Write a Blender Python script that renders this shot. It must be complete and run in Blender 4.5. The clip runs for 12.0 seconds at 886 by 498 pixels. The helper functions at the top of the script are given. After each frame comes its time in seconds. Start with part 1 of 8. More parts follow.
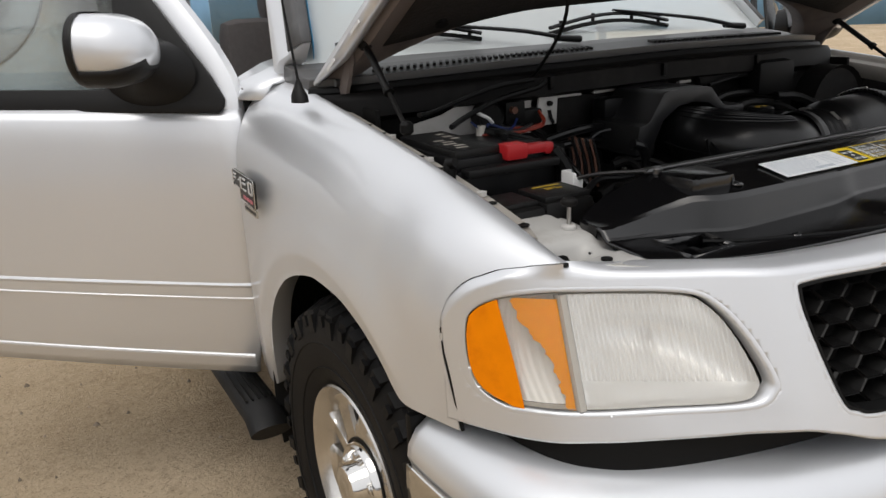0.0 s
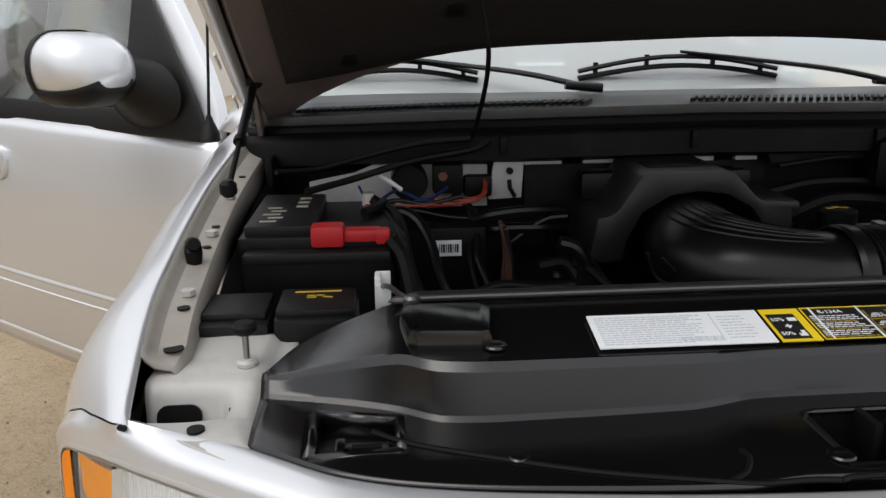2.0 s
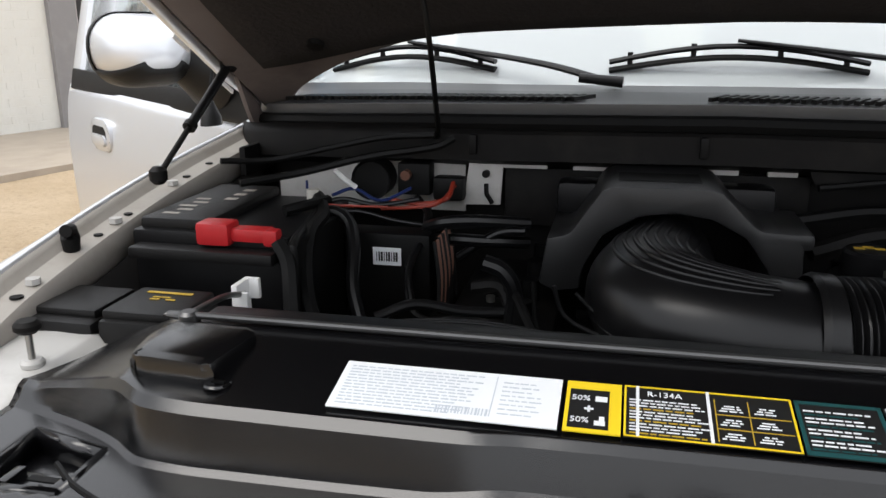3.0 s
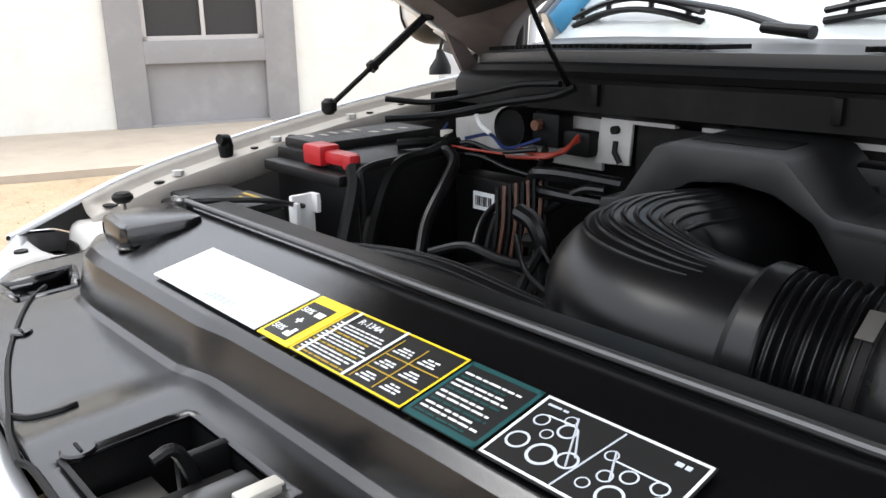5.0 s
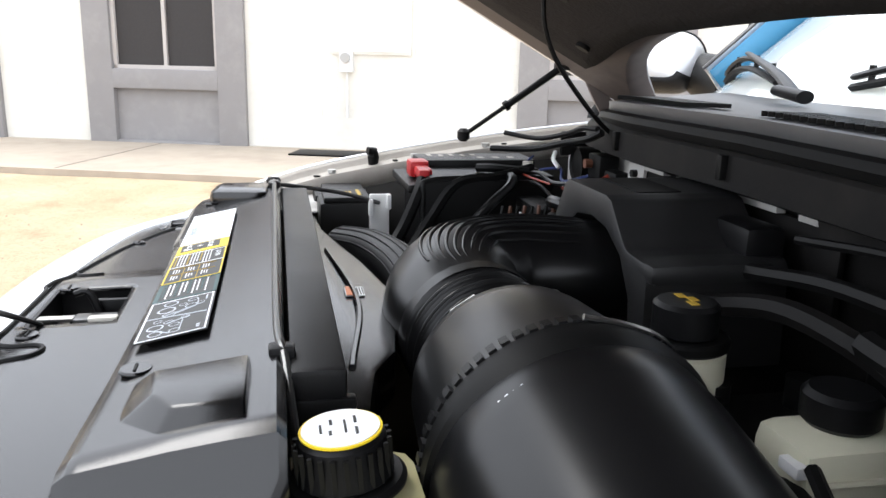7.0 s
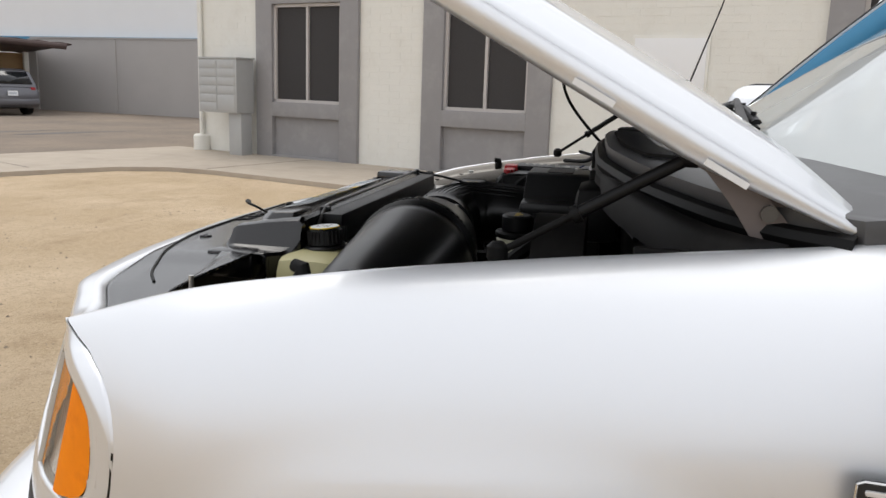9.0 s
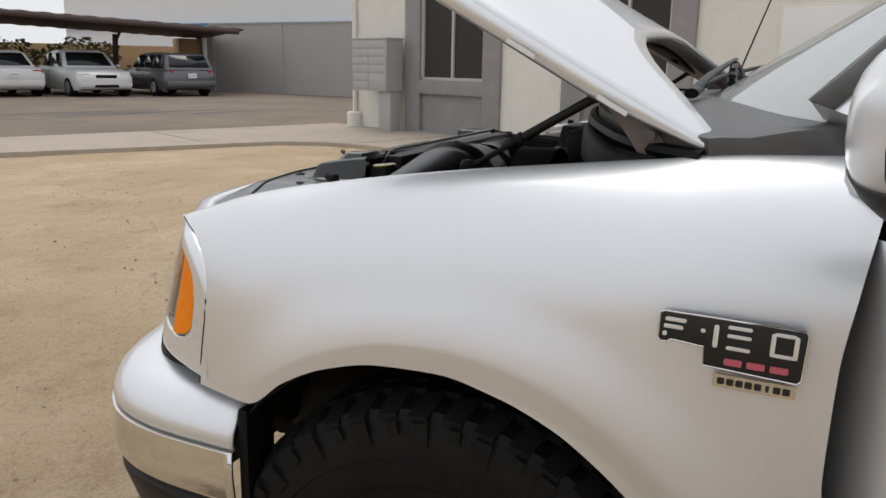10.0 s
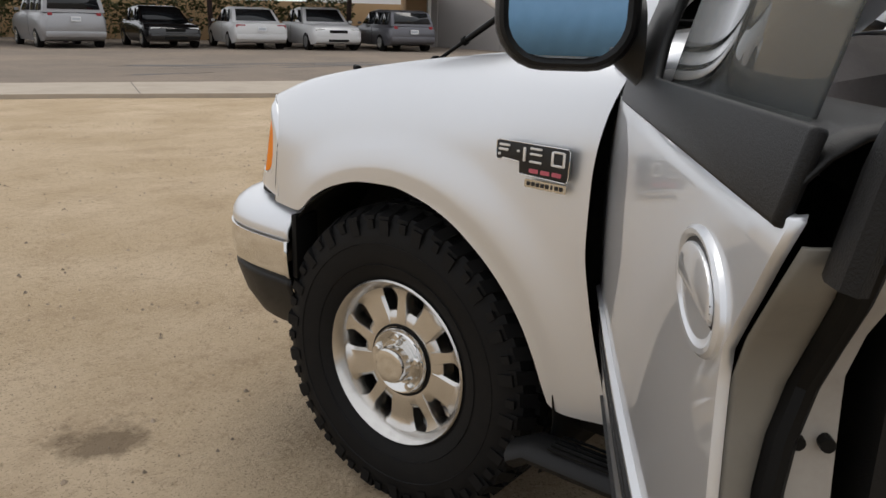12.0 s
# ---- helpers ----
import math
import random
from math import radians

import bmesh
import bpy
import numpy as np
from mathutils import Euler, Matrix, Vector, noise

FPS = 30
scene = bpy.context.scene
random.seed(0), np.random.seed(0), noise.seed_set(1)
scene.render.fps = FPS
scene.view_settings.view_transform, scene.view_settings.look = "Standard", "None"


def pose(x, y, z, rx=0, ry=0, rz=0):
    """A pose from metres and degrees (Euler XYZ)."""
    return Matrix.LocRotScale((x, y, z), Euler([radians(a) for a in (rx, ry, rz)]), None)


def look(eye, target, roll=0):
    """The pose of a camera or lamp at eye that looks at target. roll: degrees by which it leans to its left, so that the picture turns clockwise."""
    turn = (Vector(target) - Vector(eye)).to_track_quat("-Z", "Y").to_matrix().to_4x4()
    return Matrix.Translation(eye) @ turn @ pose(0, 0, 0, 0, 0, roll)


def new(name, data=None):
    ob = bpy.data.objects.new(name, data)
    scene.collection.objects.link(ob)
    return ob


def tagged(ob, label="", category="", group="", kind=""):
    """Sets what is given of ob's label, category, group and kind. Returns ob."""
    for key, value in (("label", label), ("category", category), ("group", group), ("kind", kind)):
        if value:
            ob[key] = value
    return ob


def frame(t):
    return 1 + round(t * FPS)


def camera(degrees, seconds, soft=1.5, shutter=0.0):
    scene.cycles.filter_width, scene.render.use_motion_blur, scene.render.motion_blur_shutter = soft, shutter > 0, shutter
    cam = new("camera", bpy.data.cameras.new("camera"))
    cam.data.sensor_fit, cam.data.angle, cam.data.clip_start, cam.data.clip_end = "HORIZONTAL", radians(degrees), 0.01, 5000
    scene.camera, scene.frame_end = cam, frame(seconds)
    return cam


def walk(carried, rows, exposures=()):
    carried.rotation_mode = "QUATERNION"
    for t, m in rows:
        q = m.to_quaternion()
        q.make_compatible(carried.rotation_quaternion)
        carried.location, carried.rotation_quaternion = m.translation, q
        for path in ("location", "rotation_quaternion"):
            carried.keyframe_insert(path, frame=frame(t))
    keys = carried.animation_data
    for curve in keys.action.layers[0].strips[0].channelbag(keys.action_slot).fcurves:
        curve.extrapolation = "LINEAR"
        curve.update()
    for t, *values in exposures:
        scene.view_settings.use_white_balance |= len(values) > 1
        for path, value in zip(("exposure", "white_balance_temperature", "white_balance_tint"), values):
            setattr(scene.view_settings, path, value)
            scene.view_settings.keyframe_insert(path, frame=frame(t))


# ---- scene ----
cam = camera(58.2, 12.0)
walk(cam, [
    (0, look((-1.460, -1.368, 1.406), (-0.5535, 0.3114, 0.8080), -2.61)),
    (0.5, look((-1.223, -1.339, 1.415), (-0.4904, 0.4196, 0.8055), -2.84)),
    (1, look((-0.973, -1.287, 1.411), (-0.4303, 0.5496, 0.8341), -2.58)),
    (1.5, look((-0.736, -1.254, 1.405), (-0.4308, 0.6488, 0.8710), -2.33)),
    (2, look((-0.565, -1.233, 1.409), (-0.4278, 0.6890, 0.8742), -0.64)),
    (2.5, look((-0.338, -1.137, 1.388), (-0.4862, 0.7850, 0.8572), -0.58)),
    (3, look((-0.147, -1.055, 1.397), (-0.5700, 0.8183, 0.8392), -0.32)),
    (5, look((0.319, -0.786, 1.330), (-1.1067, 0.4929, 0.7555), -0.82)),
    (5.5, look((0.433, -0.717, 1.330), (-1.1414, 0.3792, 0.7625), -0.41)),
    (6, look((0.564, -0.630, 1.338), (-1.1474, 0.2412, 0.7783), -0.28)),
    (6.5, look((0.684, -0.510, 1.340), (-1.1377, 0.1147, 0.7987), 0.03)),
    (7, look((0.806, -0.404, 1.344), (-1.0938, -0.0070, 0.8637), 1.29)),
    (9, look((1.694, 0.140, 1.359), (-0.2260, -0.2613, 0.9657), 1.99)),
    (9.5, look((1.852, 0.315, 1.350), (-0.0115, -0.2770, 0.9265), 1.33)),
    (10, look((1.988, 0.486, 1.337), (0.1946, -0.2732, 0.8839), 1.03)),
    (10.5, look((2.088, 0.671, 1.317), (0.3774, -0.2450, 0.8340), 1.25)),
    (11, look((2.225, 0.874, 1.317), (0.5988, -0.1707, 0.8022), 0.84)),
    (11.5, look((2.241, 1.095, 1.292), (0.7407, -0.1106, 0.7487), 0.41)),
    (12, look((2.334, 1.298, 1.273), (0.8333, 0.0977, 0.7173), 1.42)),
], exposures=[
    (0, 0.04, 6600, 10), (1.2, 0.06, 6550, 10), (2.4, 0.28, 6450, 10), (3.0, 0.70, 6400, 10), (4.8, 1.30, 6250, 10), (7.2, 1.46, 6200, 10), (8.8, 0.40, 6450, 10),
    (9.6, 0.02, 6500, 10), (10.6, -0.14, 6500, 10), (11.4, -0.18, 6500, 10), (12, -0.11, 6500, 10),
])

SKY, SUN, CLOUD = 0.15, 0.95, 7.1
# ---------------------------------------------------------------- world and sun
world = bpy.data.worlds.new("overcast_sky")
scene.world = world
world.use_nodes = True
wn, wl = world.node_tree.nodes, world.node_tree.links
sky = wn.new("ShaderNodeTexSky")
sky.sky_type = "NISHITA"
sky.sun_disc = False
sky.sun_elevation, sky.sun_rotation = radians(62), radians(232)
sky.dust_density, sky.air_density = 1.0, 1.0
grey = wn.new("ShaderNodeHueSaturation")
grey.inputs["Saturation"].default_value = 0.12
wl.new(sky.outputs[0], grey.inputs["Color"])
# cloud layer: brightest overhead, three quarters of that at the horizon
where = wn.new("ShaderNodeTexCoord")
split = wn.new("ShaderNodeSeparateXYZ")
rise = wn.new("ShaderNodeMapRange")
rise.inputs["To Min"].default_value, rise.inputs["To Max"].default_value = CLOUD * 0.78, CLOUD * 1.04
cloud = wn.new("ShaderNodeMix")
cloud.data_type = "RGBA"
cloud.inputs["Factor"].default_value = 0.85
wl.new(where.outputs["Generated"], split.inputs[0])
wl.new(split.outputs["Z"], rise.inputs["Value"])
wl.new(grey.outputs[0], cloud.inputs["A"])
tint = wn.new("ShaderNodeVectorMath")
tint.operation = "SCALE"
tint.inputs[0].default_value = (0.985, 1.0, 1.04)
wl.new(rise.outputs["Result"], tint.inputs["Scale"])
wl.new(tint.outputs[0], cloud.inputs["B"])
wl.new(cloud.outputs["Result"], wn["Background"].inputs["Color"])
wn["Background"].inputs["Strength"].default_value = SKY
sun_data = bpy.data.lights.new("sun", "SUN")
sun_data.energy, sun_data.angle, sun_data.color = SUN, radians(35), (1.0, 0.95, 0.88)
sun = new("sun", sun_data)
sun.matrix_world = look((-8.4, -6.6, 20), (0, 0, 0))


# ---------------------------------------------------------------- materials
def material(name, base, rough=0.5, metal=0.0, spec=0.5, coat=0.0, vary=0.0, scale=20.0, bump=0.0, bump_scale=200.0,
             dark=None, dark_scale=3.0, dark_amount=0.0, trans=0.0, ior=1.45, rough_vary=0.0, coat_rough=0.05, islands=0.0, sheen=0.0):
    m = bpy.data.materials.new(name)
    m.use_nodes = True
    n, l = m.node_tree.nodes, m.node_tree.links
    b = n["Principled BSDF"]
    b.inputs["Base Color"].default_value = (*base, 1)
    b.inputs["Roughness"].default_value = rough
    b.inputs["Metallic"].default_value = metal
    b.inputs["Specular IOR Level"].default_value = spec
    b.inputs["Coat Weight"].default_value = coat
    b.inputs["Coat Roughness"].default_value = coat_rough
    b.inputs["Transmission Weight"].default_value = trans
    b.inputs["IOR"].default_value = ior
    b.inputs["Sheen Weight"].default_value = sheen
    b.inputs["Sheen Roughness"].default_value = 0.4
    tc = n.new("ShaderNodeTexCoord")
    colour = None
    if vary:
        t = n.new("ShaderNodeTexNoise")
        t.inputs["Scale"].default_value, t.inputs["Detail"].default_value = scale, 6
        l.new(tc.outputs["Object"], t.inputs["Vector"])
        mix = n.new("ShaderNodeMix")
        mix.data_type = "RGBA"
        mix.inputs["A"].default_value = (*[max(0, c * (1 - vary)) for c in base], 1)
        mix.inputs["B"].default_value = (*[min(1, c * (1 + vary)) for c in base], 1)
        l.new(t.outputs["Fac"], mix.inputs["Factor"])
        colour = mix.outputs["Result"]
    if dark_amount:
        t = n.new("ShaderNodeTexNoise")
        t.inputs["Scale"].default_value, t.inputs["Detail"].default_value, t.inputs["Roughness"].default_value = dark_scale, 8, 0.65
        l.new(tc.outputs["Object"], t.inputs["Vector"])
        ramp = n.new("ShaderNodeMapRange")
        ramp.inputs["From Min"].default_value, ramp.inputs["From Max"].default_value = 0.5, 0.72
        ramp.inputs["To Max"].default_value = dark_amount
        l.new(t.outputs["Fac"], ramp.inputs["Value"])
        mix = n.new("ShaderNodeMix")
        mix.data_type = "RGBA"
        if colour:
            l.new(colour, mix.inputs["A"])
        else:
            mix.inputs["A"].default_value = (*base, 1)
        mix.inputs["B"].default_value = (*(dark or [c * 0.5 for c in base]), 1)
        l.new(ramp.outputs["Result"], mix.inputs["Factor"])
        colour = mix.outputs["Result"]
    if islands:
        g = n.new("ShaderNodeNewGeometry")
        hs = n.new("ShaderNodeHueSaturation")
        mr = n.new("ShaderNodeMapRange")
        mr.inputs["To Min"].default_value, mr.inputs["To Max"].default_value = 1 - islands, 1 + islands
        l.new(g.outputs["Random Per Island"], mr.inputs["Value"])
        l.new(mr.outputs["Result"], hs.inputs["Value"])
        if colour:
            l.new(colour, hs.inputs["Color"])
        else:
            hs.inputs["Color"].default_value = (*base, 1)
        colour = hs.outputs["Color"]
    if colour:
        l.new(colour, b.inputs["Base Color"])
    if rough_vary:
        t = n.new("ShaderNodeTexNoise")
        t.inputs["Scale"].default_value, t.inputs["Detail"].default_value = 9, 5
        l.new(tc.outputs["Object"], t.inputs["Vector"])
        mr = n.new("ShaderNodeMapRange")
        mr.inputs["To Min"].default_value, mr.inputs["To Max"].default_value = max(0.02, rough - rough_vary), rough + rough_vary
        l.new(t.outputs["Fac"], mr.inputs["Value"])
        l.new(mr.outputs["Result"], b.inputs["Roughness"])
    if bump:
        t = n.new("ShaderNodeTexNoise")
        t.inputs["Scale"].default_value, t.inputs["Detail"].default_value = bump_scale, 4
        l.new(tc.outputs["Object"], t.inputs["Vector"])
        bp = n.new("ShaderNodeBump")
        bp.inputs["Strength"].default_value, bp.inputs["Distance"].default_value = bump, 0.01
        l.new(t.outputs["Fac"], bp.inputs["Height"])
        l.new(bp.outputs["Normal"], b.inputs["Normal"])
    return m


PAINT = material("silver_paint", (0.745, 0.76, 0.785), rough=0.40, metal=0.70, coat=0.82, vary=0.02, scale=2, bump=0.015, bump_scale=900, coat_rough=0.03)
INNER = material("dusty_inner_paint", (0.48, 0.47, 0.45), rough=0.5, metal=0.1, vary=0.10, scale=14, dark=(0.25, 0.22, 0.19), dark_scale=9, dark_amount=0.5)
# silver door edge with its shade put into a darker brown base
SHADED_EDGE = material("shaded_door_edge", (0.17, 0.157, 0.132), rough=0.45, vary=0.12, scale=14, dark=(0.09, 0.08, 0.066), dark_scale=8, dark_amount=0.5)
# dusty rail tone; on the door shut face it carries painted shade
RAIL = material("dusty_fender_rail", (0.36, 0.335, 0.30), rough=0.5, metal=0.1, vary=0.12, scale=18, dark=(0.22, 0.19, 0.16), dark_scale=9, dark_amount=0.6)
UNDERHOOD = material("dusty_hood_underside", (0.15, 0.125, 0.115), rough=0.6, vary=0.12, scale=18, dark=(0.05, 0.04, 0.04), dark_scale=7, dark_amount=0.6)
PAD = material("hood_insulation_felt", (0.018, 0.015, 0.015), rough=0.95, vary=0.3, scale=30, bump=0.4, bump_scale=120)
BLACK = material("black_plastic", (0.0045, 0.0045, 0.005), rough=0.40, spec=0.28, vary=0.15, scale=30, bump=0.06, bump_scale=500, rough_vary=0.08)
GLOSS = material("smooth_black_plastic", (0.0045, 0.0045, 0.005), rough=0.30, spec=0.42, vary=0.15, scale=20, rough_vary=0.06, dark=(0.016, 0.015, 0.014), dark_scale=7, dark_amount=0.2)
COVER = material("grained_black_plastic", (0.0032, 0.0032, 0.0037), rough=0.17, spec=0.80, vary=0.2, scale=12, bump=0.03, bump_scale=900, dark=(0.012, 0.0115, 0.011), dark_scale=5, dark_amount=0.12, rough_vary=0.035)
DARK = material("dusty_dark_metal", (0.005, 0.0046, 0.0045), rough=0.6, spec=0.2, vary=0.3, scale=25, dark=(0.020, 0.018, 0.016), dark_scale=12, dark_amount=0.5)
TRIM = material("charcoal_trim", (0.0065, 0.0063, 0.0063), rough=0.44, spec=0.34, vary=0.1, scale=40, bump=0.15, bump_scale=600)
PLENUM = material("engine_cover_plastic", (0.013, 0.013, 0.0135), rough=0.42, spec=0.55, vary=0.15, scale=20, bump=0.04, bump_scale=700, dark=(0.022, 0.021, 0.020), dark_scale=8, dark_amount=0.3)
COWL = material("weathered_cowl_plastic", (0.085, 0.085, 0.087), rough=0.42, vary=0.15, scale=20, dark=(0.05, 0.05, 0.05), dark_scale=6, dark_amount=0.5)
RUBBER = material("tyre_rubber", (0.006, 0.006, 0.0064), rough=0.6, spec=0.22, vary=0.25, scale=15, dark=(0.02, 0.018, 0.016), dark_scale=10, dark_amount=0.25, bump=0.05)
SEAL = material("rubber_seal", (0.004, 0.004, 0.004), rough=0.5, spec=0.2, vary=0.2, scale=40)
CHROME = material("chrome", (0.75, 0.74, 0.72), rough=0.08, metal=1.0, rough_vary=0.03)
ALLOY = material("machined_alloy", (0.66, 0.64, 0.61), rough=0.26, metal=1.0, vary=0.05, scale=30, dark=(0.35, 0.31, 0.27), dark_scale=12, dark_amount=0.3)
STEEL = material("bare_steel", (0.45, 0.44, 0.42), rough=0.35, metal=1.0, vary=0.1)
ZINC = material("pale_zinc_bracket", (0.55, 0.53, 0.48), rough=0.5, metal=0.3, vary=0.12, scale=20, dark=(0.25, 0.22, 0.17), dark_scale=10, dark_amount=0.4)
RED = material("red_terminal_cover", (0.42, 0.016, 0.02), rough=0.35, vary=0.15, scale=40)
WIRE_RED = material("red_wire", (0.26, 0.03, 0.015), rough=0.4)
WIRE_BLUE = material("blue_wire", (0.012, 0.025, 0.11), rough=0.4)
WIRE_TAN = material("copper_loom", (0.12, 0.05, 0.03), rough=0.5)
WHITE = material("white_plastic", (0.75, 0.75, 0.74), rough=0.4, vary=0.05)
PAPER = material("white_label", (0.78, 0.80, 0.82), rough=0.35, vary=0.04, scale=30)
INK = material("grey_print", (0.50, 0.54, 0.59), rough=0.5)
ROD = material("dull_grey_rod", (0.11, 0.11, 0.11), rough=0.30, metal=0.8, vary=0.1, scale=30)
INK_BLACK = material("black_print", (0.012, 0.012, 0.012), rough=0.4)
YELLOW = material("yellow_print", (0.80, 0.58, 0.02), rough=0.4)
YELLOW_DIM = material("faded_yellow_print", (0.45, 0.30, 0.03), rough=0.5)
TEAL = material("teal_print", (0.012, 0.062, 0.064), rough=0.4)
ORANGE = material("orange_print", (0.75, 0.20, 0.04), rough=0.4)
TANK = material("yellowed_tank_plastic", (0.52, 0.48, 0.26), rough=0.4, vary=0.12, scale=12)
TANK_PALE = material("pale_tank_plastic", (0.60, 0.58, 0.45), rough=0.4, vary=0.12, scale=12)
AMBER = material("amber_lens", (0.95, 0.25, 0.001), rough=0.45, spec=0.12, vary=0.14, scale=30, dark=(0.62, 0.12, 0.001), dark_scale=16, dark_amount=0.5)


def hazed_glass(name, haze, gloss, tint=(0.74, 0.80, 0.79), dust=(0.62, 0.66, 0.66), rough=0.015):
    """Clear pane with a mirror sheen that grows at grazing angles, and a film of dust that also paints bright
    reflections.
    """
    m = bpy.data.materials.new(name)
    m.use_nodes = True
    n, l = m.node_tree.nodes, m.node_tree.links
    n.remove(n["Principled BSDF"])
    tr, gl, df = n.new("ShaderNodeBsdfTransparent"), n.new("ShaderNodeBsdfGlossy"), n.new("ShaderNodeBsdfDiffuse")
    tr.inputs["Color"].default_value = (*tint, 1)
    gl.inputs["Roughness"].default_value = rough
    df.inputs["Color"].default_value = (*dust, 1)
    a, b, fr = n.new("ShaderNodeMixShader"), n.new("ShaderNodeMixShader"), n.new("ShaderNodeFresnel")
    fr.inputs["IOR"].default_value = gloss
    a.inputs[0].default_value = haze
    l.new(tr.outputs[0], a.inputs[1])
    l.new(df.outputs[0], a.inputs[2])
    l.new(fr.outputs[0], b.inputs[0])
    l.new(a.outputs[0], b.inputs[1])
    l.new(gl.outputs[0], b.inputs[2])
    l.new(b.outputs[0], n["Material Output"].inputs[0])
    return m


# diffuse haze also paints the bright sky reflection on both window panes
GLASS = hazed_glass("window_glass", 0.24, 1.9, dust=(0.74, 0.78, 0.77))
WINDSCREEN = hazed_glass("hazed_windscreen", 0.52, 1.85, dust=(0.82, 0.87, 0.87))
CORNER_LENS = hazed_glass("corner_lens", 0.05, 1.5, (0.99, 0.98, 0.96), (0.95, 0.95, 0.93), 0.10)
LENS = hazed_glass("fluted_lens", 0.40, 1.55, (0.99, 0.99, 0.98), (0.95, 0.95, 0.93), 0.10)
REFLECTOR = material("lamp_reflector", (0.97, 0.97, 0.96), rough=0.14, metal=0.55)
# amber base colour stands in for the lens mirrored in the bowl
AMBER_REFLECTION = material("painted_amber_reflection", (1.0, 0.40, 0.003), rough=0.45, spec=0.2, vary=0.12, scale=60)
WHITE_BOWL = material("white_lamp_bowl", (0.92, 0.92, 0.90), rough=0.25, metal=0.1, spec=0.8)
MIRROR = material("mirror_glass", (0.60, 0.66, 0.72), rough=0.01, metal=1.0)
LAMP_RIM = material("lamp_rim_plastic", (0.46, 0.44, 0.40), rough=0.4, vary=0.1)
SEAT = material("grey_seat_cloth", (0.12, 0.11, 0.11), rough=0.9, vary=0.2, scale=60, bump=0.3, bump_scale=300)
# blue of the roof flashing and of the painted pillar reflection
BLUE = material("blue_reflection_and_flashing", (0.05, 0.22, 0.38), rough=0.3, vary=0.1)
BADGE_LETTER = material("bright_badge_letter", (0.80, 0.80, 0.80), rough=0.22, metal=0.35, coat=0.5)
PINK = material("badge_pink", (0.55, 0.12, 0.16), rough=0.3)
BADGE_GREY = material("badge_sill", (0.62, 0.58, 0.50), rough=0.25, metal=0.8)

STUCCO = material("white_painted_block", (0.74, 0.725, 0.67), rough=0.85, vary=0.05, scale=5, bump=0.5, bump_scale=40, dark=(0.55, 0.52, 0.46), dark_scale=2.5, dark_amount=0.35)
GREY_PAINT = material("grey_painted_bay", (0.27, 0.26, 0.26), rough=0.75, vary=0.06, scale=6, bump=0.2, bump_scale=60, dark=(0.36, 0.35, 0.34), dark_scale=3, dark_amount=0.4)
SCREEN = material("dark_sun_screen", (0.035, 0.032, 0.032), rough=0.7, vary=0.15, scale=30)
FRAME = material("window_frame_paint", (0.48, 0.45, 0.43), rough=0.5, vary=0.05)
MAILBOX = material("grey_mailbox_enamel", (0.42, 0.42, 0.41), rough=0.4, metal=0.2, vary=0.06, scale=8)
CONCRETE = material("worn_concrete", (0.42, 0.36, 0.29), rough=0.9, vary=0.12, scale=4, bump=0.3, bump_scale=90, dark=(0.30, 0.25, 0.20), dark_scale=1.2, dark_amount=0.6)
FARWALL = material("grey_block_render", (0.40, 0.38, 0.365), rough=0.9, vary=0.06, scale=1.2, bump=0.2, bump_scale=20)
WHITE_WALL = material("far_white_wall", (0.78, 0.78, 0.78), rough=0.8, vary=0.03, scale=1)
ROOF_BROWN = material("rusty_carport_steel", (0.075, 0.05, 0.045), rough=0.7, vary=0.2, scale=5)
LEAF = material("hedge_leaf", (0.075, 0.085, 0.03), rough=0.7, vary=0.4, scale=3, islands=0.5)
STONE = material("pebble", (0.30, 0.24, 0.18), rough=0.9, islands=0.45)
STAIN = material("oil_stained_asphalt", (0.06, 0.055, 0.052), rough=0.6, vary=0.3, scale=2)


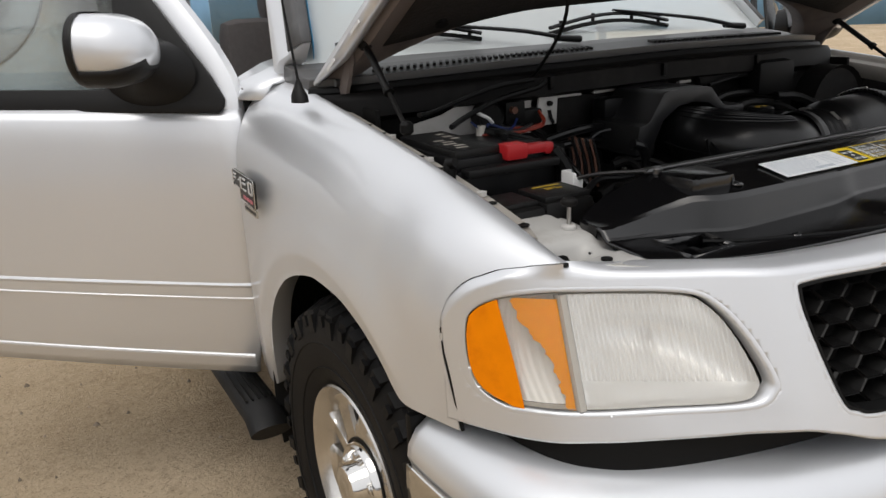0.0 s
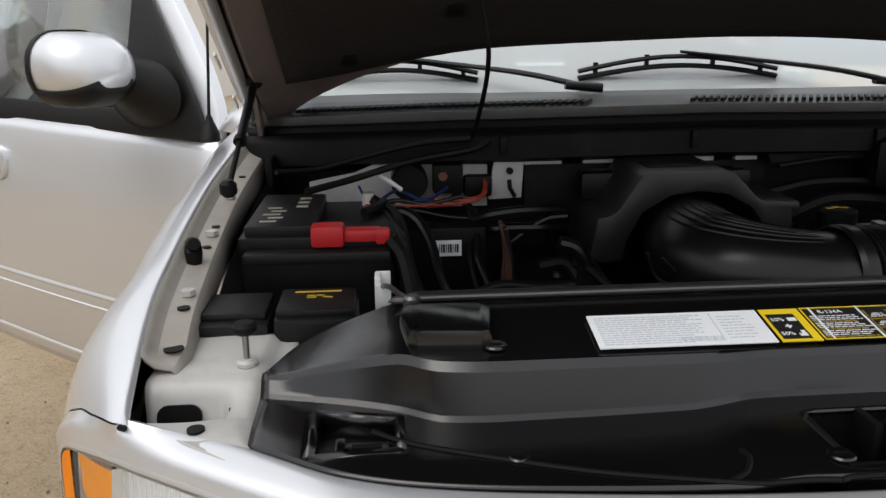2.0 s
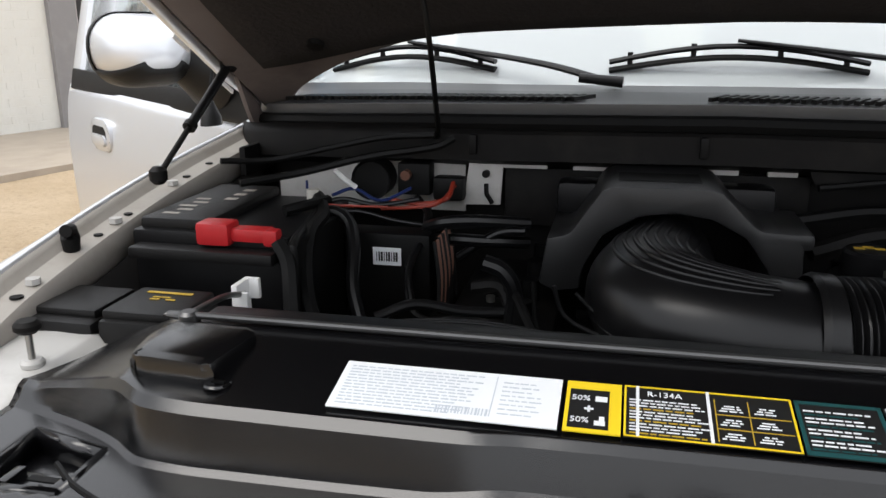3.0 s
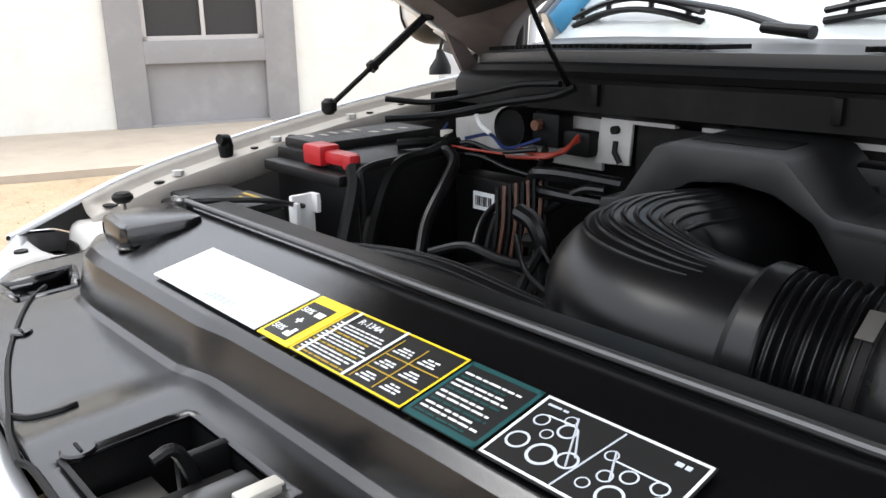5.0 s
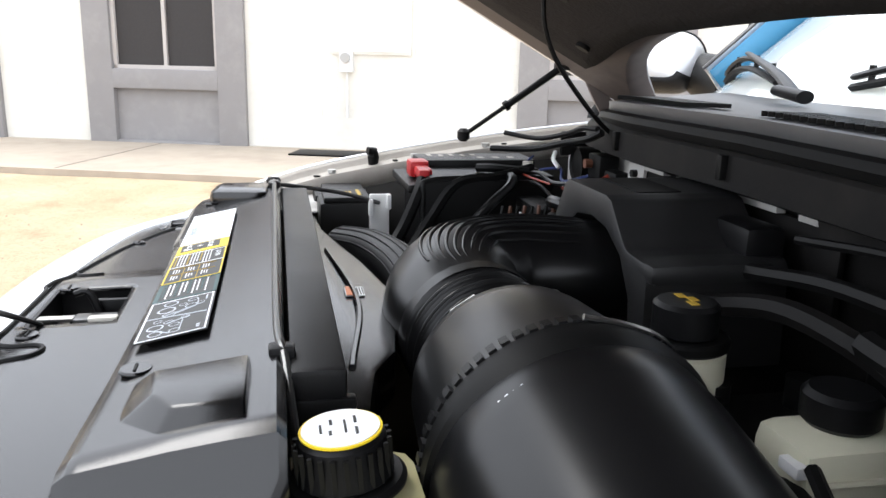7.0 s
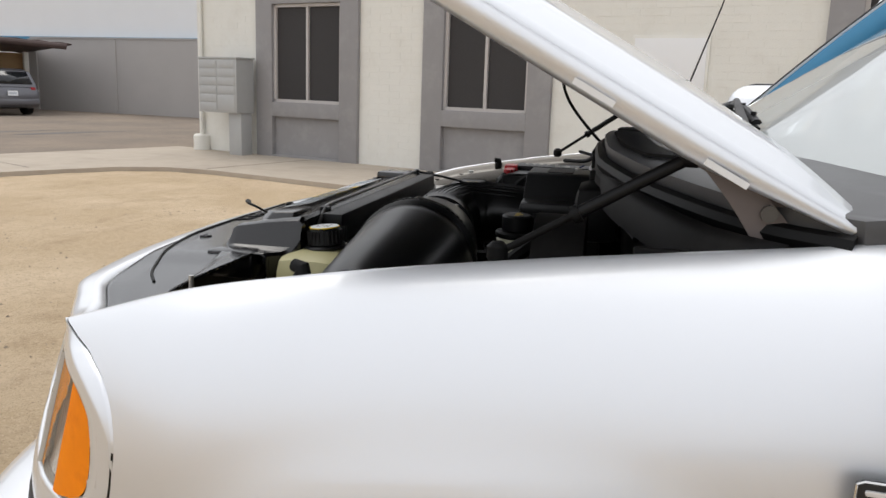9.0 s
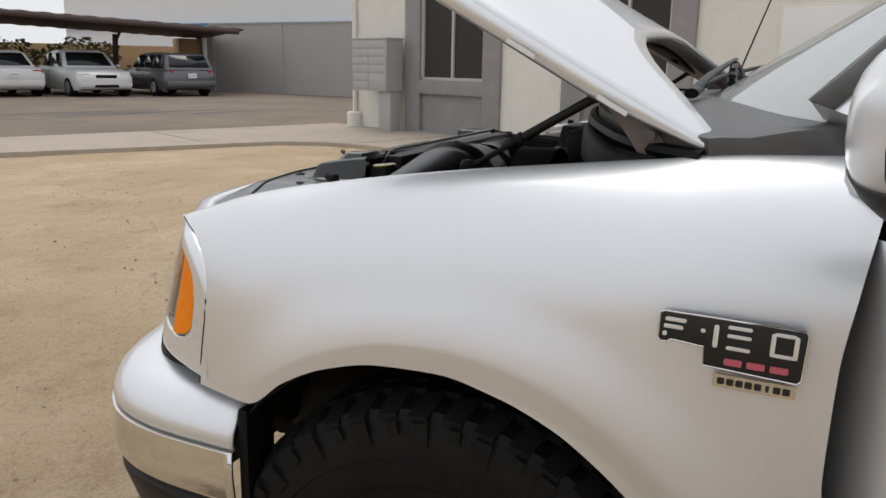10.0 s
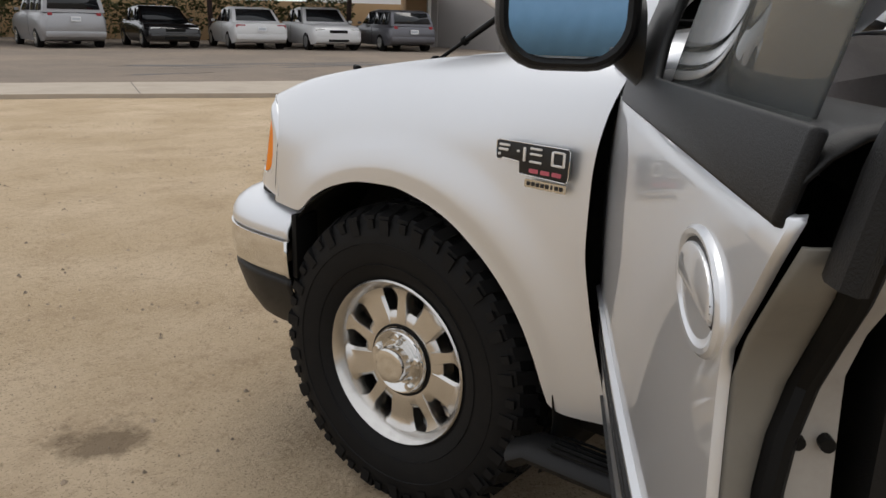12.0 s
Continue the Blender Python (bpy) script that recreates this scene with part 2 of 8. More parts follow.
def dirt_material(name, base, light, dark, patch_scale, bump, spill=None):
    """Packed earth or worn asphalt: broad patches, streaks, fine grit."""
    m = bpy.data.materials.new(name)
    m.use_nodes = True
    n, l = m.node_tree.nodes, m.node_tree.links
    b = n["Principled BSDF"]
    b.inputs["Roughness"].default_value = 0.95
    b.inputs["Specular IOR Level"].default_value = 0.2
    tc = n.new("ShaderNodeTexCoord")

    def noise_of(scale, detail=8, rough=0.6, stretch=(1, 1, 1)):
        mp = n.new("ShaderNodeMapping")
        mp.inputs["Scale"].default_value = stretch
        l.new(tc.outputs["Object"], mp.inputs["Vector"])
        t = n.new("ShaderNodeTexNoise")
        t.inputs["Scale"].default_value, t.inputs["Detail"].default_value, t.inputs["Roughness"].default_value = scale, detail, rough
        l.new(mp.outputs["Vector"], t.inputs["Vector"])
        return t.outputs["Fac"]

    def mixed(a, bcol, fac, lo, hi, most=1.0):
        mr = n.new("ShaderNodeMapRange")
        mr.inputs["From Min"].default_value, mr.inputs["From Max"].default_value, mr.inputs["To Max"].default_value = lo, hi, most
        l.new(fac, mr.inputs["Value"])
        mx = n.new("ShaderNodeMix")
        mx.data_type = "RGBA"
        if isinstance(a, tuple):
            mx.inputs["A"].default_value = (*a, 1)
        else:
            l.new(a, mx.inputs["A"])
        mx.inputs["B"].default_value = (*bcol, 1)
        l.new(mr.outputs["Result"], mx.inputs["Factor"])
        return mx.outputs["Result"]

    c = mixed(base, light, noise_of(patch_scale), 0.42, 0.68, 0.8)
    c = mixed(c, dark, noise_of(patch_scale * 2.3, 8, 0.7, (0.8, 1.3, 1)), 0.52, 0.74, 0.55)
    c = mixed(c, dark, noise_of(26, 8, 0.8), 0.50, 0.64, 0.50)
    c = mixed(c, light, noise_of(70, 5, 0.7), 0.53, 0.64, 0.55)
    c = mixed(c, tuple(v * 0.45 for v in dark), noise_of(120, 3, 0.6), 0.58, 0.68, 0.65)
    if spill:
        # old oil spill soaked into the earth
        far = n.new("ShaderNodeVectorMath")
        far.operation = "DISTANCE"
        far.inputs[1].default_value = spill
        l.new(tc.outputs["Object"], far.inputs[0])
        edge = n.new("ShaderNodeMath")
        edge.operation = "MULTIPLY_ADD"
        edge.inputs[1].default_value = 0.5
        l.new(noise_of(7, 6, 0.7), edge.inputs[0])
        l.new(far.outputs["Value"], edge.inputs[2])
        c = mixed(c, tuple(v * 0.42 for v in dark), edge.outputs[0], 0.40, 0.30, 0.7)
    l.new(c, b.inputs["Base Color"])
    bp = n.new("ShaderNodeBump")
    bp.inputs["Strength"].default_value, bp.inputs["Distance"].default_value = bump, 0.02
    l.new(noise_of(45, 10, 0.75), bp.inputs["Height"])
    l.new(bp.outputs["Normal"], b.inputs["Normal"])
    return m


DIRT = dirt_material("packed_tan_earth", (0.51, 0.390, 0.252), (0.67, 0.535, 0.380), (0.315, 0.222, 0.138), 0.9, 1.0, (1.29, -0.84, 0.0))
ASPHALT = dirt_material("dusty_asphalt", (0.215, 0.178, 0.145), (0.30, 0.24, 0.185), (0.13, 0.11, 0.095), 0.35, 0.4)


# ---------------------------------------------------------------- mesh helpers
def finish(bm, name, mat, parent=None, label="", smooth=35, solid=0.0, bevel=0.0, offset=-1.0):
    bmesh.ops.recalc_face_normals(bm, faces=bm.faces) if solid == 0 else None
    me = bpy.data.meshes.new(name)
    bm.to_mesh(me)
    bm.free()
    for p in me.polygons:
        p.use_smooth = True
    me.set_sharp_from_angle(angle=radians(smooth))
    me.materials.append(mat)
    ob = new(name, me)
    if parent:
        ob.parent = parent
    if label:
        ob["label"] = label
    if solid:
        mod = ob.modifiers.new("thickness", "SOLIDIFY")
        mod.thickness, mod.offset = solid, offset
    if bevel:
        mod = ob.modifiers.new("rounded", "BEVEL")
        mod.width, mod.segments, mod.limit_method, mod.angle_limit = bevel, 2, "ANGLE", radians(40)
    return ob


def part(name, bm, mat, parent, label="", **more):
    return finish(bm, name, mat, parent, label, **more)


def thing(name, label, category, group="", kind="", at=(0, 0, 0)):
    ob = new(name)
    ob.empty_display_size = 0.05
    ob.location = at
    return tagged(ob, label, category, group, kind)


def lerp(a, b, t):
    return a + (b - a) * t


def curve1(points, x):
    """Smooth interpolation through (x, y) pairs."""
    xs, ys = [p[0] for p in points], [p[1] for p in points]
    if x <= xs[0]:
        return ys[0]
    if x >= xs[-1]:
        return ys[-1]
    i = max(k for k in range(len(xs) - 1) if xs[k] <= x)
    h = xs[i + 1] - xs[i]
    t = (x - xs[i]) / h

    def slope(k):
        if k == 0:
            return (ys[1] - ys[0]) / (xs[1] - xs[0])
        if k == len(xs) - 1:
            return (ys[-1] - ys[-2]) / (xs[-1] - xs[-2])
        a, b = (ys[k] - ys[k - 1]) / (xs[k] - xs[k - 1]), (ys[k + 1] - ys[k]) / (xs[k + 1] - xs[k])
        return 0 if a * b <= 0 else 2 * a * b / (a + b)

    m0, m1 = slope(i) * h, slope(i + 1) * h
    return ((2 * t**3 - 3 * t**2 + 1) * ys[i] + (t**3 - 2 * t**2 + t) * m0 + (-2 * t**3 + 3 * t**2) * ys[i + 1] + (t**3 - t**2) * m1)


def spline(points, n):
    """n+1 points on a Catmull-Rom line through the given points."""
    p = [Vector(q) for q in points]
    p = [2 * p[0] - p[1]] + p + [2 * p[-1] - p[-2]]
    out, spans = [], len(p) - 3
    for k in range(n + 1):
        u = k / n * spans
        i = min(int(u), spans - 1)
        t = u - i
        a, b, c, d = p[i], p[i + 1], p[i + 2], p[i + 3]
        out.append(0.5 * (2 * b + (c - a) * t + (2 * a - 5 * b + 4 * c - d) * t * t + (3 * b - a - 3 * c + d) * t**3))
    return out


def grid(rows, closed=False, caps=False, bm=None):
    """A surface through rows of points; closed joins each row's ends."""
    bm = bm or bmesh.new()
    vs = [[bm.verts.new(p) for p in r] for r in rows]
    w = len(rows[0])
    for a, b in zip(vs, vs[1:]):
        for i in range(w if closed else w - 1):
            j = (i + 1) % w
            try:
                bm.faces.new((a[i], a[j], b[j], b[i]))
            except ValueError:
                pass
    if caps:
        bm.faces.new(vs[0][::-1])
        bm.faces.new(vs[-1])
    return bm


def tube(points, r, seg=10, n=0, bm=None, caps=True, flat=1.0):
    """A round bar along points; r is one radius or one for each point. n resamples the line smoothly."""
    rs = list(r) if isinstance(r, (list, tuple)) else [r] * len(points)
    if n:
        src = list(range(len(points)))
        rs = [float(np.interp(k / n * (len(points) - 1), src, rs)) for k in range(n + 1)]
        points = spline(points, n)
    points = [Vector(p) for p in points]
    rows, side = [], None
    for i, p in enumerate(points):
        d = (points[min(i + 1, len(points) - 1)] - points[max(i - 1, 0)]).normalized()
        if side is None:
            side = d.cross(Vector((0, 0, 1)) if abs(d.z) < 0.9 else Vector((1, 0, 0))).normalized()
        side = (side - d * side.dot(d)).normalized()
        up = side.cross(d)
        rows.append([p + rs[i] * (math.cos(a) * side + flat * math.sin(a) * up) for a in (2 * math.pi * k / seg for k in range(seg))])
    return grid(rows, True, caps, bm)


def box(c, s, bm=None, m=None, bev=0.0):
    """A box by centre and size, its edges cut by bev, moved by m."""
    b2 = bmesh.new()
    bmesh.ops.create_cube(b2, size=1)
    bmesh.ops.scale(b2, vec=s, verts=b2.verts)
    if bev:
        bmesh.ops.bevel(b2, geom=list(b2.edges), offset=bev, segments=2, affect="EDGES", profile=0.6)
    bmesh.ops.translate(b2, vec=c, verts=b2.verts)
    if m is not None:
        bmesh.ops.transform(b2, matrix=m, verts=b2.verts)
    return joined(bm, b2)


def joined(bm, b2):
    if bm is None:
        return b2
    me = bpy.data.meshes.new("tmp")
    b2.to_mesh(me)
    b2.free()
    bm.from_mesh(me)
    bpy.data.meshes.remove(me)
    return bm


def prism(outline, depth, m=None, bm=None, bev=0.0):
    """A flat outline (x, y) made depth thick along +z, moved by m."""
    b2 = bmesh.new()
    lo = [b2.verts.new((x, y, 0)) for x, y in outline]
    f = b2.faces.new(lo)
    ext = bmesh.ops.extrude_face_region(b2, geom=[f])
    bmesh.ops.translate(b2, vec=(0, 0, depth), verts=[v for v in ext["geom"] if isinstance(v, bmesh.types.BMVert)])
    bmesh.ops.recalc_face_normals(b2, faces=b2.faces)
    if bev:
        bmesh.ops.bevel(b2, geom=list(b2.edges), offset=bev, segments=2, affect="EDGES", profile=0.6)
    if m is not None:
        bmesh.ops.transform(b2, matrix=m, verts=b2.verts)
    return joined(bm, b2)


def disc(c, r, h, axis="Z", seg=24, bm=None, r2=None, bev=0.0, m=None):
    """A short cylinder or cone with its base at c."""
    prof = [(r, 0), (r if r2 is None else r2, h)]
    if bev:
        q = r if r2 is None else r2
        prof = [(r - bev, 0), (r, bev), (q, h - bev), (q - bev, h)]
    b2 = bmesh.new()
    rows = [[(pr * math.cos(2 * math.pi * k / seg), pr * math.sin(2 * math.pi * k / seg), z) for k in range(seg)] for pr, z in prof]
    grid(rows, True, True, b2)
    turn = {"Z": Matrix(), "X": Matrix.Rotation(radians(90), 4, "Y"), "Y": Matrix.Rotation(radians(-90), 4, "X")}[axis]
    bmesh.ops.transform(b2, matrix=(m or Matrix.Translation(c) @ turn), verts=b2.verts)
    return joined(bm, b2)


def rounded(w, h, r, n=5):
    """Outline of a rounded rectangle about the origin."""
    out = []
    for cx, cy, a0 in ((w / 2 - r, h / 2 - r, 0), (-w / 2 + r, h / 2 - r, 90), (-w / 2 + r, -h / 2 + r, 180), (w / 2 - r, -h / 2 + r, 270)):
        for k in range(n + 1):
            a = radians(a0 + 90 * k / n)
            out.append((cx + r * math.cos(a), cy + r * math.sin(a)))
    return out


def ring_fill(outline, inset, rows_fn):
    """Rows that run from an outline inward, each point mapped by rows_fn(x, z, k)."""
    cx, cz = sum(p[0] for p in outline) / len(outline), sum(p[1] for p in outline) / len(outline)
    return [[rows_fn(cx + (x - cx) * f, cz + (z - cz) * f, f) for x, z in outline] for f in inset]


def text_mesh(body, size, m, depth=0.002, bold=0.0):
    """Letters of the built-in font as a mesh, standing on their base line at m."""
    cu = bpy.data.curves.new("letters", "FONT")
    cu.body, cu.size, cu.extrude, cu.offset = body, size, depth, bold
    cu.align_x, cu.align_y, cu.resolution_u = "CENTER", "CENTER", 3
    ob = bpy.data.objects.new("letters", cu)
    scene.collection.objects.link(ob)
    dg = bpy.context.evaluated_depsgraph_get()
    me = bpy.data.meshes.new_from_object(ob.evaluated_get(dg))
    bpy.data.objects.remove(ob)
    bm = bmesh.new()
    bm.from_mesh(me)
    bpy.data.meshes.remove(me)
    bmesh.ops.transform(bm, matrix=m, verts=bm.verts)
    return bm


# ---------------------------------------------------------------- ground and building
WALL_TURN = math.atan2(-0.322, 0.947)
PAVE = Matrix.Translation((-9.7, 0, 0.036)) @ Matrix.Rotation(WALL_TURN, 4, "Z")   # local x out of the wall, y along it, z up
WALL = Matrix.Translation((-8.695, 2.955, 0)) @ Matrix.Rotation(WALL_TURN, 4, "Z")   # local x out of the wall, y along it, z up


def build_ground():
    bm = bmesh.new()
    edges = [-400, -120, -50, -25] + [round(-14 + 0.35 * k, 3) for k in range(81)] + [25, 50, 120, 400]
    rows = []
    for x in edges:
        row = []
        for y in edges:
            near = abs(x) < 14 and abs(y) < 14
            z = 0.012 * noise.noise((x * 0.8, y * 0.8, 0)) + 0.008 * noise.noise((x * 2.3, y * 2.3, 4)) + 0.026 if near else 0.026
            row.append((x, y, z))
        rows.append(row)
    ob = finish(grid(rows), "ground", DIRT)
    tagged(ob, "packed tan dirt yard with scattered grit and faint tyre tracks", "ground", kind="structure")
    # loose pebbles in front of and beside the truck
    rng = random.Random(5)
    verts, faces = [], []
    for _ in range(2600):
        x, y = rng.uniform(-6, 3.2), rng.uniform(-8, 2.5)
        if abs(x) < 0.9 and -0.7 < y:
            continue
        r = rng.choice((0.004, 0.005, 0.006, 0.008, 0.012))
        i = len(verts)
        turn = rng.uniform(0, 6.28)
        for k in range(5):
            a = turn + k * 1.257
            q = r * rng.uniform(0.7, 1.2)
            verts.append((x + q * math.cos(a), y + q * math.sin(a), 0.024))
        verts.append((x, y, 0.030 + r * 0.6))
        faces += [(i + k, i + (k + 1) % 5, i + 5) for k in range(5)]
    me = bpy.data.meshes.new("pebbles")
    me.from_pydata(verts, [], faces)
    me.materials.append(STONE)
    tagged(new("pebbles", me), "small tan pebbles strewn over the dirt", "gravel", kind="stuff")


def flat_outline(name, outline, z0, z1, mat, bev=0.0):
    bm = prism(outline, z1 - z0, Matrix.Translation((0, 0, z0)), bev=bev)
    ob = finish(bm, name, mat)
    ob.matrix_world = PAVE
    return ob


def build_paving():
    slab = [(-0.1, 16), (2.5, 16), (2.5, 4), (2.52, -5.0), (2.7, -5.7), (3.2, -6.2), (4.4, -6.5), (5.9, -6.85), (7.0, -7.15), (9.5, -7.8), (16, -9), (40, -14),
            (40, -16.2), (16, -11.2), (10, -10.0), (5.8, -9.3), (3.0, -8.95), (0.9, -8.75), (-0.1, -8.7)]
    ob = flat_outline("pavement", slab, -0.05, 0.055, CONCRETE)
    tagged(ob, "worn tan concrete footpath with cracked edge", "footpath", kind="structure")
    for d, s, ln, turn in ((1.25, -2.0, 2.4, 90), (1.25, 1.2, 2.4, 90), (1.25, 4.4, 2.4, 90), (1.25, -5.2, 2.4, 90), (4.0, -7.95, 2.2, 14), (8.2, -8.6, 2.1, 14), (12.5, -9.3, 2.0, 14)):
        b = box((0, 0, 0), (0.012, ln, 0.006))
        j = part("joint", b, SEAL, ob)
        j.matrix_local = Matrix.Translation((d, s, 0.054)) @ Matrix.Rotation(radians(turn if turn != 14 else -8), 4, "Z")
    road = [(-70, -9.0), (0.0, -8.85), (3.0, -9.1), (5.8, -9.45), (10, -10.3), (16, -11.5), (70, -22), (90, -120), (-70, -120)]
    ob = flat_outline("road", road, -0.03, 0.006, ASPHALT)
    tagged(ob, "dusty grey-brown asphalt drive with dark damp patches", "road", kind="structure")
    for x, y, w, h in ((-7.2, -13.7, 0.9, 0.10), (-9.8, -14.9, 1.5, 0.09), (-11.6, -14.1, 1.4, 0.10)):
        p = PAVE.inverted() @ Vector((x, y, 0))
        o = [(p.x + w * (1 + 0.3 * math.sin(4 * a + x)) * math.cos(a), p.y + h * (1 + 0.5 * math.sin(3 * a + y)) * math.sin(a) + 0.2 * w * math.cos(a)) for a in (k * 0.2244 for k in range(28))]
        part("stain", prism(o, 0.002, Matrix.Translation((0, 0, 0.0065))), STAIN, ob)
    for d, s, w, h in ((0.8, -14.6, 2.4, 0.22), (-1.2, -13.6, 1.5, 0.16), (2.5, -15.4, 2.2, 0.16), (5.6, -14.9, 1.7, 0.3)):
        o = [(d + w * (1 + 0.25 * math.sin(5 * a + d)) * math.cos(a), s + h * (1 + 0.5 * math.sin(3 * a + s)) * math.sin(a)) for a in (k * 0.2244 for k in range(28))]
        ob2 = part("stain", prism(o, 0.002, Matrix.Translation((0, 0, 0.0065))), STAIN, ob)


def build_building():
    H = 3.7
    bays = [(-9.6, -7.37), (-6.12, -3.95), (-0.46, 1.62), (5.05, 7.1), (9.0, 11.1)]
    wall = thing("wall_north", "white painted block wall of a low building", "wall", kind="structure")
    wall.matrix_world = WALL
    # core behind the blocks, in stretches between the bays
    edges = [-11.1] + [e for b in bays for e in b] + [15.0]
    for a, b in zip(edges[::2], edges[1::2]):
        part("wall_core", box((-0.1285, (a + b) / 2, H / 2), (0.25, b - a, H)), STUCCO, wall)
    part("wall_end", box((-4.2, -10.98, H / 2), (7.8, 0.24, H)), STUCCO, wall)
    part("wall_back", box((-8.0, 2.0, H / 2), (0.2, 26, H)), STUCCO, wall)
    rng = random.Random(2)
    verts, faces = [], []

    def block(x0, x1, y0, y1, z0, z1):
        i = len(verts)
        c = 0.003
        verts.extend([(x0, y0, z0), (x0, y1, z0), (x0, y1, z1), (x0, y0, z1), (x1, y0 + c, z0 + c), (x1, y1 - c, z0 + c), (x1, y1 - c, z1 - c), (x1, y0 + c, z1 - c)])
        faces.extend([(i + 4, i + 5, i + 6, i + 7), (i, i + 1, i + 5, i + 4), (i + 1, i + 2, i + 6, i + 5), (i + 2, i + 3, i + 7, i + 6), (i + 3, i, i + 4, i + 7)])

    for a, b in zip(edges[::2], edges[1::2]):
        for r in range(int(H / 0.1)):
            y = a - (0.2 if r % 2 else 0)
            while y < b:
                y0, y1 = max(a, y + 0.002), min(b, y + 0.398)
                if y1 - y0 > 0.03:
                    block(-0.016, rng.uniform(-0.0015, 0.001), y0, y1, r * 0.1 + 0.002, r * 0.1 + 0.098)
                y += 0.4
    me = bpy.data.meshes.new("block_courses")
    me.from_pydata(verts, [], faces)
    me.materials.append(STUCCO)
    ob = new("block_courses", me)
    ob.parent = wall
    ob["kind"] = "stuff"
    # parapet and roof
    roof = thing("roof_edge", "grey metal roof edge over a white block wall", "roof", kind="structure")
    roof.matrix_world = WALL
    part("fascia", box((-0.05, 2, H + 0.1), (0.3, 26.4, 0.2), bev=0.01), GREY_PAINT, roof)
    part("deck", box((-4.1, 2, H + 0.06), (8.2, 26, 0.1)), GREY_PAINT, roof)
    for k, (a, b) in enumerate(bays):
        w = thing("window_%d" % (k + 1), "grey painted window bay with dark sun screens", "window", kind="structure")
        w.matrix_world = WALL
        c, wd = (a + b) / 2, b - a
        jamb = 0.37
        part("jamb", box((0.0, a + jamb / 2, H / 2), (0.14, jamb, H), bev=0.006), GREY_PAINT, w)
        part("jamb", box((0.0, b - jamb / 2, H / 2), (0.14, jamb, H), bev=0.006), GREY_PAINT, w)
        inner = wd - 2 * jamb
        part("head", box((0.0, c, 3.2), (0.13, inner, 1.0)), GREY_PAINT, w)
        part("sill_rail", box((0.002, c, 0.92), (0.14, inner, 0.25), bev=0.006), GREY_PAINT, w)
        part("base_rail", box((-0.002, c, 0.06), (0.13, inner, 0.12), bev=0.006), GREY_PAINT, w)
        part("panel", box((-0.05, c, 0.46), (0.06, inner, 0.68)), GREY_PAINT, w, "recessed grey lower panel")
        fr = bmesh.new()
        for y in (c - inner / 2 + 0.025, c + inner / 2 - 0.025):
            box((-0.02, y, 1.87), (0.06, 0.05, 1.65), fr)
        box((-0.02, c, 1.87), (0.05, 0.045, 1.65), fr)
        box((-0.02, c, 1.07), (0.06, inner, 0.05), fr)
        box((-0.02, c, 2.67), (0.06, inner, 0.05), fr)
        part("window_frame", fr, FRAME, w)
        for sgn in (-1, 1):
            part("screen", box((-0.045, c + sgn * inner / 4, 1.87), (0.02, inner / 2 - 0.06, 1.58)), SCREEN, w, "dark woven sun screen")
    door = thing("service_cabinet", "white painted service cabinet door in the block wall", "cabinet")
    door.matrix_world = WALL
    part("hatch_frame", box((0.006, -2.31, 1.72), (0.05, 1.02, 0.86), bev=0.004), STUCCO, door)
    part("leaf", box((0.026, -2.31, 1.72), (0.03, 0.95, 0.79), bev=0.004), WHITE_WALL, door)
    meter = thing("electric_meter", "small white electric meter on the wall", "meter")
    meter.matrix_world = WALL @ Matrix.Translation((0.0, -2.62, 1.20))
    part("case", box((0.05, 0, 0), (0.1, 0.16, 0.26), bev=0.01), WHITE_WALL, meter)
    part("dial", disc((0.1, 0, 0.05), 0.06, 0.05, "X"), MAILBOX, meter)
    part("pipe", tube([(0.03, 0, -0.13), (0.03, 0, -0.7)], 0.015), WHITE_WALL, meter)
    pipe = thing("downpipe", "white painted downpipe with a concrete foot", "pipe")
    pipe.matrix_world = WALL @ Matrix.Translation((0.06, -11.0, 0.05))
    part("pipe", tube([(0, 0, 0.1), (0, 0, 3.5)], 0.045), STUCCO, pipe)
    part("foot", disc((0, 0, 0.0), 0.16, 0.33, bev=0.03), STUCCO, pipe)
    mail = thing("mailbox_cluster", "grey metal mailbox cluster on a pedestal", "mailbox")
    mail.matrix_world = WALL @ Matrix.Translation((0.35, -10.05, 0.05))
    part("cabinet", box((0, 0, 1.24), (0.42, 0.92, 0.93), bev=0.01), MAILBOX, mail)
    part("pedestal", box((-0.05, 0.28, 0.40), (0.26, 0.3, 0.8), bev=0.01), MAILBOX, mail)
    for i in range(2):
        for j in range(6):
            if i == 1 and j < 2:
                continue
            d = part("mail_door", box((0.214, -0.22 + 0.44 * i, 0.88 + 0.145 * j), (0.012, 0.40, 0.13), bev=0.003), MAILBOX, mail)
            part("lock", disc((0.22, -0.22 + 0.44 * i + 0.14, 0.88 + 0.145 * j), 0.012, 0.006, "X", 10), STEEL, d)
    part("parcel_door", box((0.214, 0.22, 0.95), (0.012, 0.40, 0.27), bev=0.003), MAILBOX, mail)
    part("cap", box((0, 0, 1.715), (0.46, 0.96, 0.03), bev=0.008), MAILBOX, mail)


build_ground()
build_paving()
build_building()


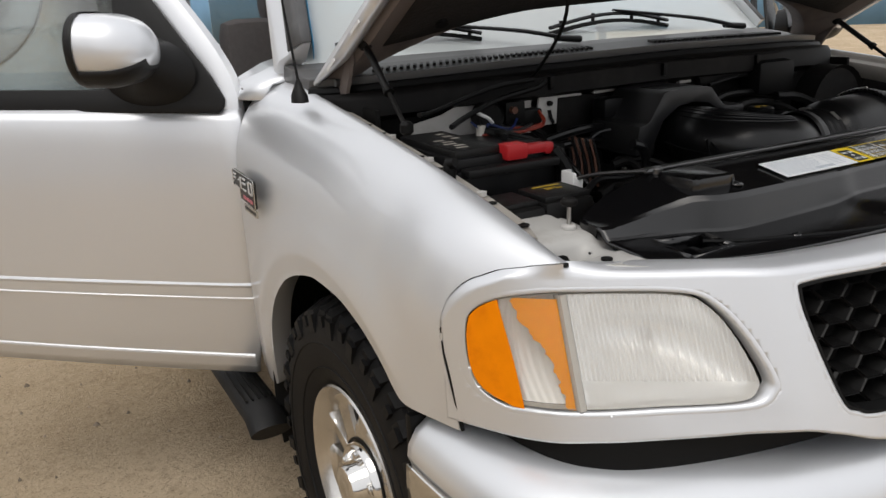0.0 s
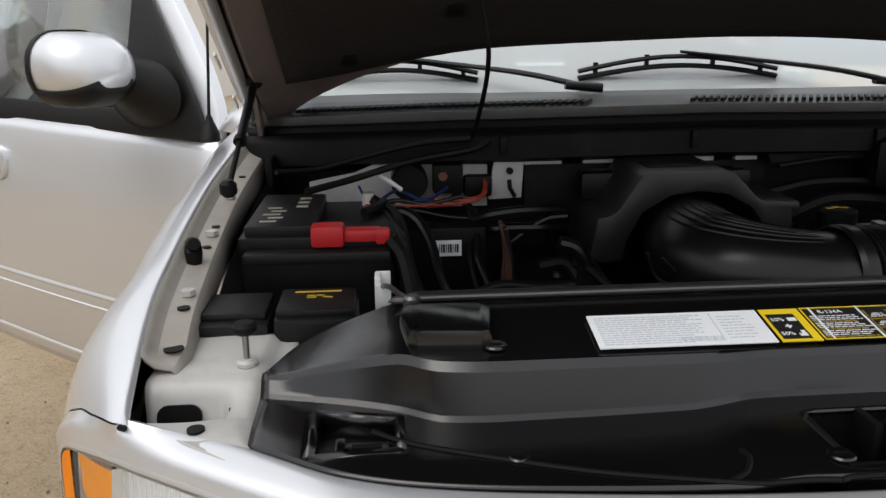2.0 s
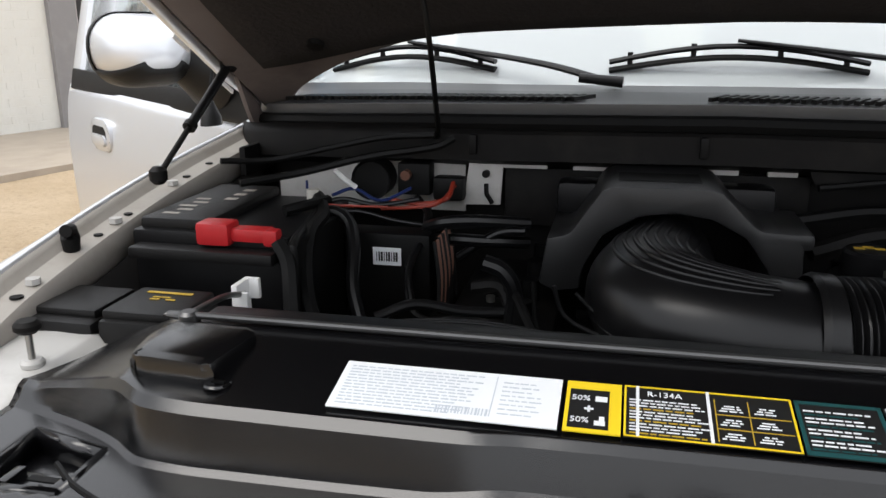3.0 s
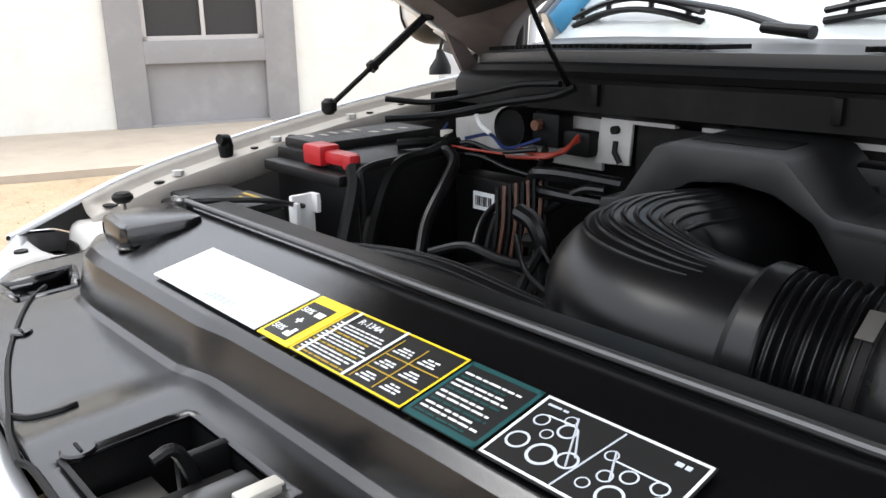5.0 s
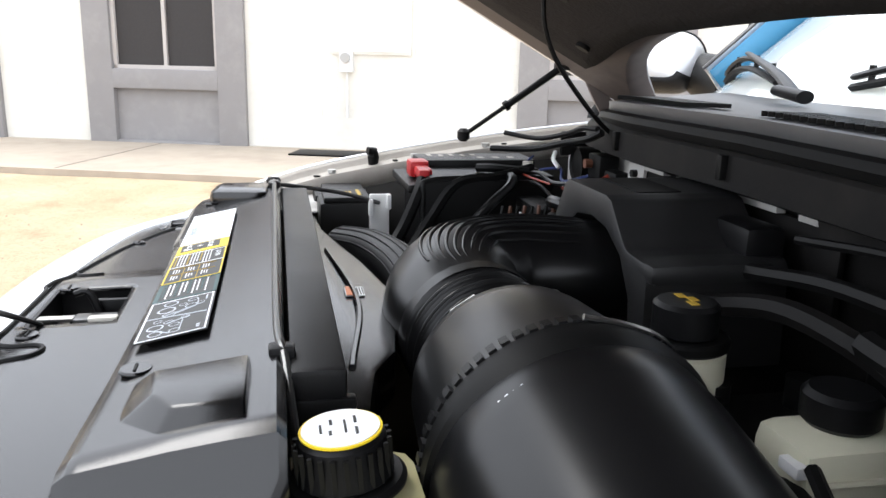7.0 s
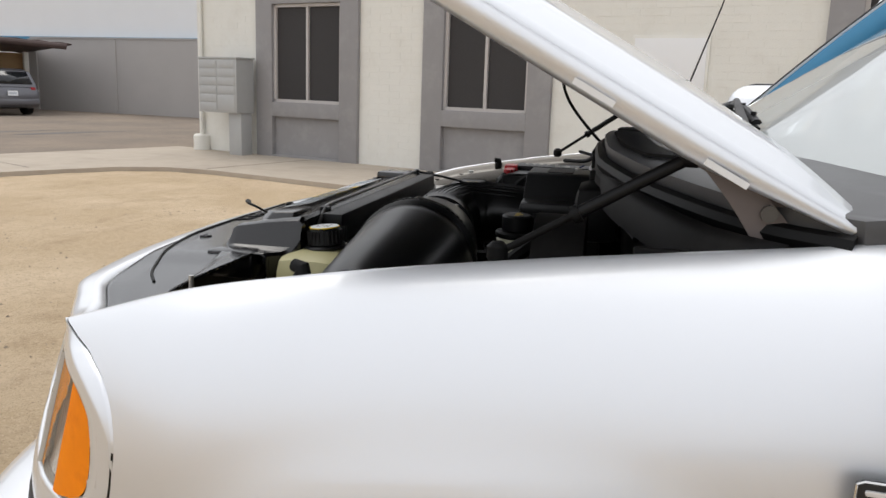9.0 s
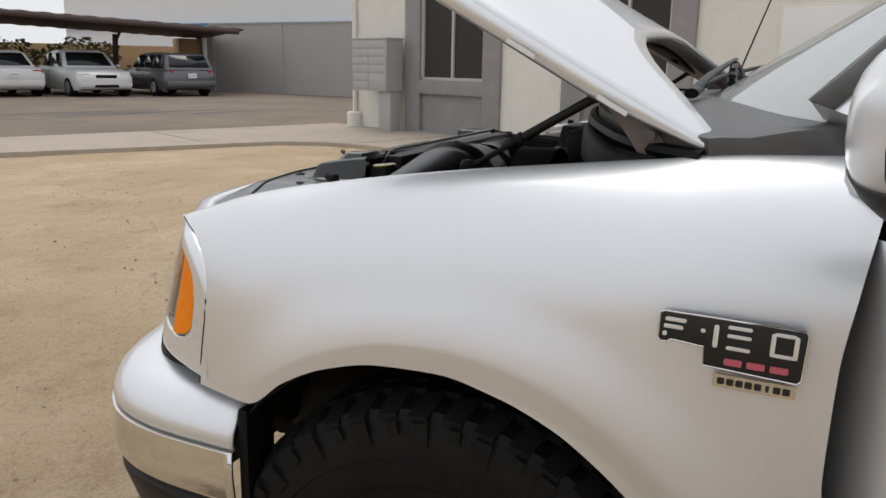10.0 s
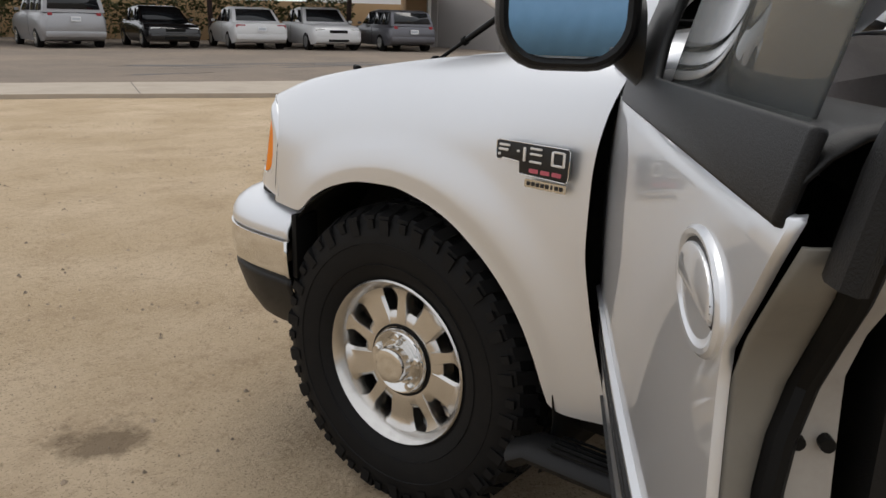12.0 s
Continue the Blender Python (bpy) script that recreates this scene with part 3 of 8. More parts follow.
HL_OUT = [(-0.926, 0.903), (-0.925, 0.952), (-0.918, 0.978), (-0.899, 0.998), (-0.868, 1.008), (-0.835, 1.012), (-0.766, 1.013), (-0.69, 1.009), (-0.66, 0.992), (-0.636, 0.955),
          (-0.617, 0.902), (-0.619, 0.881), (-0.645, 0.864), (-0.744, 0.857), (-0.833, 0.848), (-0.877, 0.845), (-0.900, 0.842), (-0.919, 0.860)]
GR_OUT = [(-0.559, 1.005), (-0.54, 1.017), (-0.41, 1.02), (0.0, 1.02), (0.41, 1.02), (0.54, 1.017), (0.559, 1.005), (0.551, 0.946), (0.527, 0.86), (0.506, 0.843), (0.456, 0.834),
          (0.2, 0.83), (-0.2, 0.83), (-0.456, 0.834), (-0.506, 0.843), (-0.527, 0.86), (-0.551, 0.946)]
# ---------------------------------------------------------------- the pickup truck: body panels
truck = thing("pickup_truck", "silver pickup truck with its hood and both front doors open", "truck")

FEND_TOP = [(-0.56, 1.045), (-0.52, 1.058), (-0.35, 1.112), (-0.25, 1.133), (-0.08, 1.162), (0.08, 1.184), (0.226, 1.201), (0.36, 1.216), (0.42, 1.224), (0.62, 1.236)]
FEND_OUT = [(-0.56, 0.86), (-0.5, 0.899), (-0.43, 0.934), (-0.39, 0.948), (-0.3, 0.970), (-0.1, 0.985), (0.1, 0.99), (0.62, 0.982)]
FEND_IN = [(-0.56, 0.815), (-0.5, 0.826), (-0.3, 0.842), (0.0, 0.846), (0.3, 0.838), (0.62, 0.83)]
ARCH = [(-0.45, 0.775), (-0.298, 0.775), (-0.222, 0.827), (-0.147, 0.864), (-0.044, 0.889), (0.052, 0.893), (0.143, 0.876), (0.228, 0.844), (0.31, 0.789), (0.377, 0.724),
        (0.431, 0.645), (0.467, 0.562), (0.50, 0.47), (0.52, 0.462), (0.66, 0.468)]
SEAM = [(0.0, -0.535), (0.04, -0.531), (0.147, -0.495), (0.21, -0.460), (0.25, -0.441), (0.28, -0.425), (0.37, -0.398), (0.43, -0.392), (0.5, -0.397), (0.75, -0.412), (1.0, -0.424)]
GAP = [(0.45, 0.648), (0.564, 0.623), (0.716, 0.591), (0.854, 0.573), (0.979, 0.575), (1.09, 0.589), (1.17, 0.605), (1.24, 0.62)]


def fender_point(y, v):
    zt, xo, xi = curve1(FEND_TOP, y), curve1(FEND_OUT, y), curve1(FEND_IN, y)
    zm = zt - 0.20
    c = max(0.0, min(1.0, (y + 0.40) / 0.22))
    c *= c * (3 - 2 * c)
    lean = c * curve1([(0.15, 1.0), (0.45, 0.5), (0.62, 0.3)], y)
    xe = xo - 0.020 * lean
    if v < 0.5:
        # the crown falls away at once from the edge along the hood and still leans out where the side begins
        a0, a1 = radians(curve1([(-0.56, 0), (-0.40, 1), (-0.15, 15), (0.62, 15)], y)), radians(lerp(90, 80, lean))
        a = lerp(a0, a1, v / 0.5)
        x = xi + (xe - xi) * (math.sin(a) - math.sin(a0)) / (math.sin(a1) - math.sin(a0))
        z = zm + (zt - zm) * (math.cos(a) - math.cos(a1)) / (math.cos(a0) - math.cos(a1))
    else:
        z = lerp(zm, curve1(ARCH, y), (v - 0.5) / 0.5)
        d = max(0.0, zm - z)
        x = xe + lean * (0.13 * d - 0.25 * d * d) - (1 - lean) * 0.022 * (d / 0.45) ** 2
    # flare towards the wheel arch, then a narrow band that turns under
    r = math.hypot(y - 0.045, z - 0.432) - 0.46
    f = max(0.0, min(1.0, (0.150 - r) / 0.110))
    x += 0.010 * c * f * f * (3 - 2 * f) * min(1.0, max(0.0, (v - 0.35) / 0.15))
    if r < 0.040 and v > 0.5:
        x -= 0.20 * (0.040 - max(r, 0.0)) * c
    return x, z



def build_fender(side):
    rows = []
    nu, nv = 72, 52
    for i in range(nv + 1):
        v = i / nv
        yf = curve1(SEAM, v)
        row = []
        for k in range(nu + 1):
            u = k / nu
            zr = fender_point(0.6, v)[1]
            y = lerp(yf, curve1(GAP, zr), u)
            x, z = fender_point(y, v)
            row.append((side * x, y, z))
        rows.append(row)
    # rolled inner edge along the hood opening and along the wheel arch
    top = [(p[0] - side * 0.004, p[1], p[2] - 0.001) for p in rows[0]]
    drop = [(p[0] - side * 0.006, p[1], p[2] - 0.007) for p in rows[0]]
    low = [(p[0] - side * 0.02, p[1], p[2] + 0.003) for p in rows[-1]]
    low2 = [(p[0] - side * 0.05, p[1], p[2] + 0.02) for p in rows[-1]]
    bm = grid([drop, top] + rows + [low, low2])
    f = part("fender", bm, PAINT, truck, "silver front fender with a flared wheel arch", smooth=60)
    return f


def front_y(x):
    return curve1([(0, -0.765), (0.3, -0.752), (0.567, -0.704), (0.667, -0.644), (0.74, -0.597), (0.813, -0.549), (0.886, -0.487), (0.926, -0.431), (0.946, -0.392)], abs(x))


def header_point(x, z):
    """The nose's face: it leans forward towards its foot."""
    return Vector((x, front_y(x) - 0.36 * (1.02 - z) * curve1([(0, 0.7), (0.7, 1.0), (0.85, 0.8), (0.942, 0.1)], abs(x)), z))


def lid_y(x):
    return curve1([(0, -0.705), (0.26, -0.695), (0.44, -0.677), (0.54, -0.66), (0.61, -0.637), (0.68, -0.592), (0.72, -0.566), (0.82, -0.525)], abs(x))


def head_foot(x):
    return curve1([(0, 0.79), (0.35, 0.79), (0.467, 0.797), (0.544, 0.818), (0.592, 0.828), (0.69, 0.822), (0.81, 0.81), (0.90, 0.797), (0.947, 0.79)], abs(x))


def in_poly(x, z, poly):
    hit = False
    for (x0, z0), (x1, z1) in zip(poly, poly[1:] + poly[:1]):
        if (z0 > z) != (z1 > z) and x < (x1 - x0) * (z - z0) / (z1 - z0) + x0:
            hit = not hit
    return hit


def seam_line():
    return [(fender_point(curve1(SEAM, v / 60), v / 60), curve1(SEAM, v / 60)) for v in range(31)]


def build_header():
    """Nose panel with holes for the lamps and the grille, each hole with a rolled edge."""
    bm = bmesh.new()
    edge = seam_line()
    edge_y, edge_z = [(p[0], y) for p, y in edge], [(p[0], p[1]) for p, y in edge]
    xs = sorted({round(s * v, 4) for s in (-1, 1) for v in [k * 0.00625 for k in range(149)] + [0.931, 0.934, 0.937, 0.940, 0.943, 0.945]})
    zs = [k / 60 for k in range(61)]
    verts = {}

    def z_top(x):
        return 1.032 if abs(x) < 0.85 else min(1.032, curve1(edge_z, abs(x)) - 0.004)

    def vert(i, j):
        if (i, j) not in verts:
            x = xs[i]
            verts[i, j] = bm.verts.new(header_point(x, lerp(head_foot(x), z_top(x), zs[j])))
        return verts[i, j]

    wide = [wider(h, 0.0035) for h in (HEAD_OUT, [(-a, b) for a, b in HEAD_OUT], GRILLE_OUT)]
    for i in range(len(xs) - 1):
        for j in range(len(zs) - 1):
            xm = (xs[i] + xs[i + 1]) / 2
            zm = lerp(head_foot(xm), z_top(xm), (zs[j] + zs[j + 1]) / 2)
            if not any(in_poly(xm, zm, h) for h in wide):
                bm.faces.new((vert(i, j), vert(i + 1, j), vert(i + 1, j + 1), vert(i, j + 1)))
    # rolled top that reaches back to the hood opening
    top = []
    for k in range(6):
        row = []
        for x in xs:
            a = header_point(x, z_top(x))
            lim = abs(x) > 0.822
            back = Vector((x, lid_y(x) if not lim else curve1(edge_y, abs(x)) - 0.004, curve1([(0, 1.049), (0.6, 1.046), (0.74, 1.046), (0.82, curve1(edge_z, 0.825))], abs(x)) if not lim else curve1(edge_z, abs(x))))
            f = k / 5
            row.append(Vector((x, lerp(a.y, back.y, f ** 1.15), lerp(a.z, back.z, f ** 0.65))))
        top.append(row)
    grid(top, bm=bm)
    grid([top[-1], [Vector((p.x, p.y + 0.012, p.z - 0.006)) for p in top[-1]], [Vector((p.x, p.y + 0.02, p.z - 0.035)) for p in top[-1]]], bm=bm)
    bmesh.ops.remove_doubles(bm, verts=bm.verts, dist=0.0006)
    nose = part("nose_panel", bm, PAINT, truck, "silver nose panel round the lamps and grille", smooth=50, solid=0.004)
    for s in (-1, 1):
        rows = []
        for k in range(25):
            z = lerp(0.792, 0.93, k / 24)
            p = header_point(s * 0.945, z)
            rows.append([p + Vector((-s * 0.002, -0.004, 0)), p, p + Vector((s * 0.001, 0.003, 0)), p + Vector((-s * 0.012, 0.006, 0))])
        part("panel_edge", grid(rows), PAINT, nose)
    for h in (HEAD_OUT, [(-a, b) for a, b in HEAD_OUT], GRILLE_OUT):
        rows = []
        for dist, up in ((0.008, -0.0003), (0.007, 0.0002), (0.003, 0.0002), (0.001, -0.0006), (0.0, -0.003), (-0.0005, -0.022)):
            rows.append([header_point(x, z) + Vector((0, -up, 0)) for x, z in wider(h, dist)])
        part("rolled_edge", grid(rows, True), PAINT, nose, smooth=70)
    return nose


def wider(outline, dist):
    """The outline moved outwards by dist."""
    cx, cz = sum(p[0] for p in outline) / len(outline), sum(p[1] for p in outline) / len(outline)
    out = []
    for i, (x, z) in enumerate(outline):
        (x0, z0), (x1, z1) = outline[i - 1], outline[(i + 1) % len(outline)]
        tx, tz = x1 - x0, z1 - z0
        ln = math.hypot(tx, tz) or 1
        nx, nz = tz / ln, -tx / ln
        if nx * (x - cx) + nz * (z - cz) < 0:
            nx, nz = -nx, -nz
        out.append((x + nx * dist, z + nz * dist))
    return out


def rim_band(outline, mirror, w_in, w_out, lift, name, mat, parent, label=""):
    """A band that follows an outline on the nose's face."""
    o = [(-x if mirror else x, z) for x, z in outline]
    cx, cz = sum(p[0] for p in o) / len(o), sum(p[1] for p in o) / len(o)
    rows = []
    for dist, up in ((w_out, -0.001), (w_out * 0.5, lift), (-w_in * 0.5, lift), (-w_in, -0.02)):
        row = []
        for i, (x, z) in enumerate(o):
            (x0, z0), (x1, z1) = o[i - 1], o[(i + 1) % len(o)]
            tx, tz = x1 - x0, z1 - z0
            ln = math.hypot(tx, tz) or 1
            nx, nz = tz / ln, -tx / ln
            if nx * (x - cx) + nz * (z - cz) < 0:
                nx, nz = -nx, -nz
            p = header_point(x + nx * dist, z + nz * dist)
            row.append(p + Vector((0, -up, 0)))
        rows.append(row)
    return part(name, grid(rows, True), mat, parent, label)


def build_seam(side):
    pts = []
    for k in range(41):
        y = curve1(SEAM, k / 40) - 0.002
        x, z = fender_point(y, k / 40)
        pts.append((side * (x - 0.003), y, z - (0.003 if k < 18 else 0)))
    part("panel_gap", tube(pts, 0.0032, 6), SEAL, truck)


def smooth_outline(points, n=72):
    p = [Vector((x, z, 0)) for x, z in points]
    p = p + p[:3]
    out = []
    m = len(points)
    for k in range(n):
        u = k / n * m
        i = int(u)
        t = u - i
        a, b, c, d = p[(i - 1) % m], p[i % m], p[(i + 1) % m], p[(i + 2) % m]
        q = 0.5 * (2 * b + (c - a) * t + (2 * a - 5 * b + 4 * c - d) * t * t + (3 * b - a - 3 * c + d) * t**3)
        out.append((q.x, q.y))
    return out


HEAD_OUT = smooth_outline(HL_OUT, 80)
GRILLE_OUT = smooth_outline(GR_OUT, 80)


LAMP_OUT = [(lerp(x, -0.78, curve1([(-0.94, 0.004), (-0.8, 0.004), (-0.7, 0.03), (-0.6, 0.085)], x)), lerp(z, 0.93, curve1([(0.84, 0.05), (0.93, 0.0), (1.02, 0.045)], z))) for x, z in HEAD_OUT]


def lamp_span(x):
    """Lowest and highest z of the lamp's outline at x."""
    hits = []
    for (x0, z0), (x1, z1) in zip(LAMP_OUT, LAMP_OUT[1:] + LAMP_OUT[:1]):
        if (x0 - x) * (x1 - x) <= 0 and x0 != x1:
            hits.append(z0 + (z1 - z0) * (x - x0) / (x1 - x0))
    return (min(hits), max(hits)) if hits else (0.92, 0.92)


def lens_sheet(mirror, xa, xb, depth, mat, name, parent, label="", pitch=0.0, amp=0.0, z_cut=None, bulge=0.0, n_z=12, inset=0.0):
    """The lamp's area between two x, as a sheet depth behind the face, ribbed upright where pitch is given."""
    s = -1 if mirror else 1
    n = max(6, int((xb - xa) / (pitch / 6 if pitch else 0.006)))
    rows = []
    for i in range(n + 1):
        x = lerp(xa, xb, i / n)
        lo, hi = lamp_span(x)
        lo, hi = lo + inset, hi - inset
        if z_cut:
            lo, hi = max(lo, z_cut[0]), min(hi, z_cut[1])
        row = []
        for k in range(n_z + 1):
            z = lerp(lo, max(hi, lo), k / n_z)
            f = (k / n_z) * (1 - k / n_z) * 4
            p = header_point(x, z)
            wave = amp * math.cos(2 * math.pi * x / pitch) if pitch else 0
            row.append((s * p.x, p.y + depth + wave + bulge * f * 4 * (i / n) * (1 - i / n), p.z))
        rows.append(row)
    sheet = part(name, grid(rows), mat, parent, label, smooth=180)
    sheet.visible_shadow = mat not in (LENS, CORNER_LENS)
    return sheet


def build_headlight(mirror):
    s = -1 if mirror else 1
    x0, x1 = min(p[0] for p in LAMP_OUT) + 0.0005, max(p[0] for p in LAMP_OUT) - 0.0005
    div, amb = -0.828, -0.893
    h = part("headlight", grid(ring_fill(LAMP_OUT, (1.015, 1.0, 0.97), lambda x, z, f: header_point(s * x, z) + Vector((0, 0.004 if f == 1 else 0.016, 0))), True), LAMP_RIM, truck, "clear fluted headlight with an amber corner lamp")
    part("gasket", grid(ring_fill(HEAD_OUT, (1.02, 0.95), lambda x, z, f: header_point(s * x, z) + Vector((0, 0.014 if f > 1 else 0.03, 0))), True), SEAL, h)
    lens_sheet(mirror, div + 0.005, x1, 0.004, LENS, "lens", h, "clear fluted lens", pitch=0.0052, amp=0.0009, z_cut=(0.893, 1.1))
    lens_sheet(mirror, div + 0.005, x1, 0.004, LENS, "lower_lens", h, "clear lens below the flutes", z_cut=(0.0, 0.893), n_z=4)
    lens_sheet(mirror, amb, div - 0.005, 0.004, CORNER_LENS, "corner_lens", h, "clear ribbed corner lens", pitch=0.0052, amp=0.0008)
    rows = []
    for k in range(21):
        z = lerp(0.843, 0.998, k / 20)
        out = [x for x in (x0 + 0.0006 * i for i in range(90)) if lamp_span(x)[0] <= z <= lamp_span(x)[1]]
        xa, xb = (out[0] if out else amb), curve1([(0.84, -0.884), (0.91, -0.888), (0.985, -0.895), (1.01, -0.897)], z)
        rows.append([header_point(s * lerp(min(xa, xb), xb, i / 8), z) + Vector((0, 0.0025, 0)) for i in range(9)])
    part("amber_lens", grid(rows), AMBER, h, "amber side lens", smooth=180)
    # bright bowl, its lower step, and the white corner bowl beside it
    lens_sheet(mirror, div + 0.004, x1, 0.014, REFLECTOR, "reflector", h, "bright fluted reflector bowl", pitch=0.0080, amp=0.0006, bulge=0.085, n_z=20, inset=0.003)
    lens_sheet(mirror, div + 0.012, x1 - 0.012, 0.012, REFLECTOR, "reflector_step", h, pitch=0.009, amp=0.0035, z_cut=(0.0, 0.884), n_z=3, inset=0.006)
    lens_sheet(mirror, amb + 0.002, div - 0.004, 0.016, WHITE_BOWL, "corner_reflector", h, pitch=0.0080, amp=0.0006, bulge=0.03, inset=0.003)
    # reflection of the amber lens, painted as an amber sheet beside the divider
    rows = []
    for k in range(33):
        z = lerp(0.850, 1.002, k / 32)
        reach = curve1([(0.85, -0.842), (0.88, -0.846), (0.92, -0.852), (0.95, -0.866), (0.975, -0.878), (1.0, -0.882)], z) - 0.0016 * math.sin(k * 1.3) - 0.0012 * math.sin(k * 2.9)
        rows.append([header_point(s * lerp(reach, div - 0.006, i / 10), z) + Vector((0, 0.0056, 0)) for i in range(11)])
    part("amber_reflector", grid(rows), AMBER_REFLECTION, h, "amber reflection painted in front of the corner bowl", smooth=180)
    rows = []
    for k in range(11):
        z = lerp(0.850, 1.009, k / 10)
        p = header_point(div, z)
        rows.append([(s * (div + dx), p.y + dy, z) for dx, dy in ((-0.0055, 0.016), (-0.005, 0.0015), (0.005, 0.0015), (0.0055, 0.016))])
    part("divider", grid(rows), LAMP_RIM, h)
    b = disc((0, 0, 0), 0.011, 0.016, "Y", 20, bev=0.004)
    bmesh.ops.translate(b, vec=(s * -0.725, header_point(-0.725, 0.945).y + 0.032, 0.945), verts=b.verts)
    part("bulb_shield", b, CHROME, h)
    return h


def build_grille():
    g = part("grille", grid(ring_fill(GRILLE_OUT, (1.03, 0.5, 0.01), lambda x, z, f: header_point(x, z) + Vector((0, 0.07, 0))), True), SEAL, truck, "black honeycomb grille")
    verts, faces = [], []
    r = 0.030
    for i in range(-26, 27):
        for j in range(-8, 9):
            cx, cz = i * r * 1.5, 0.92 + j * r * 1.732 * 0.62 + (r * 0.866 * 0.62 if i % 2 else 0)
            if not in_poly(cx, cz, GRILLE_OUT):
                continue
            n0 = len(verts)
            for k in range(6):
                a = radians(60 * k)
                for rr, dy in ((r * 1.0, 0.022), (r * 0.91, 0.018), (r * 0.88, 0.05)):
                    x, z = cx + rr * math.cos(a), cz + rr * math.sin(a) * 0.62
                    p = header_point(x, min(max(z, 0.79), 1.03)) + Vector((0, dy, 0))
                    verts.append(tuple(p))
            for k in range(6):
                a0, b0 = n0 + 3 * k, n0 + 3 * ((k + 1) % 6)
                faces += [(a0, b0, b0 + 1, a0 + 1), (a0 + 1, b0 + 1, b0 + 2, a0 + 2)]
    me = bpy.data.meshes.new("honeycomb")
    me.from_pydata(verts, [], faces)
    me.materials.append(TRIM)
    ob = new("honeycomb", me)
    ob.parent = g
    rim_band(GRILLE_OUT, False, 0.006, 0.001, 0.001, "grille_rim", SEAL, g)


def build_bumper():
    # plan points along the bumper, from end to end
    plan = [(0.978, -0.325), (0.976, -0.40), (0.968, -0.50), (0.945, -0.59), (0.90, -0.665), (0.82, -0.73), (0.68, -0.785), (0.5, -0.825), (0.25, -0.86), (0.0, -0.87)]
    pts = spline([(x, y, 0) for x, y in plan], 40)
    line = [Vector((p.x, p.y, 0)) for p in pts] + [Vector((-p.x, p.y, 0)) for p in pts[-2::-1]]

    def sweep(profile):
        rows = []
        for out, z in profile:
            row = []
            for i, p in enumerate(line):
                t = (line[min(i + 1, len(line) - 1)] - line[max(i - 1, 0)]).normalized()
                nrm = Vector((t.y, -t.x, 0))
                if nrm.dot(p - Vector((0, -0.2, 0))) < 0:
                    nrm = -nrm
                dip = curve1([(0, 0.03), (0.33, 0.03), (0.42, 0.0), (1, 0)], abs(p.x)) if z > 0.7 else 0
                lift = 0.012 * (1 - (p.x / 0.98) ** 2)
                q = p + nrm * out
                row.append((q.x, q.y, z - dip + lift))
            rows.append(row)
        return rows

    b = part("bumper", grid(sweep([(-0.14, 0.775), (-0.075, 0.768), (-0.04, 0.757), (-0.015, 0.74), (0.0, 0.715), (0.003, 0.695), (-0.002, 0.682)])), PAINT, truck, "painted front bumper with a chrome band", solid=0.006)
    part("chrome_band", grid(sweep([(-0.002, 0.684), (0.006, 0.68), (0.008, 0.64), (0.003, 0.59), (-0.004, 0.572)])), CHROME, b, "chrome lower band of the bumper", solid=0.006)
    part("valance", grid(sweep([(-0.006, 0.573), (-0.004, 0.55), (-0.03, 0.47), (-0.07, 0.405), (-0.12, 0.40)])), TRIM, b, "black plastic air dam", solid=0.006)
    # dark strip stands in for the shade in the gap above the bumper
    part("gap_filler", grid(sweep([(-0.090, 0.764), (-0.094, 0.79), (-0.100, 0.815)])), SEAL, b, "black strip painting the shade between nose and bumper")
    for s in (-1, 1):
        e = box((s * 0.93, -0.31, 0.67), (0.08, 0.02, 0.18), bev=0.006)
        part("end_cap", e, SEAL, b)


# ---- hood, raised
HOOD_D, HOOD_N = Vector((0, -0.877, 0.481)), Vector((0, 0.481, 0.877))


def hood_rear(x):
    return curve1([(0, 0.258), (0.37, 0.250), (0.5, 0.228), (0.6, 0.192), (0.7, 0.130), (0.77, 0.062), (0.81, 0.006), (0.83, -0.038)], abs(x))


def hood_half(s):
    return curve1([(0, 0.83), (0.6, 0.822), (1.0, 0.785), (1.15, 0.73)], s)


def hood_point(x, s, up=0.0):
    crown = 0.055 * (1 - (x / 0.83) ** 2) * curve1([(0, 0.9), (0.35, 1.0), (0.8, 1.1), (1.15, 0.8)], s)
    side = max(0, abs(x) - 0.70) / 0.13
    crown -= 0.022 * side * side
    return Vector((x, 0.425, 1.240)) + HOOD_D * s + HOOD_N * (crown + up)


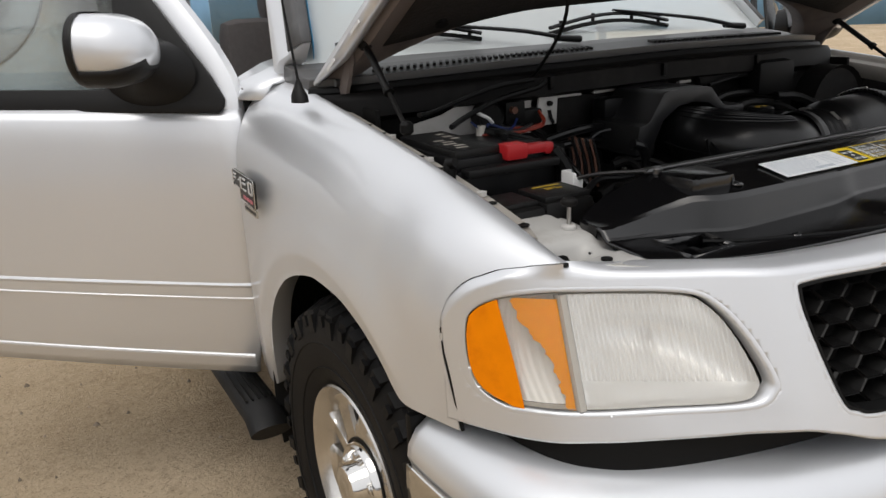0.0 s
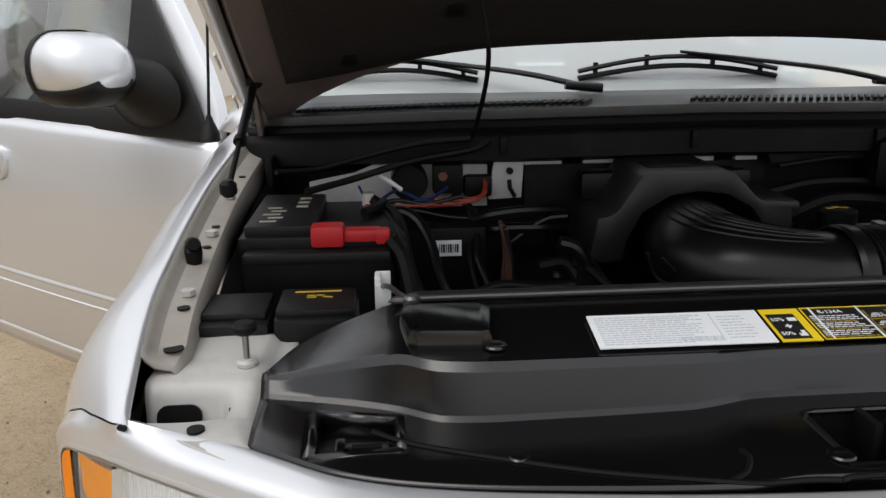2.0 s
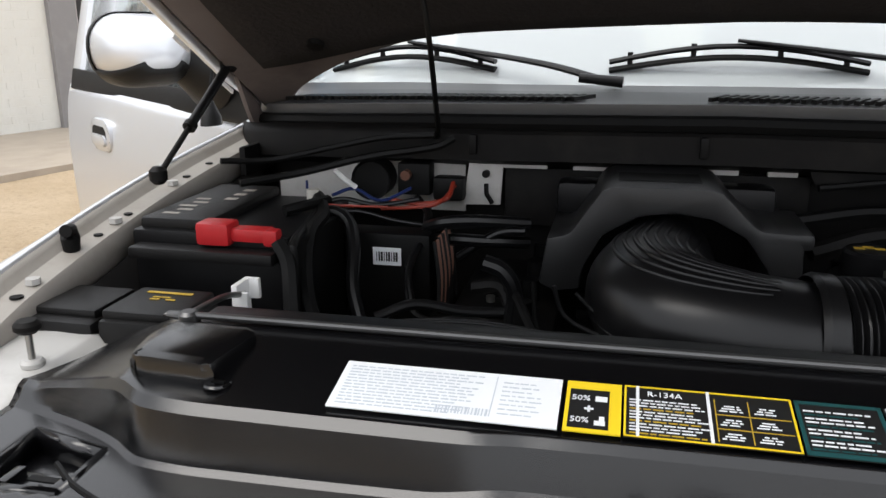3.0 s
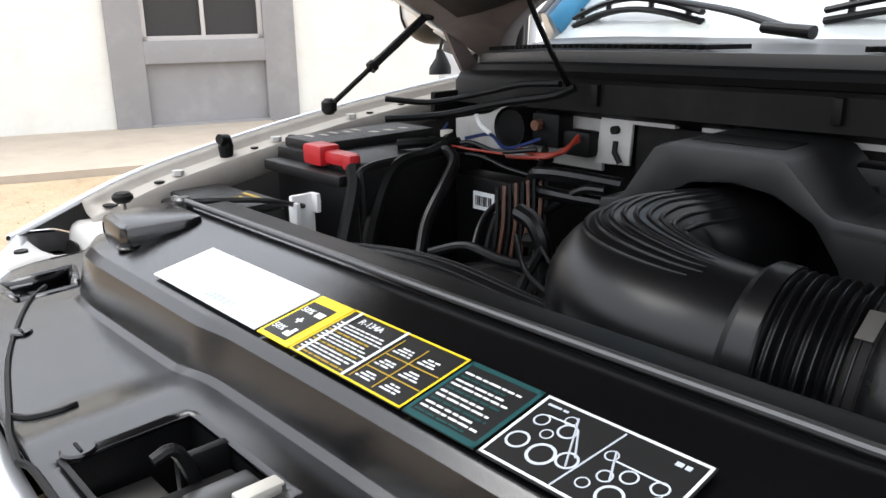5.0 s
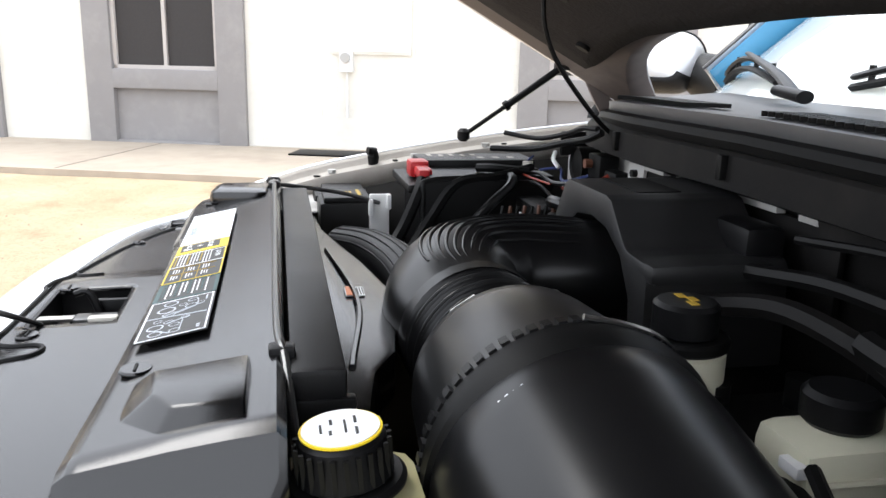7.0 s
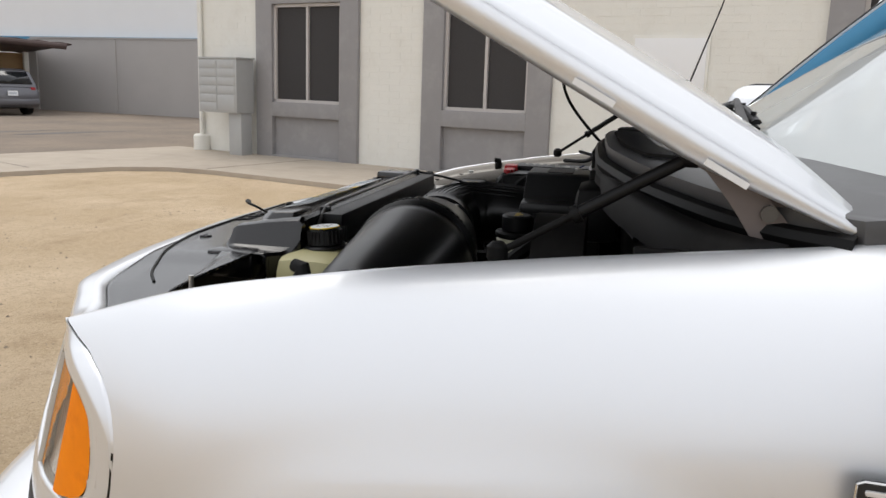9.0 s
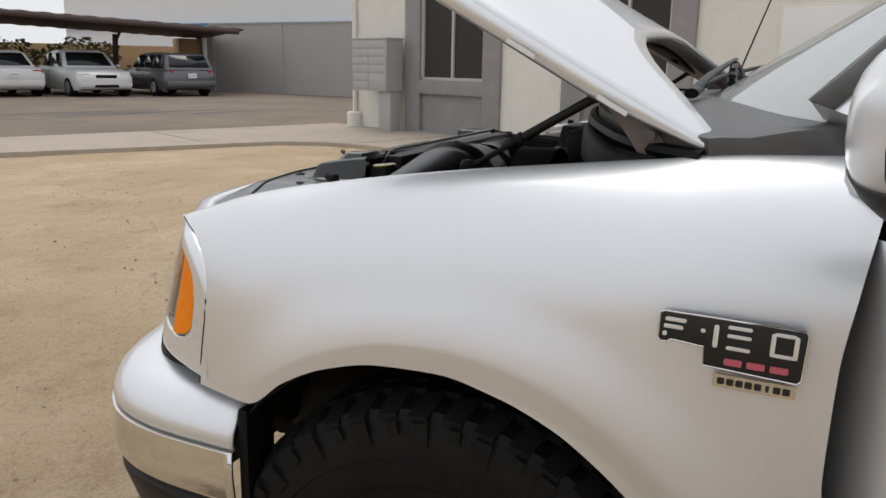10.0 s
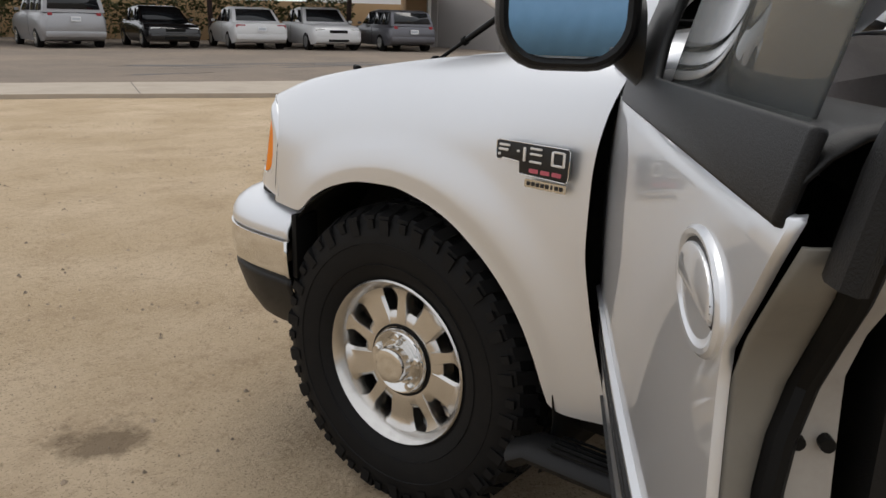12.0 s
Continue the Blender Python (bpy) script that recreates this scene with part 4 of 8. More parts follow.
def build_hood():
    L = 1.15
    nx, ns = 84, 30
    rows, under, rim = [], [], []
    for i in range(nx + 1):
        q = -1 + 2 * i / nx
        row, urow = [], []
        for k in range(ns + 1):
            w = k / ns
            x = q * 0.83
            s0 = hood_rear(x)
            s = lerp(s0, L - 0.10 * q * q, w)
            x = q * hood_half(s)
            row.append(hood_point(x, s))
        rows.append(row)
    h = part("hood", grid(rows), PAINT, truck, "silver hood propped wide open", smooth=60, solid=0.012)
    # pressed frame underneath, with a felt pad in its middle
    urows = []
    for i in range(nx + 1):
        q = -1 + 2 * i / nx
        urow = []
        for k in range(ns + 1):
            w = k / ns
            x = q * 0.823
            s0 = hood_rear(x) + 0.004
            s = lerp(s0, L - 0.10 * q * q - 0.008, w)
            x = q * (hood_half(s) - 0.026)
            edge = min((1 - abs(q)) * 0.8, (s - s0), (L - s) * 1.0)
            down = 0.013 + lerp(0.022, 0.034, max(0.0, abs(q) - 0.6) / 0.4) * min(1, edge / 0.012)
            if 0.16 < edge:
                down -= 0.015
            urow.append(hood_point(x, s, -down))
        urows.append(urow)
    # the skin folds down into a painted flange with a rolled lip along each side
    for side in (-1, 1):
        rows = []
        for k in range(41):
            s = lerp(hood_rear(0.83) + 0.012, L - 0.105, k / 40)
            x, g = side * hood_half(s), min(1.0, (k + 0.5) / 9)
            rows.append([hood_point(x - side * dx * g, s, -dz * g) for dx, dz in ((0.0, 0.002), (-0.001, 0.014), (0.003, 0.026), (0.010, 0.034), (0.020, 0.038), (0.030, 0.036))])
        part("hood_flange", grid(rows), PAINT, h, "painted folded hood flange", smooth=60, solid=0.002)
    part("hood_frame", grid(urows), UNDERHOOD, h, "dusty pressed hood frame", smooth=40, solid=0.004)
    prow = []
    for i in range(31):
        q = -1 + 2 * i / 30
        row = []
        for k in range(21):
            x = q * 0.735
            s = lerp(hood_rear(x) + 0.045 + 0.09 * abs(q) ** 8, L - 0.12, k / 20)
            row.append(hood_point(x, s, -0.043 - 0.004 * math.sin(9 * x) * math.sin(12 * s)))
        prow.append(row)
    part("insulation_pad", grid(prow), PAD, h, "black felt insulation pad", solid=0.008)
    for x, s in ((-0.62, 0.30), (-0.66, 0.55), (-0.45, 0.43), (-0.2, 0.46), (0.1, 0.46), (0.4, 0.44), (0.62, 0.32), (-0.1, 0.8), (0.3, 0.8)):
        d = disc((0, 0, 0), 0.014, 0.008, seg=12, m=Matrix.Translation(hood_point(x, s, -0.058)) @ HOOD_N.to_track_quat("Z", "Y").to_matrix().to_4x4())
        part("pad_clip", d, DARK, h)
    for s in (0.17, 0.33):
        for side in (-1, 1):
            p = hood_point(side * (hood_half(s) + 0.001), s, -0.022)
            b = box((0, 0, 0), (0.003, 0.05, 0.007))
            bmesh.ops.transform(b, matrix=Matrix.Translation(p + Vector((side * 0.004, 0, 0))) @ Matrix.Rotation(math.atan2(-0.481, 0.877), 4, "X"), verts=b.verts)
            part("edge_bumper", b, WHITE, h)
    return h


def build_hinge(side):
    a = Vector((side * 0.775, 0.20, 1.17))
    bolt = Vector((side * 0.772, 0.28, 1.245))
    top = Vector((side * 0.795, 0.228, 1.310))
    n = Vector((side, 0, 0))
    bm = bmesh.new()
    for p, q, w in ((Vector((side * 0.795, 0.342, 1.17)), top, 0.020),):
        d = (q - p).normalized()
        c = d.cross(n).normalized()
        rows = []
        for f in range(9):
            t = f / 8
            m = p.lerp(q, t) + c * 0.008 * math.sin(math.pi * t)
            ww = w * (1.25 - 0.7 * t)
            rows.append([m - c * ww - n * 0.004, m + c * ww - n * 0.004, m + c * ww + n * 0.004, m - c * ww + n * 0.004])
        grid(rows, True, True, bm)
    h = part("hood_hinge", bm, UNDERHOOD, truck, "dusty steel hood hinge arm")
    mid = Vector((side * 0.799, 0.306, 1.241))
    part("bolt", disc(mid, 0.009, 0.008 * side, "X", 16), ROD, h)
    part("foot", box((side * 0.77, 0.25, 1.165), (0.012, 0.16, 0.05), bev=0.004), DARK, h)


def build_strut(side):
    a = Vector((side * 0.803, -0.03, 1.178)) if side < 0 else Vector((0.775, 0.014, 1.171))
    b = Vector((side * 0.785, 0.178, 1.325)) if side < 0 else Vector((0.775, 0.225, 1.296))
    m = a.lerp(b, 0.42)
    s = part("gas_strut", tube([m, b], 0.0075, 14), BLACK, truck, "black hood gas strut")
    part("rod", tube([a, m], 0.0045, 10), DARK, s)
    part("collar", tube([m - (b - a) * 0.02, m + (b - a) * 0.02], 0.0105, 14), SEAL, s)
    part("ball_joint", disc(a - Vector((0, 0, 0.012)), 0.013, 0.026, bev=0.006), SEAL, s)
    part("top_joint", disc(b - Vector((0, 0, 0.012)), 0.014, 0.024, bev=0.006), DARK, s)


def build_rail(side):
    """Drilled flange that carries the fender beside the engine bay."""
    bm = bmesh.new()
    rows = []
    for k in range(41):
        y = lerp(-0.435, 0.30, k / 40)
        xi, zt = curve1(FEND_IN, y), curve1(FEND_TOP, y)
        w = 0.032 if k > 1 else 0.022 + 0.005 * k
        z = zt - 0.004
        rows.append([(side * (xi - 0.006), y, z), (side * (xi - 0.010), y, z - 0.008), (side * (xi - 0.018), y, z - 0.016), (side * (xi - 0.014 - w), y, z - 0.020), (side * (xi - 0.018 - w), y, z - 0.026), (side * (xi - 0.020 - w), y, z - 0.06)])
    grid(rows, bm=bm)
    r = part("fender_rail", bm, RAIL, truck, "dusty drilled fender rail", solid=0.003)
    for y, rr in ((-0.405, 0.011), (-0.33, 0.0075), (-0.17, 0.006), (-0.10, 0.006), (0.06, 0.006), (0.13, 0.006)):
        xi, zt = curve1(FEND_IN, y), curve1(FEND_TOP, y)
        part("hole", disc((side * (xi - 0.034), y, zt - 0.0225), rr, 0.002, seg=16), SEAL, r)
    for y in (-0.30, -0.13, 0.02):
        xi, zt = curve1(FEND_IN, y), curve1(FEND_TOP, y)
        part("bolt", disc((side * (xi - 0.034), y, zt - 0.022), 0.009, 0.007, seg=6), INNER, r)
    y = -0.215
    xi, zt = curve1(FEND_IN, y), curve1(FEND_TOP, y)
    part("rubber_stop", tube([(side * (xi - 0.026), y, zt - 0.024), (side * (xi - 0.026), y, zt - 0.006), (side * (xi - 0.026), y, zt + 0.004), (side * (xi - 0.030), y - 0.012, zt + 0.006)], [0.010, 0.012, 0.010, 0.008], 12), SEAL, r)
    # apron that hangs from the rail and closes the bay's side
    rows = []
    for k in range(13):
        y = lerp(-0.43, 0.32, k / 12)
        xi, zt = curve1(FEND_IN, y), curve1(FEND_TOP, y)
        rows.append([(side * (xi - 0.060), y, zt - 0.06), (side * (xi - 0.09), y, zt - 0.16), (side * (xi - 0.14), y, zt - 0.36), (side * (xi - 0.20), y, 0.55)])
    part("apron", grid(rows), DARK, truck, "dark inner fender apron", solid=0.004)


def build_lamp_support(side):
    """Pale pressed bracket behind the lamp: front strip, deep trough, upright face with an oval hole, shelf with a stop bolt."""
    s = side
    prof = [(-0.60, 1.044), (-0.56, 1.045), (-0.519, 1.045), (-0.514, 1.041), (-0.511, 1.005), (-0.505, 0.994), (-0.478, 0.992), (-0.468, 1.000), (-0.460, 1.040), (-0.455, 1.051), (-0.447, 1.056), (-0.40, 1.058), (-0.34, 1.062), (-0.325, 1.060)]
    rows = []
    for y, z in prof:
        xo = curve1([(-0.60, 0.70), (-0.56, 0.76), (-0.53, 0.80), (-0.44, 0.822), (-0.33, 0.80)], y)
        row = []
        for f in range(19):
            x = lerp(xo, 0.675, f / 18)
            # the trough ends in a rounded end beside the cover
            deep = max(0.0, min(1.0, (x - 0.728) / 0.022))
            shallow = 1.046 - 0.014 * max(0.0, 1 - abs(y + 0.49) / 0.03)
            zz = lerp(max(z, shallow), z, deep * deep * (3 - 2 * deep))
            zz -= 0.03 if s > 0 else 0.0
            row.append((s * x, y, zz - 0.012 * max(0.0, min(1.0, (0.705 - x) / 0.01)) + 0.002 * noise.noise((x * 30, y * 30, 1))))
        rows.append(row)
    b = part("lamp_support", grid(rows), INNER, truck, "pale pressed lamp support bracket", smooth=50, solid=0.004)
    if s > 0:
        part("stop_bolt", disc((s * 0.722, -0.416, 1.026), 0.0036, 0.070, seg=12), STEEL, b, "steel hood stop bolt")
        return
    hole = prism(rounded(0.046, 0.026, 0.012, 6), 0.003)
    bmesh.ops.transform(hole, matrix=Matrix.Translation((s * 0.785, -0.4675, 1.024)) @ Matrix.Rotation(radians(78), 4, "X"), verts=hole.verts)
    part("opening", hole, SEAL, b)
    part("opening", box((s * 0.800, -0.494, 0.9965), (0.046, 0.026, 0.006), bev=0.002), SEAL, b)
    part("hole", disc((s * 0.728, -0.478, 1.0335), 0.0045, 0.003, seg=12), SEAL, b)
    part("hole", disc((s * 0.751, -0.540, 1.0450), 0.0085, 0.003, seg=16), SEAL, b)
    bolt = part("stop_bolt", disc((s * 0.722, -0.416, 1.056), 0.0036, 0.040, seg=12), STEEL, b, "steel hood stop bolt")
    part("bolt_head", disc((s * 0.722, -0.416, 1.094), 0.0135, 0.013, seg=20, bev=0.004), DARK, bolt)
    part("bolt_seat", disc((s * 0.722, -0.416, 1.055), 0.012, 0.010, seg=16, bev=0.003), INNER, bolt)


for side in (-1, 1):
    build_fender(side)
    build_seam(side)
    build_rail(side)
    build_lamp_support(side)
    build_hinge(side)
    build_strut(side)
build_header()
build_headlight(False)
build_headlight(True)
build_grille()
build_bumper()
build_hood()


# ---------------------------------------------------------------- cab, cowl, doors, wheels
def cowl_y(x):
    return curve1([(0, 0.12), (0.3, 0.13), (0.5, 0.165), (0.68, 0.235), (0.78, 0.30), (0.84, 0.40)], abs(x))


def cowl_z(x):
    return curve1([(0, 1.279), (0.4, 1.272), (0.7, 1.256), (0.84, 1.243)], abs(x))


def glass_y(x):
    return curve1([(0, 0.335), (0.3, 0.35), (0.55, 0.41), (0.74, 0.487), (0.84, 0.57)], abs(x))


def glass_z(x):
    return curve1([(0, 1.287), (0.5, 1.283), (0.84, 1.268)], abs(x))


def build_cowl():
    rows = []
    xs = [-0.835 + 1.67 * k / 60 for k in range(61)]
    for f in (-0.1, 0.0, 0.02, 0.1, 0.3, 0.6, 1.0):
        row = []
        for x in xs:
            y = lerp(cowl_y(x), glass_y(x), max(f, 0.0))
            z = lerp(cowl_z(x), glass_z(x), max(f, 0.0))
            if f < 0:
                z -= 0.03
            if f == 0.3:
                z -= 0.004
            row.append((x, y, z))
        rows.append(row)
    rows = [[(-0.842, r[0][1] + 0.004, 1.195)] + r + [(0.842, r[-1][1] + 0.004, 1.195)] for r in rows]
    c = part("cowl_panel", grid(rows), COWL, truck, "weathered grey plastic cowl with louvres", solid=0.004)
    for x0, x1 in ((-0.72, -0.20), (-0.02, 0.50)):
        n = int((x1 - x0) / 0.0135)
        for k in range(n):
            x = lerp(x0, x1, (k + 0.5) / n)
            y = lerp(cowl_y(x), glass_y(x), 0.22)
            z = lerp(cowl_z(x), glass_z(x), 0.22) + 0.003
            m = Matrix.Translation((x, y, z)) @ Matrix.Rotation(radians(-28), 4, "Z")
            part("louvre", box((0, 0, 0), (0.0065, 0.062, 0.006), m=m), SEAL, c)
    # rubber seal and dark dash panel under the lip
    seal = [Vector((x, cowl_y(x) - 0.006, cowl_z(x) - 0.028)) for x in xs]
    part("hood_seal", tube(seal, 0.013, 8), SEAL, truck, "black rubber hood seal along the cowl")
    rows = []
    for dy, z in ((0.0, -0.03), (-0.012, -0.045), (-0.014, -0.08), (0.045, -0.10), (0.055, -0.30), (0.055, -0.7)):
        rows.append([(x, cowl_y(x) * 0.75 + 0.03 + dy, cowl_z(x) + z) for x in xs])
    f = part("firewall", grid(rows), DARK, truck, "dark dusty firewall behind the engine", solid=0.004)
    for x in (-0.364, -0.034, 0.30):
        part("clip", box((x, cowl_y(x) * 0.75 + 0.012, cowl_z(x) - 0.058), (0.012, 0.014, 0.03), bev=0.003), SEAL, f)


def build_wiper(x0, x1, piv, flip):
    """Arm from its pivot to a blade that lies along the foot of the glass."""
    a = Vector((piv, glass_y(piv) - 0.06, glass_z(piv) + 0.010))
    mid = lerp(x0, x1, 0.5)
    pts = [Vector((lerp(x0, x1, t), glass_y(lerp(x0, x1, t)) + 0.03, glass_z(lerp(x0, x1, t)) + 0.036 + 0.022 * math.sin(math.pi * t))) for t in (k / 12 for k in range(13))]
    w = part("wiper", tube([a, a.lerp(pts[6], 0.3) + Vector((0, 0, 0.012)), a.lerp(pts[6], 0.7) + Vector((0, 0, 0.014)), pts[6] + Vector((0, 0, 0.014))], [0.011, 0.010, 0.008, 0.006], 10, 16, flat=0.55), BLACK, truck, "black windscreen wiper")
    part("arm_head", tube([a - Vector((0.02 * flip, 0, 0)), a + Vector((0.05 * flip, 0.005, 0.006))], [0.013, 0.011], 16, flat=0.7), BLACK, w)
    part("blade", tube([p + Vector((0, 0.0, -0.013)) for p in pts], 0.0095, 6, flat=0.6), SEAL, w)
    part("blade_frame", tube([p + Vector((0, 0, 0.001 + 0.004 * math.sin(math.pi * k / 12))) for k, p in enumerate(pts)], 0.0085, 6, flat=0.6), BLACK, w)
    for k in (1, 4, 8, 11):
        part("claw", tube([pts[k] + Vector((0, 0, 0.012)), pts[k] + Vector((0, 0, -0.012))], 0.005, 6), BLACK, w)


def wind_point(u, v):
    """u from -1 to 1 across, v from the foot to the roof."""
    x = u * lerp(0.80, 0.64, v)
    y = lerp(glass_y(u * 0.80), 0.487, min(1.0, 1.5 * v)) + lerp(0, 0.62, v)
    z = glass_z(u * 0.8) + lerp(0, 0.50, v) + 0.02 * math.sin(math.pi * v)
    return Vector((x, y, z))


def build_cab():
    g = part("windshield", grid([[wind_point(-1 + 2 * i / 24, k / 12) for i in range(25)] for k in range(13)]), WINDSCREEN, truck, "sloping windscreen glass")
    g.visible_shadow = False
    # the moulding's reflection of the blue fence, painted as a blue strip
    strip = part("edge_strip", grid([[wind_point(-1, k / 12) + Vector((0.030 - 0.010 * f, -0.036 * f - 0.001, 0.046 * f + 0.001)) for f in (0, 0.5, 1)] for k in range(13)]), BLUE, g, "blue fence reflection painted along the windscreen edge", solid=0.002)
    for s in (-1, 1):
        rows = []
        for k in range(13):
            p = wind_point(s, k / 12)
            rows.append([p + Vector((0.010 * -s, 0.0, 0.0)), p + Vector((0.012 * -s, -0.040, 0.052) if s < 0 else (-0.012, -0.022, 0.028)), p + Vector((s * 0.006, -0.034, 0.050) if s < 0 else (0.006, -0.018, 0.026)), p + Vector((s * 0.046, 0.03, 0.010)), p + Vector((s * 0.052, 0.06, -0.016)), p + Vector((s * 0.03, 0.06, -0.03))])
        pil = part("pillar", grid(rows, True, True), PAINT, truck, "silver windscreen pillar")
        part("pillar_moulding", grid([[r[1] + Vector((-s * 0.002, -0.002, 0.001)), r[2] + Vector((s * 0.002, -0.003, 0.002)), r[2].lerp(r[3], 0.55) + Vector((s * 0.003, -0.003, 0.003))] for r in rows]), COWL, pil, "grey weathered pillar moulding", solid=0.003)
    # roof, rear wall, floor and the rest of the cab
    roof = []
    for k in range(9):
        y = lerp(0.985, 2.0, k / 8)
        roof.append([(u * lerp(0.66, 0.70, k / 8), y + 0.14 * u * u * (1 if k == 0 else 0), 1.795 + 0.03 * (1 - u * u)) for u in [-1 + 2 * i / 12 for i in range(13)]])
    part("roof", grid(roof), PAINT, truck, "silver cab roof", solid=0.02)
    for s in (-1, 1):
        part("rear_pillar", box((s * 0.84, 1.80, 1.52), (0.06, 0.4, 0.66), bev=0.02), PAINT, truck, "silver rear cab pillar")
        part("cab_side", box((s * 0.95, 1.80, 0.86), (0.07, 0.44, 0.78), bev=0.02), PAINT, truck)
        rows = []
        for y, z0, x1 in ((0.56, 1.236, 0.90), (0.60, 1.252, 0.93), (0.66, 1.262, 0.95), (0.74, 1.27, 0.95)):
            rows.append([(s * 0.80, y, z0 + 0.004), (s * 0.84, y, z0 - 0.006), (s * (x1 - 0.03), y, 1.225), (s * x1, y, 1.19)])
        part("pillar_foot", grid(rows), PAINT, truck, smooth=70, solid=0.004)
        part("sill", box((s * 0.92, 1.18, 0.50), (0.12, 0.86, 0.10), bev=0.02), PAINT, truck, "silver door sill")
        # pillar takes seal black to paint the shade inside the door gap
        part("hinge_pillar", box((s * 0.88, 0.67, 0.84), (0.10, 0.09, 0.76), bev=0.015), SEAL, truck, "door hinge pillar, blackened for the shade of the gap")
        part("running_board", tube([(s * 1.00, 0.46, 0.36), (s * 1.0, 0.50, 0.385), (s * 1.0, 1.9, 0.385), (s * 1.0, 1.94, 0.36)], 0.055, 14, flat=0.55), TRIM, truck, "black tubular running board")
        for k in range(5):
            part("tread_strip", box((s * (0.965 + 0.017 * k), 1.2, 0.416), (0.006, 1.3, 0.004)), SEAL, truck)
    rear = box((0, 2.03, 1.50), (1.36, 0.03, 0.02))
    box((0, 2.03, 0.86), (1.9, 0.04, 0.8), rear)
    part("cab_back", rear, PAINT, truck)
    bg = part("back_glass", box((0, 2.02, 1.52), (1.3, 0.006, 0.5)), GLASS, truck, "rear cab window")
    bg.visible_shadow = False
    for s in (-1, 1):
        part("wheel_house", box((s * 0.84, 0.535, 0.76), (0.02, 0.17, 0.76)), DARK, truck)
    part("lower_firewall", box((0, 0.60, 0.83), (1.78, 0.03, 0.66)), DARK, truck, "dark firewall below the cowl")
    part("floor_pan", box((0, 1.3, 0.52), (1.76, 1.5, 0.05)), DARK, truck)
    d = [[(x, y, z + (0.02 if abs(x) > 0.3 else 0)) for x in [-0.82 + 1.64 * i / 16 for i in range(17)]] for y, z in ((0.62, 1.20), (0.72, 1.235), (0.86, 1.22), (0.93, 1.16), (0.94, 0.9), (0.85, 0.6))]
    part("dashboard", grid(d), SEAT, truck, "grey dashboard", solid=0.02)
    part("steering_wheel", tube([(0.38 + 0.19 * math.cos(a), 1.05 - 0.05 * math.sin(a), 1.18 + 0.17 * math.sin(a)) for a in (k * 0.2618 for k in range(25))], 0.014, 8, caps=False), TRIM, truck, "dark steering wheel")
    for s in (-1, 1):
        st = part("seat", box((s * 0.40, 1.35, 0.74), (0.62, 0.52, 0.22), bev=0.06), SEAT, truck, "grey cloth bench seat")
        part("backrest", box((s * 0.40, 1.66, 1.06), (0.62, 0.16, 0.62), bev=0.06), SEAT, st)
        part("headrest", box((s * 0.40, 1.68, 1.45), (0.30, 0.10, 0.18), bev=0.04), SEAT, st)
    # cargo bed, chassis and rear axle
    for s in (-1, 1):
        part("bed_side", box((s * 0.95, 3.15, 0.92), (0.10, 2.05, 0.56), bev=0.03), PAINT, truck, "silver bed side")
        part("frame_rail", box((s * 0.42, 1.7, 0.50), (0.08, 4.6, 0.13)), DARK, truck)
    part("bed_floor", box((0, 3.15, 0.80), (1.8, 2.0, 0.05)), PAINT, truck)
    part("tailgate", box((0, 4.16, 0.92), (1.7, 0.06, 0.54), bev=0.02), PAINT, truck, "silver tailgate")
    part("rear_axle", tube([(-0.85, 3.1, 0.39), (0.85, 3.1, 0.39)], 0.05), DARK, truck)
    part("front_axle", tube([(-0.80, 0.0, 0.39), (0.80, 0.0, 0.39)], 0.045), DARK, truck)


def build_antenna():
    a = part("antenna", tube([(-0.893, 0.30, 1.252), (-0.893, 0.33, 1.34), (-0.893, 0.42, 1.62), (-0.893, 0.50, 1.90)], [0.0032, 0.0028, 0.0022, 0.0018], 8), SEAL, truck, "black whip antenna")
    rows = [[(-0.893 + r * math.cos(t) * 0.9, 0.30 + r * math.sin(t) * 1.3 + dy, z) for t in (k * 0.3927 for k in range(16))] for r, z, dy in ((0.020, 1.208, 0), (0.019, 1.222, 0.001), (0.010, 1.240, 0.004), (0.005, 1.256, 0.0))]
    part("antenna_base", grid(rows, True, True), TRIM, a)


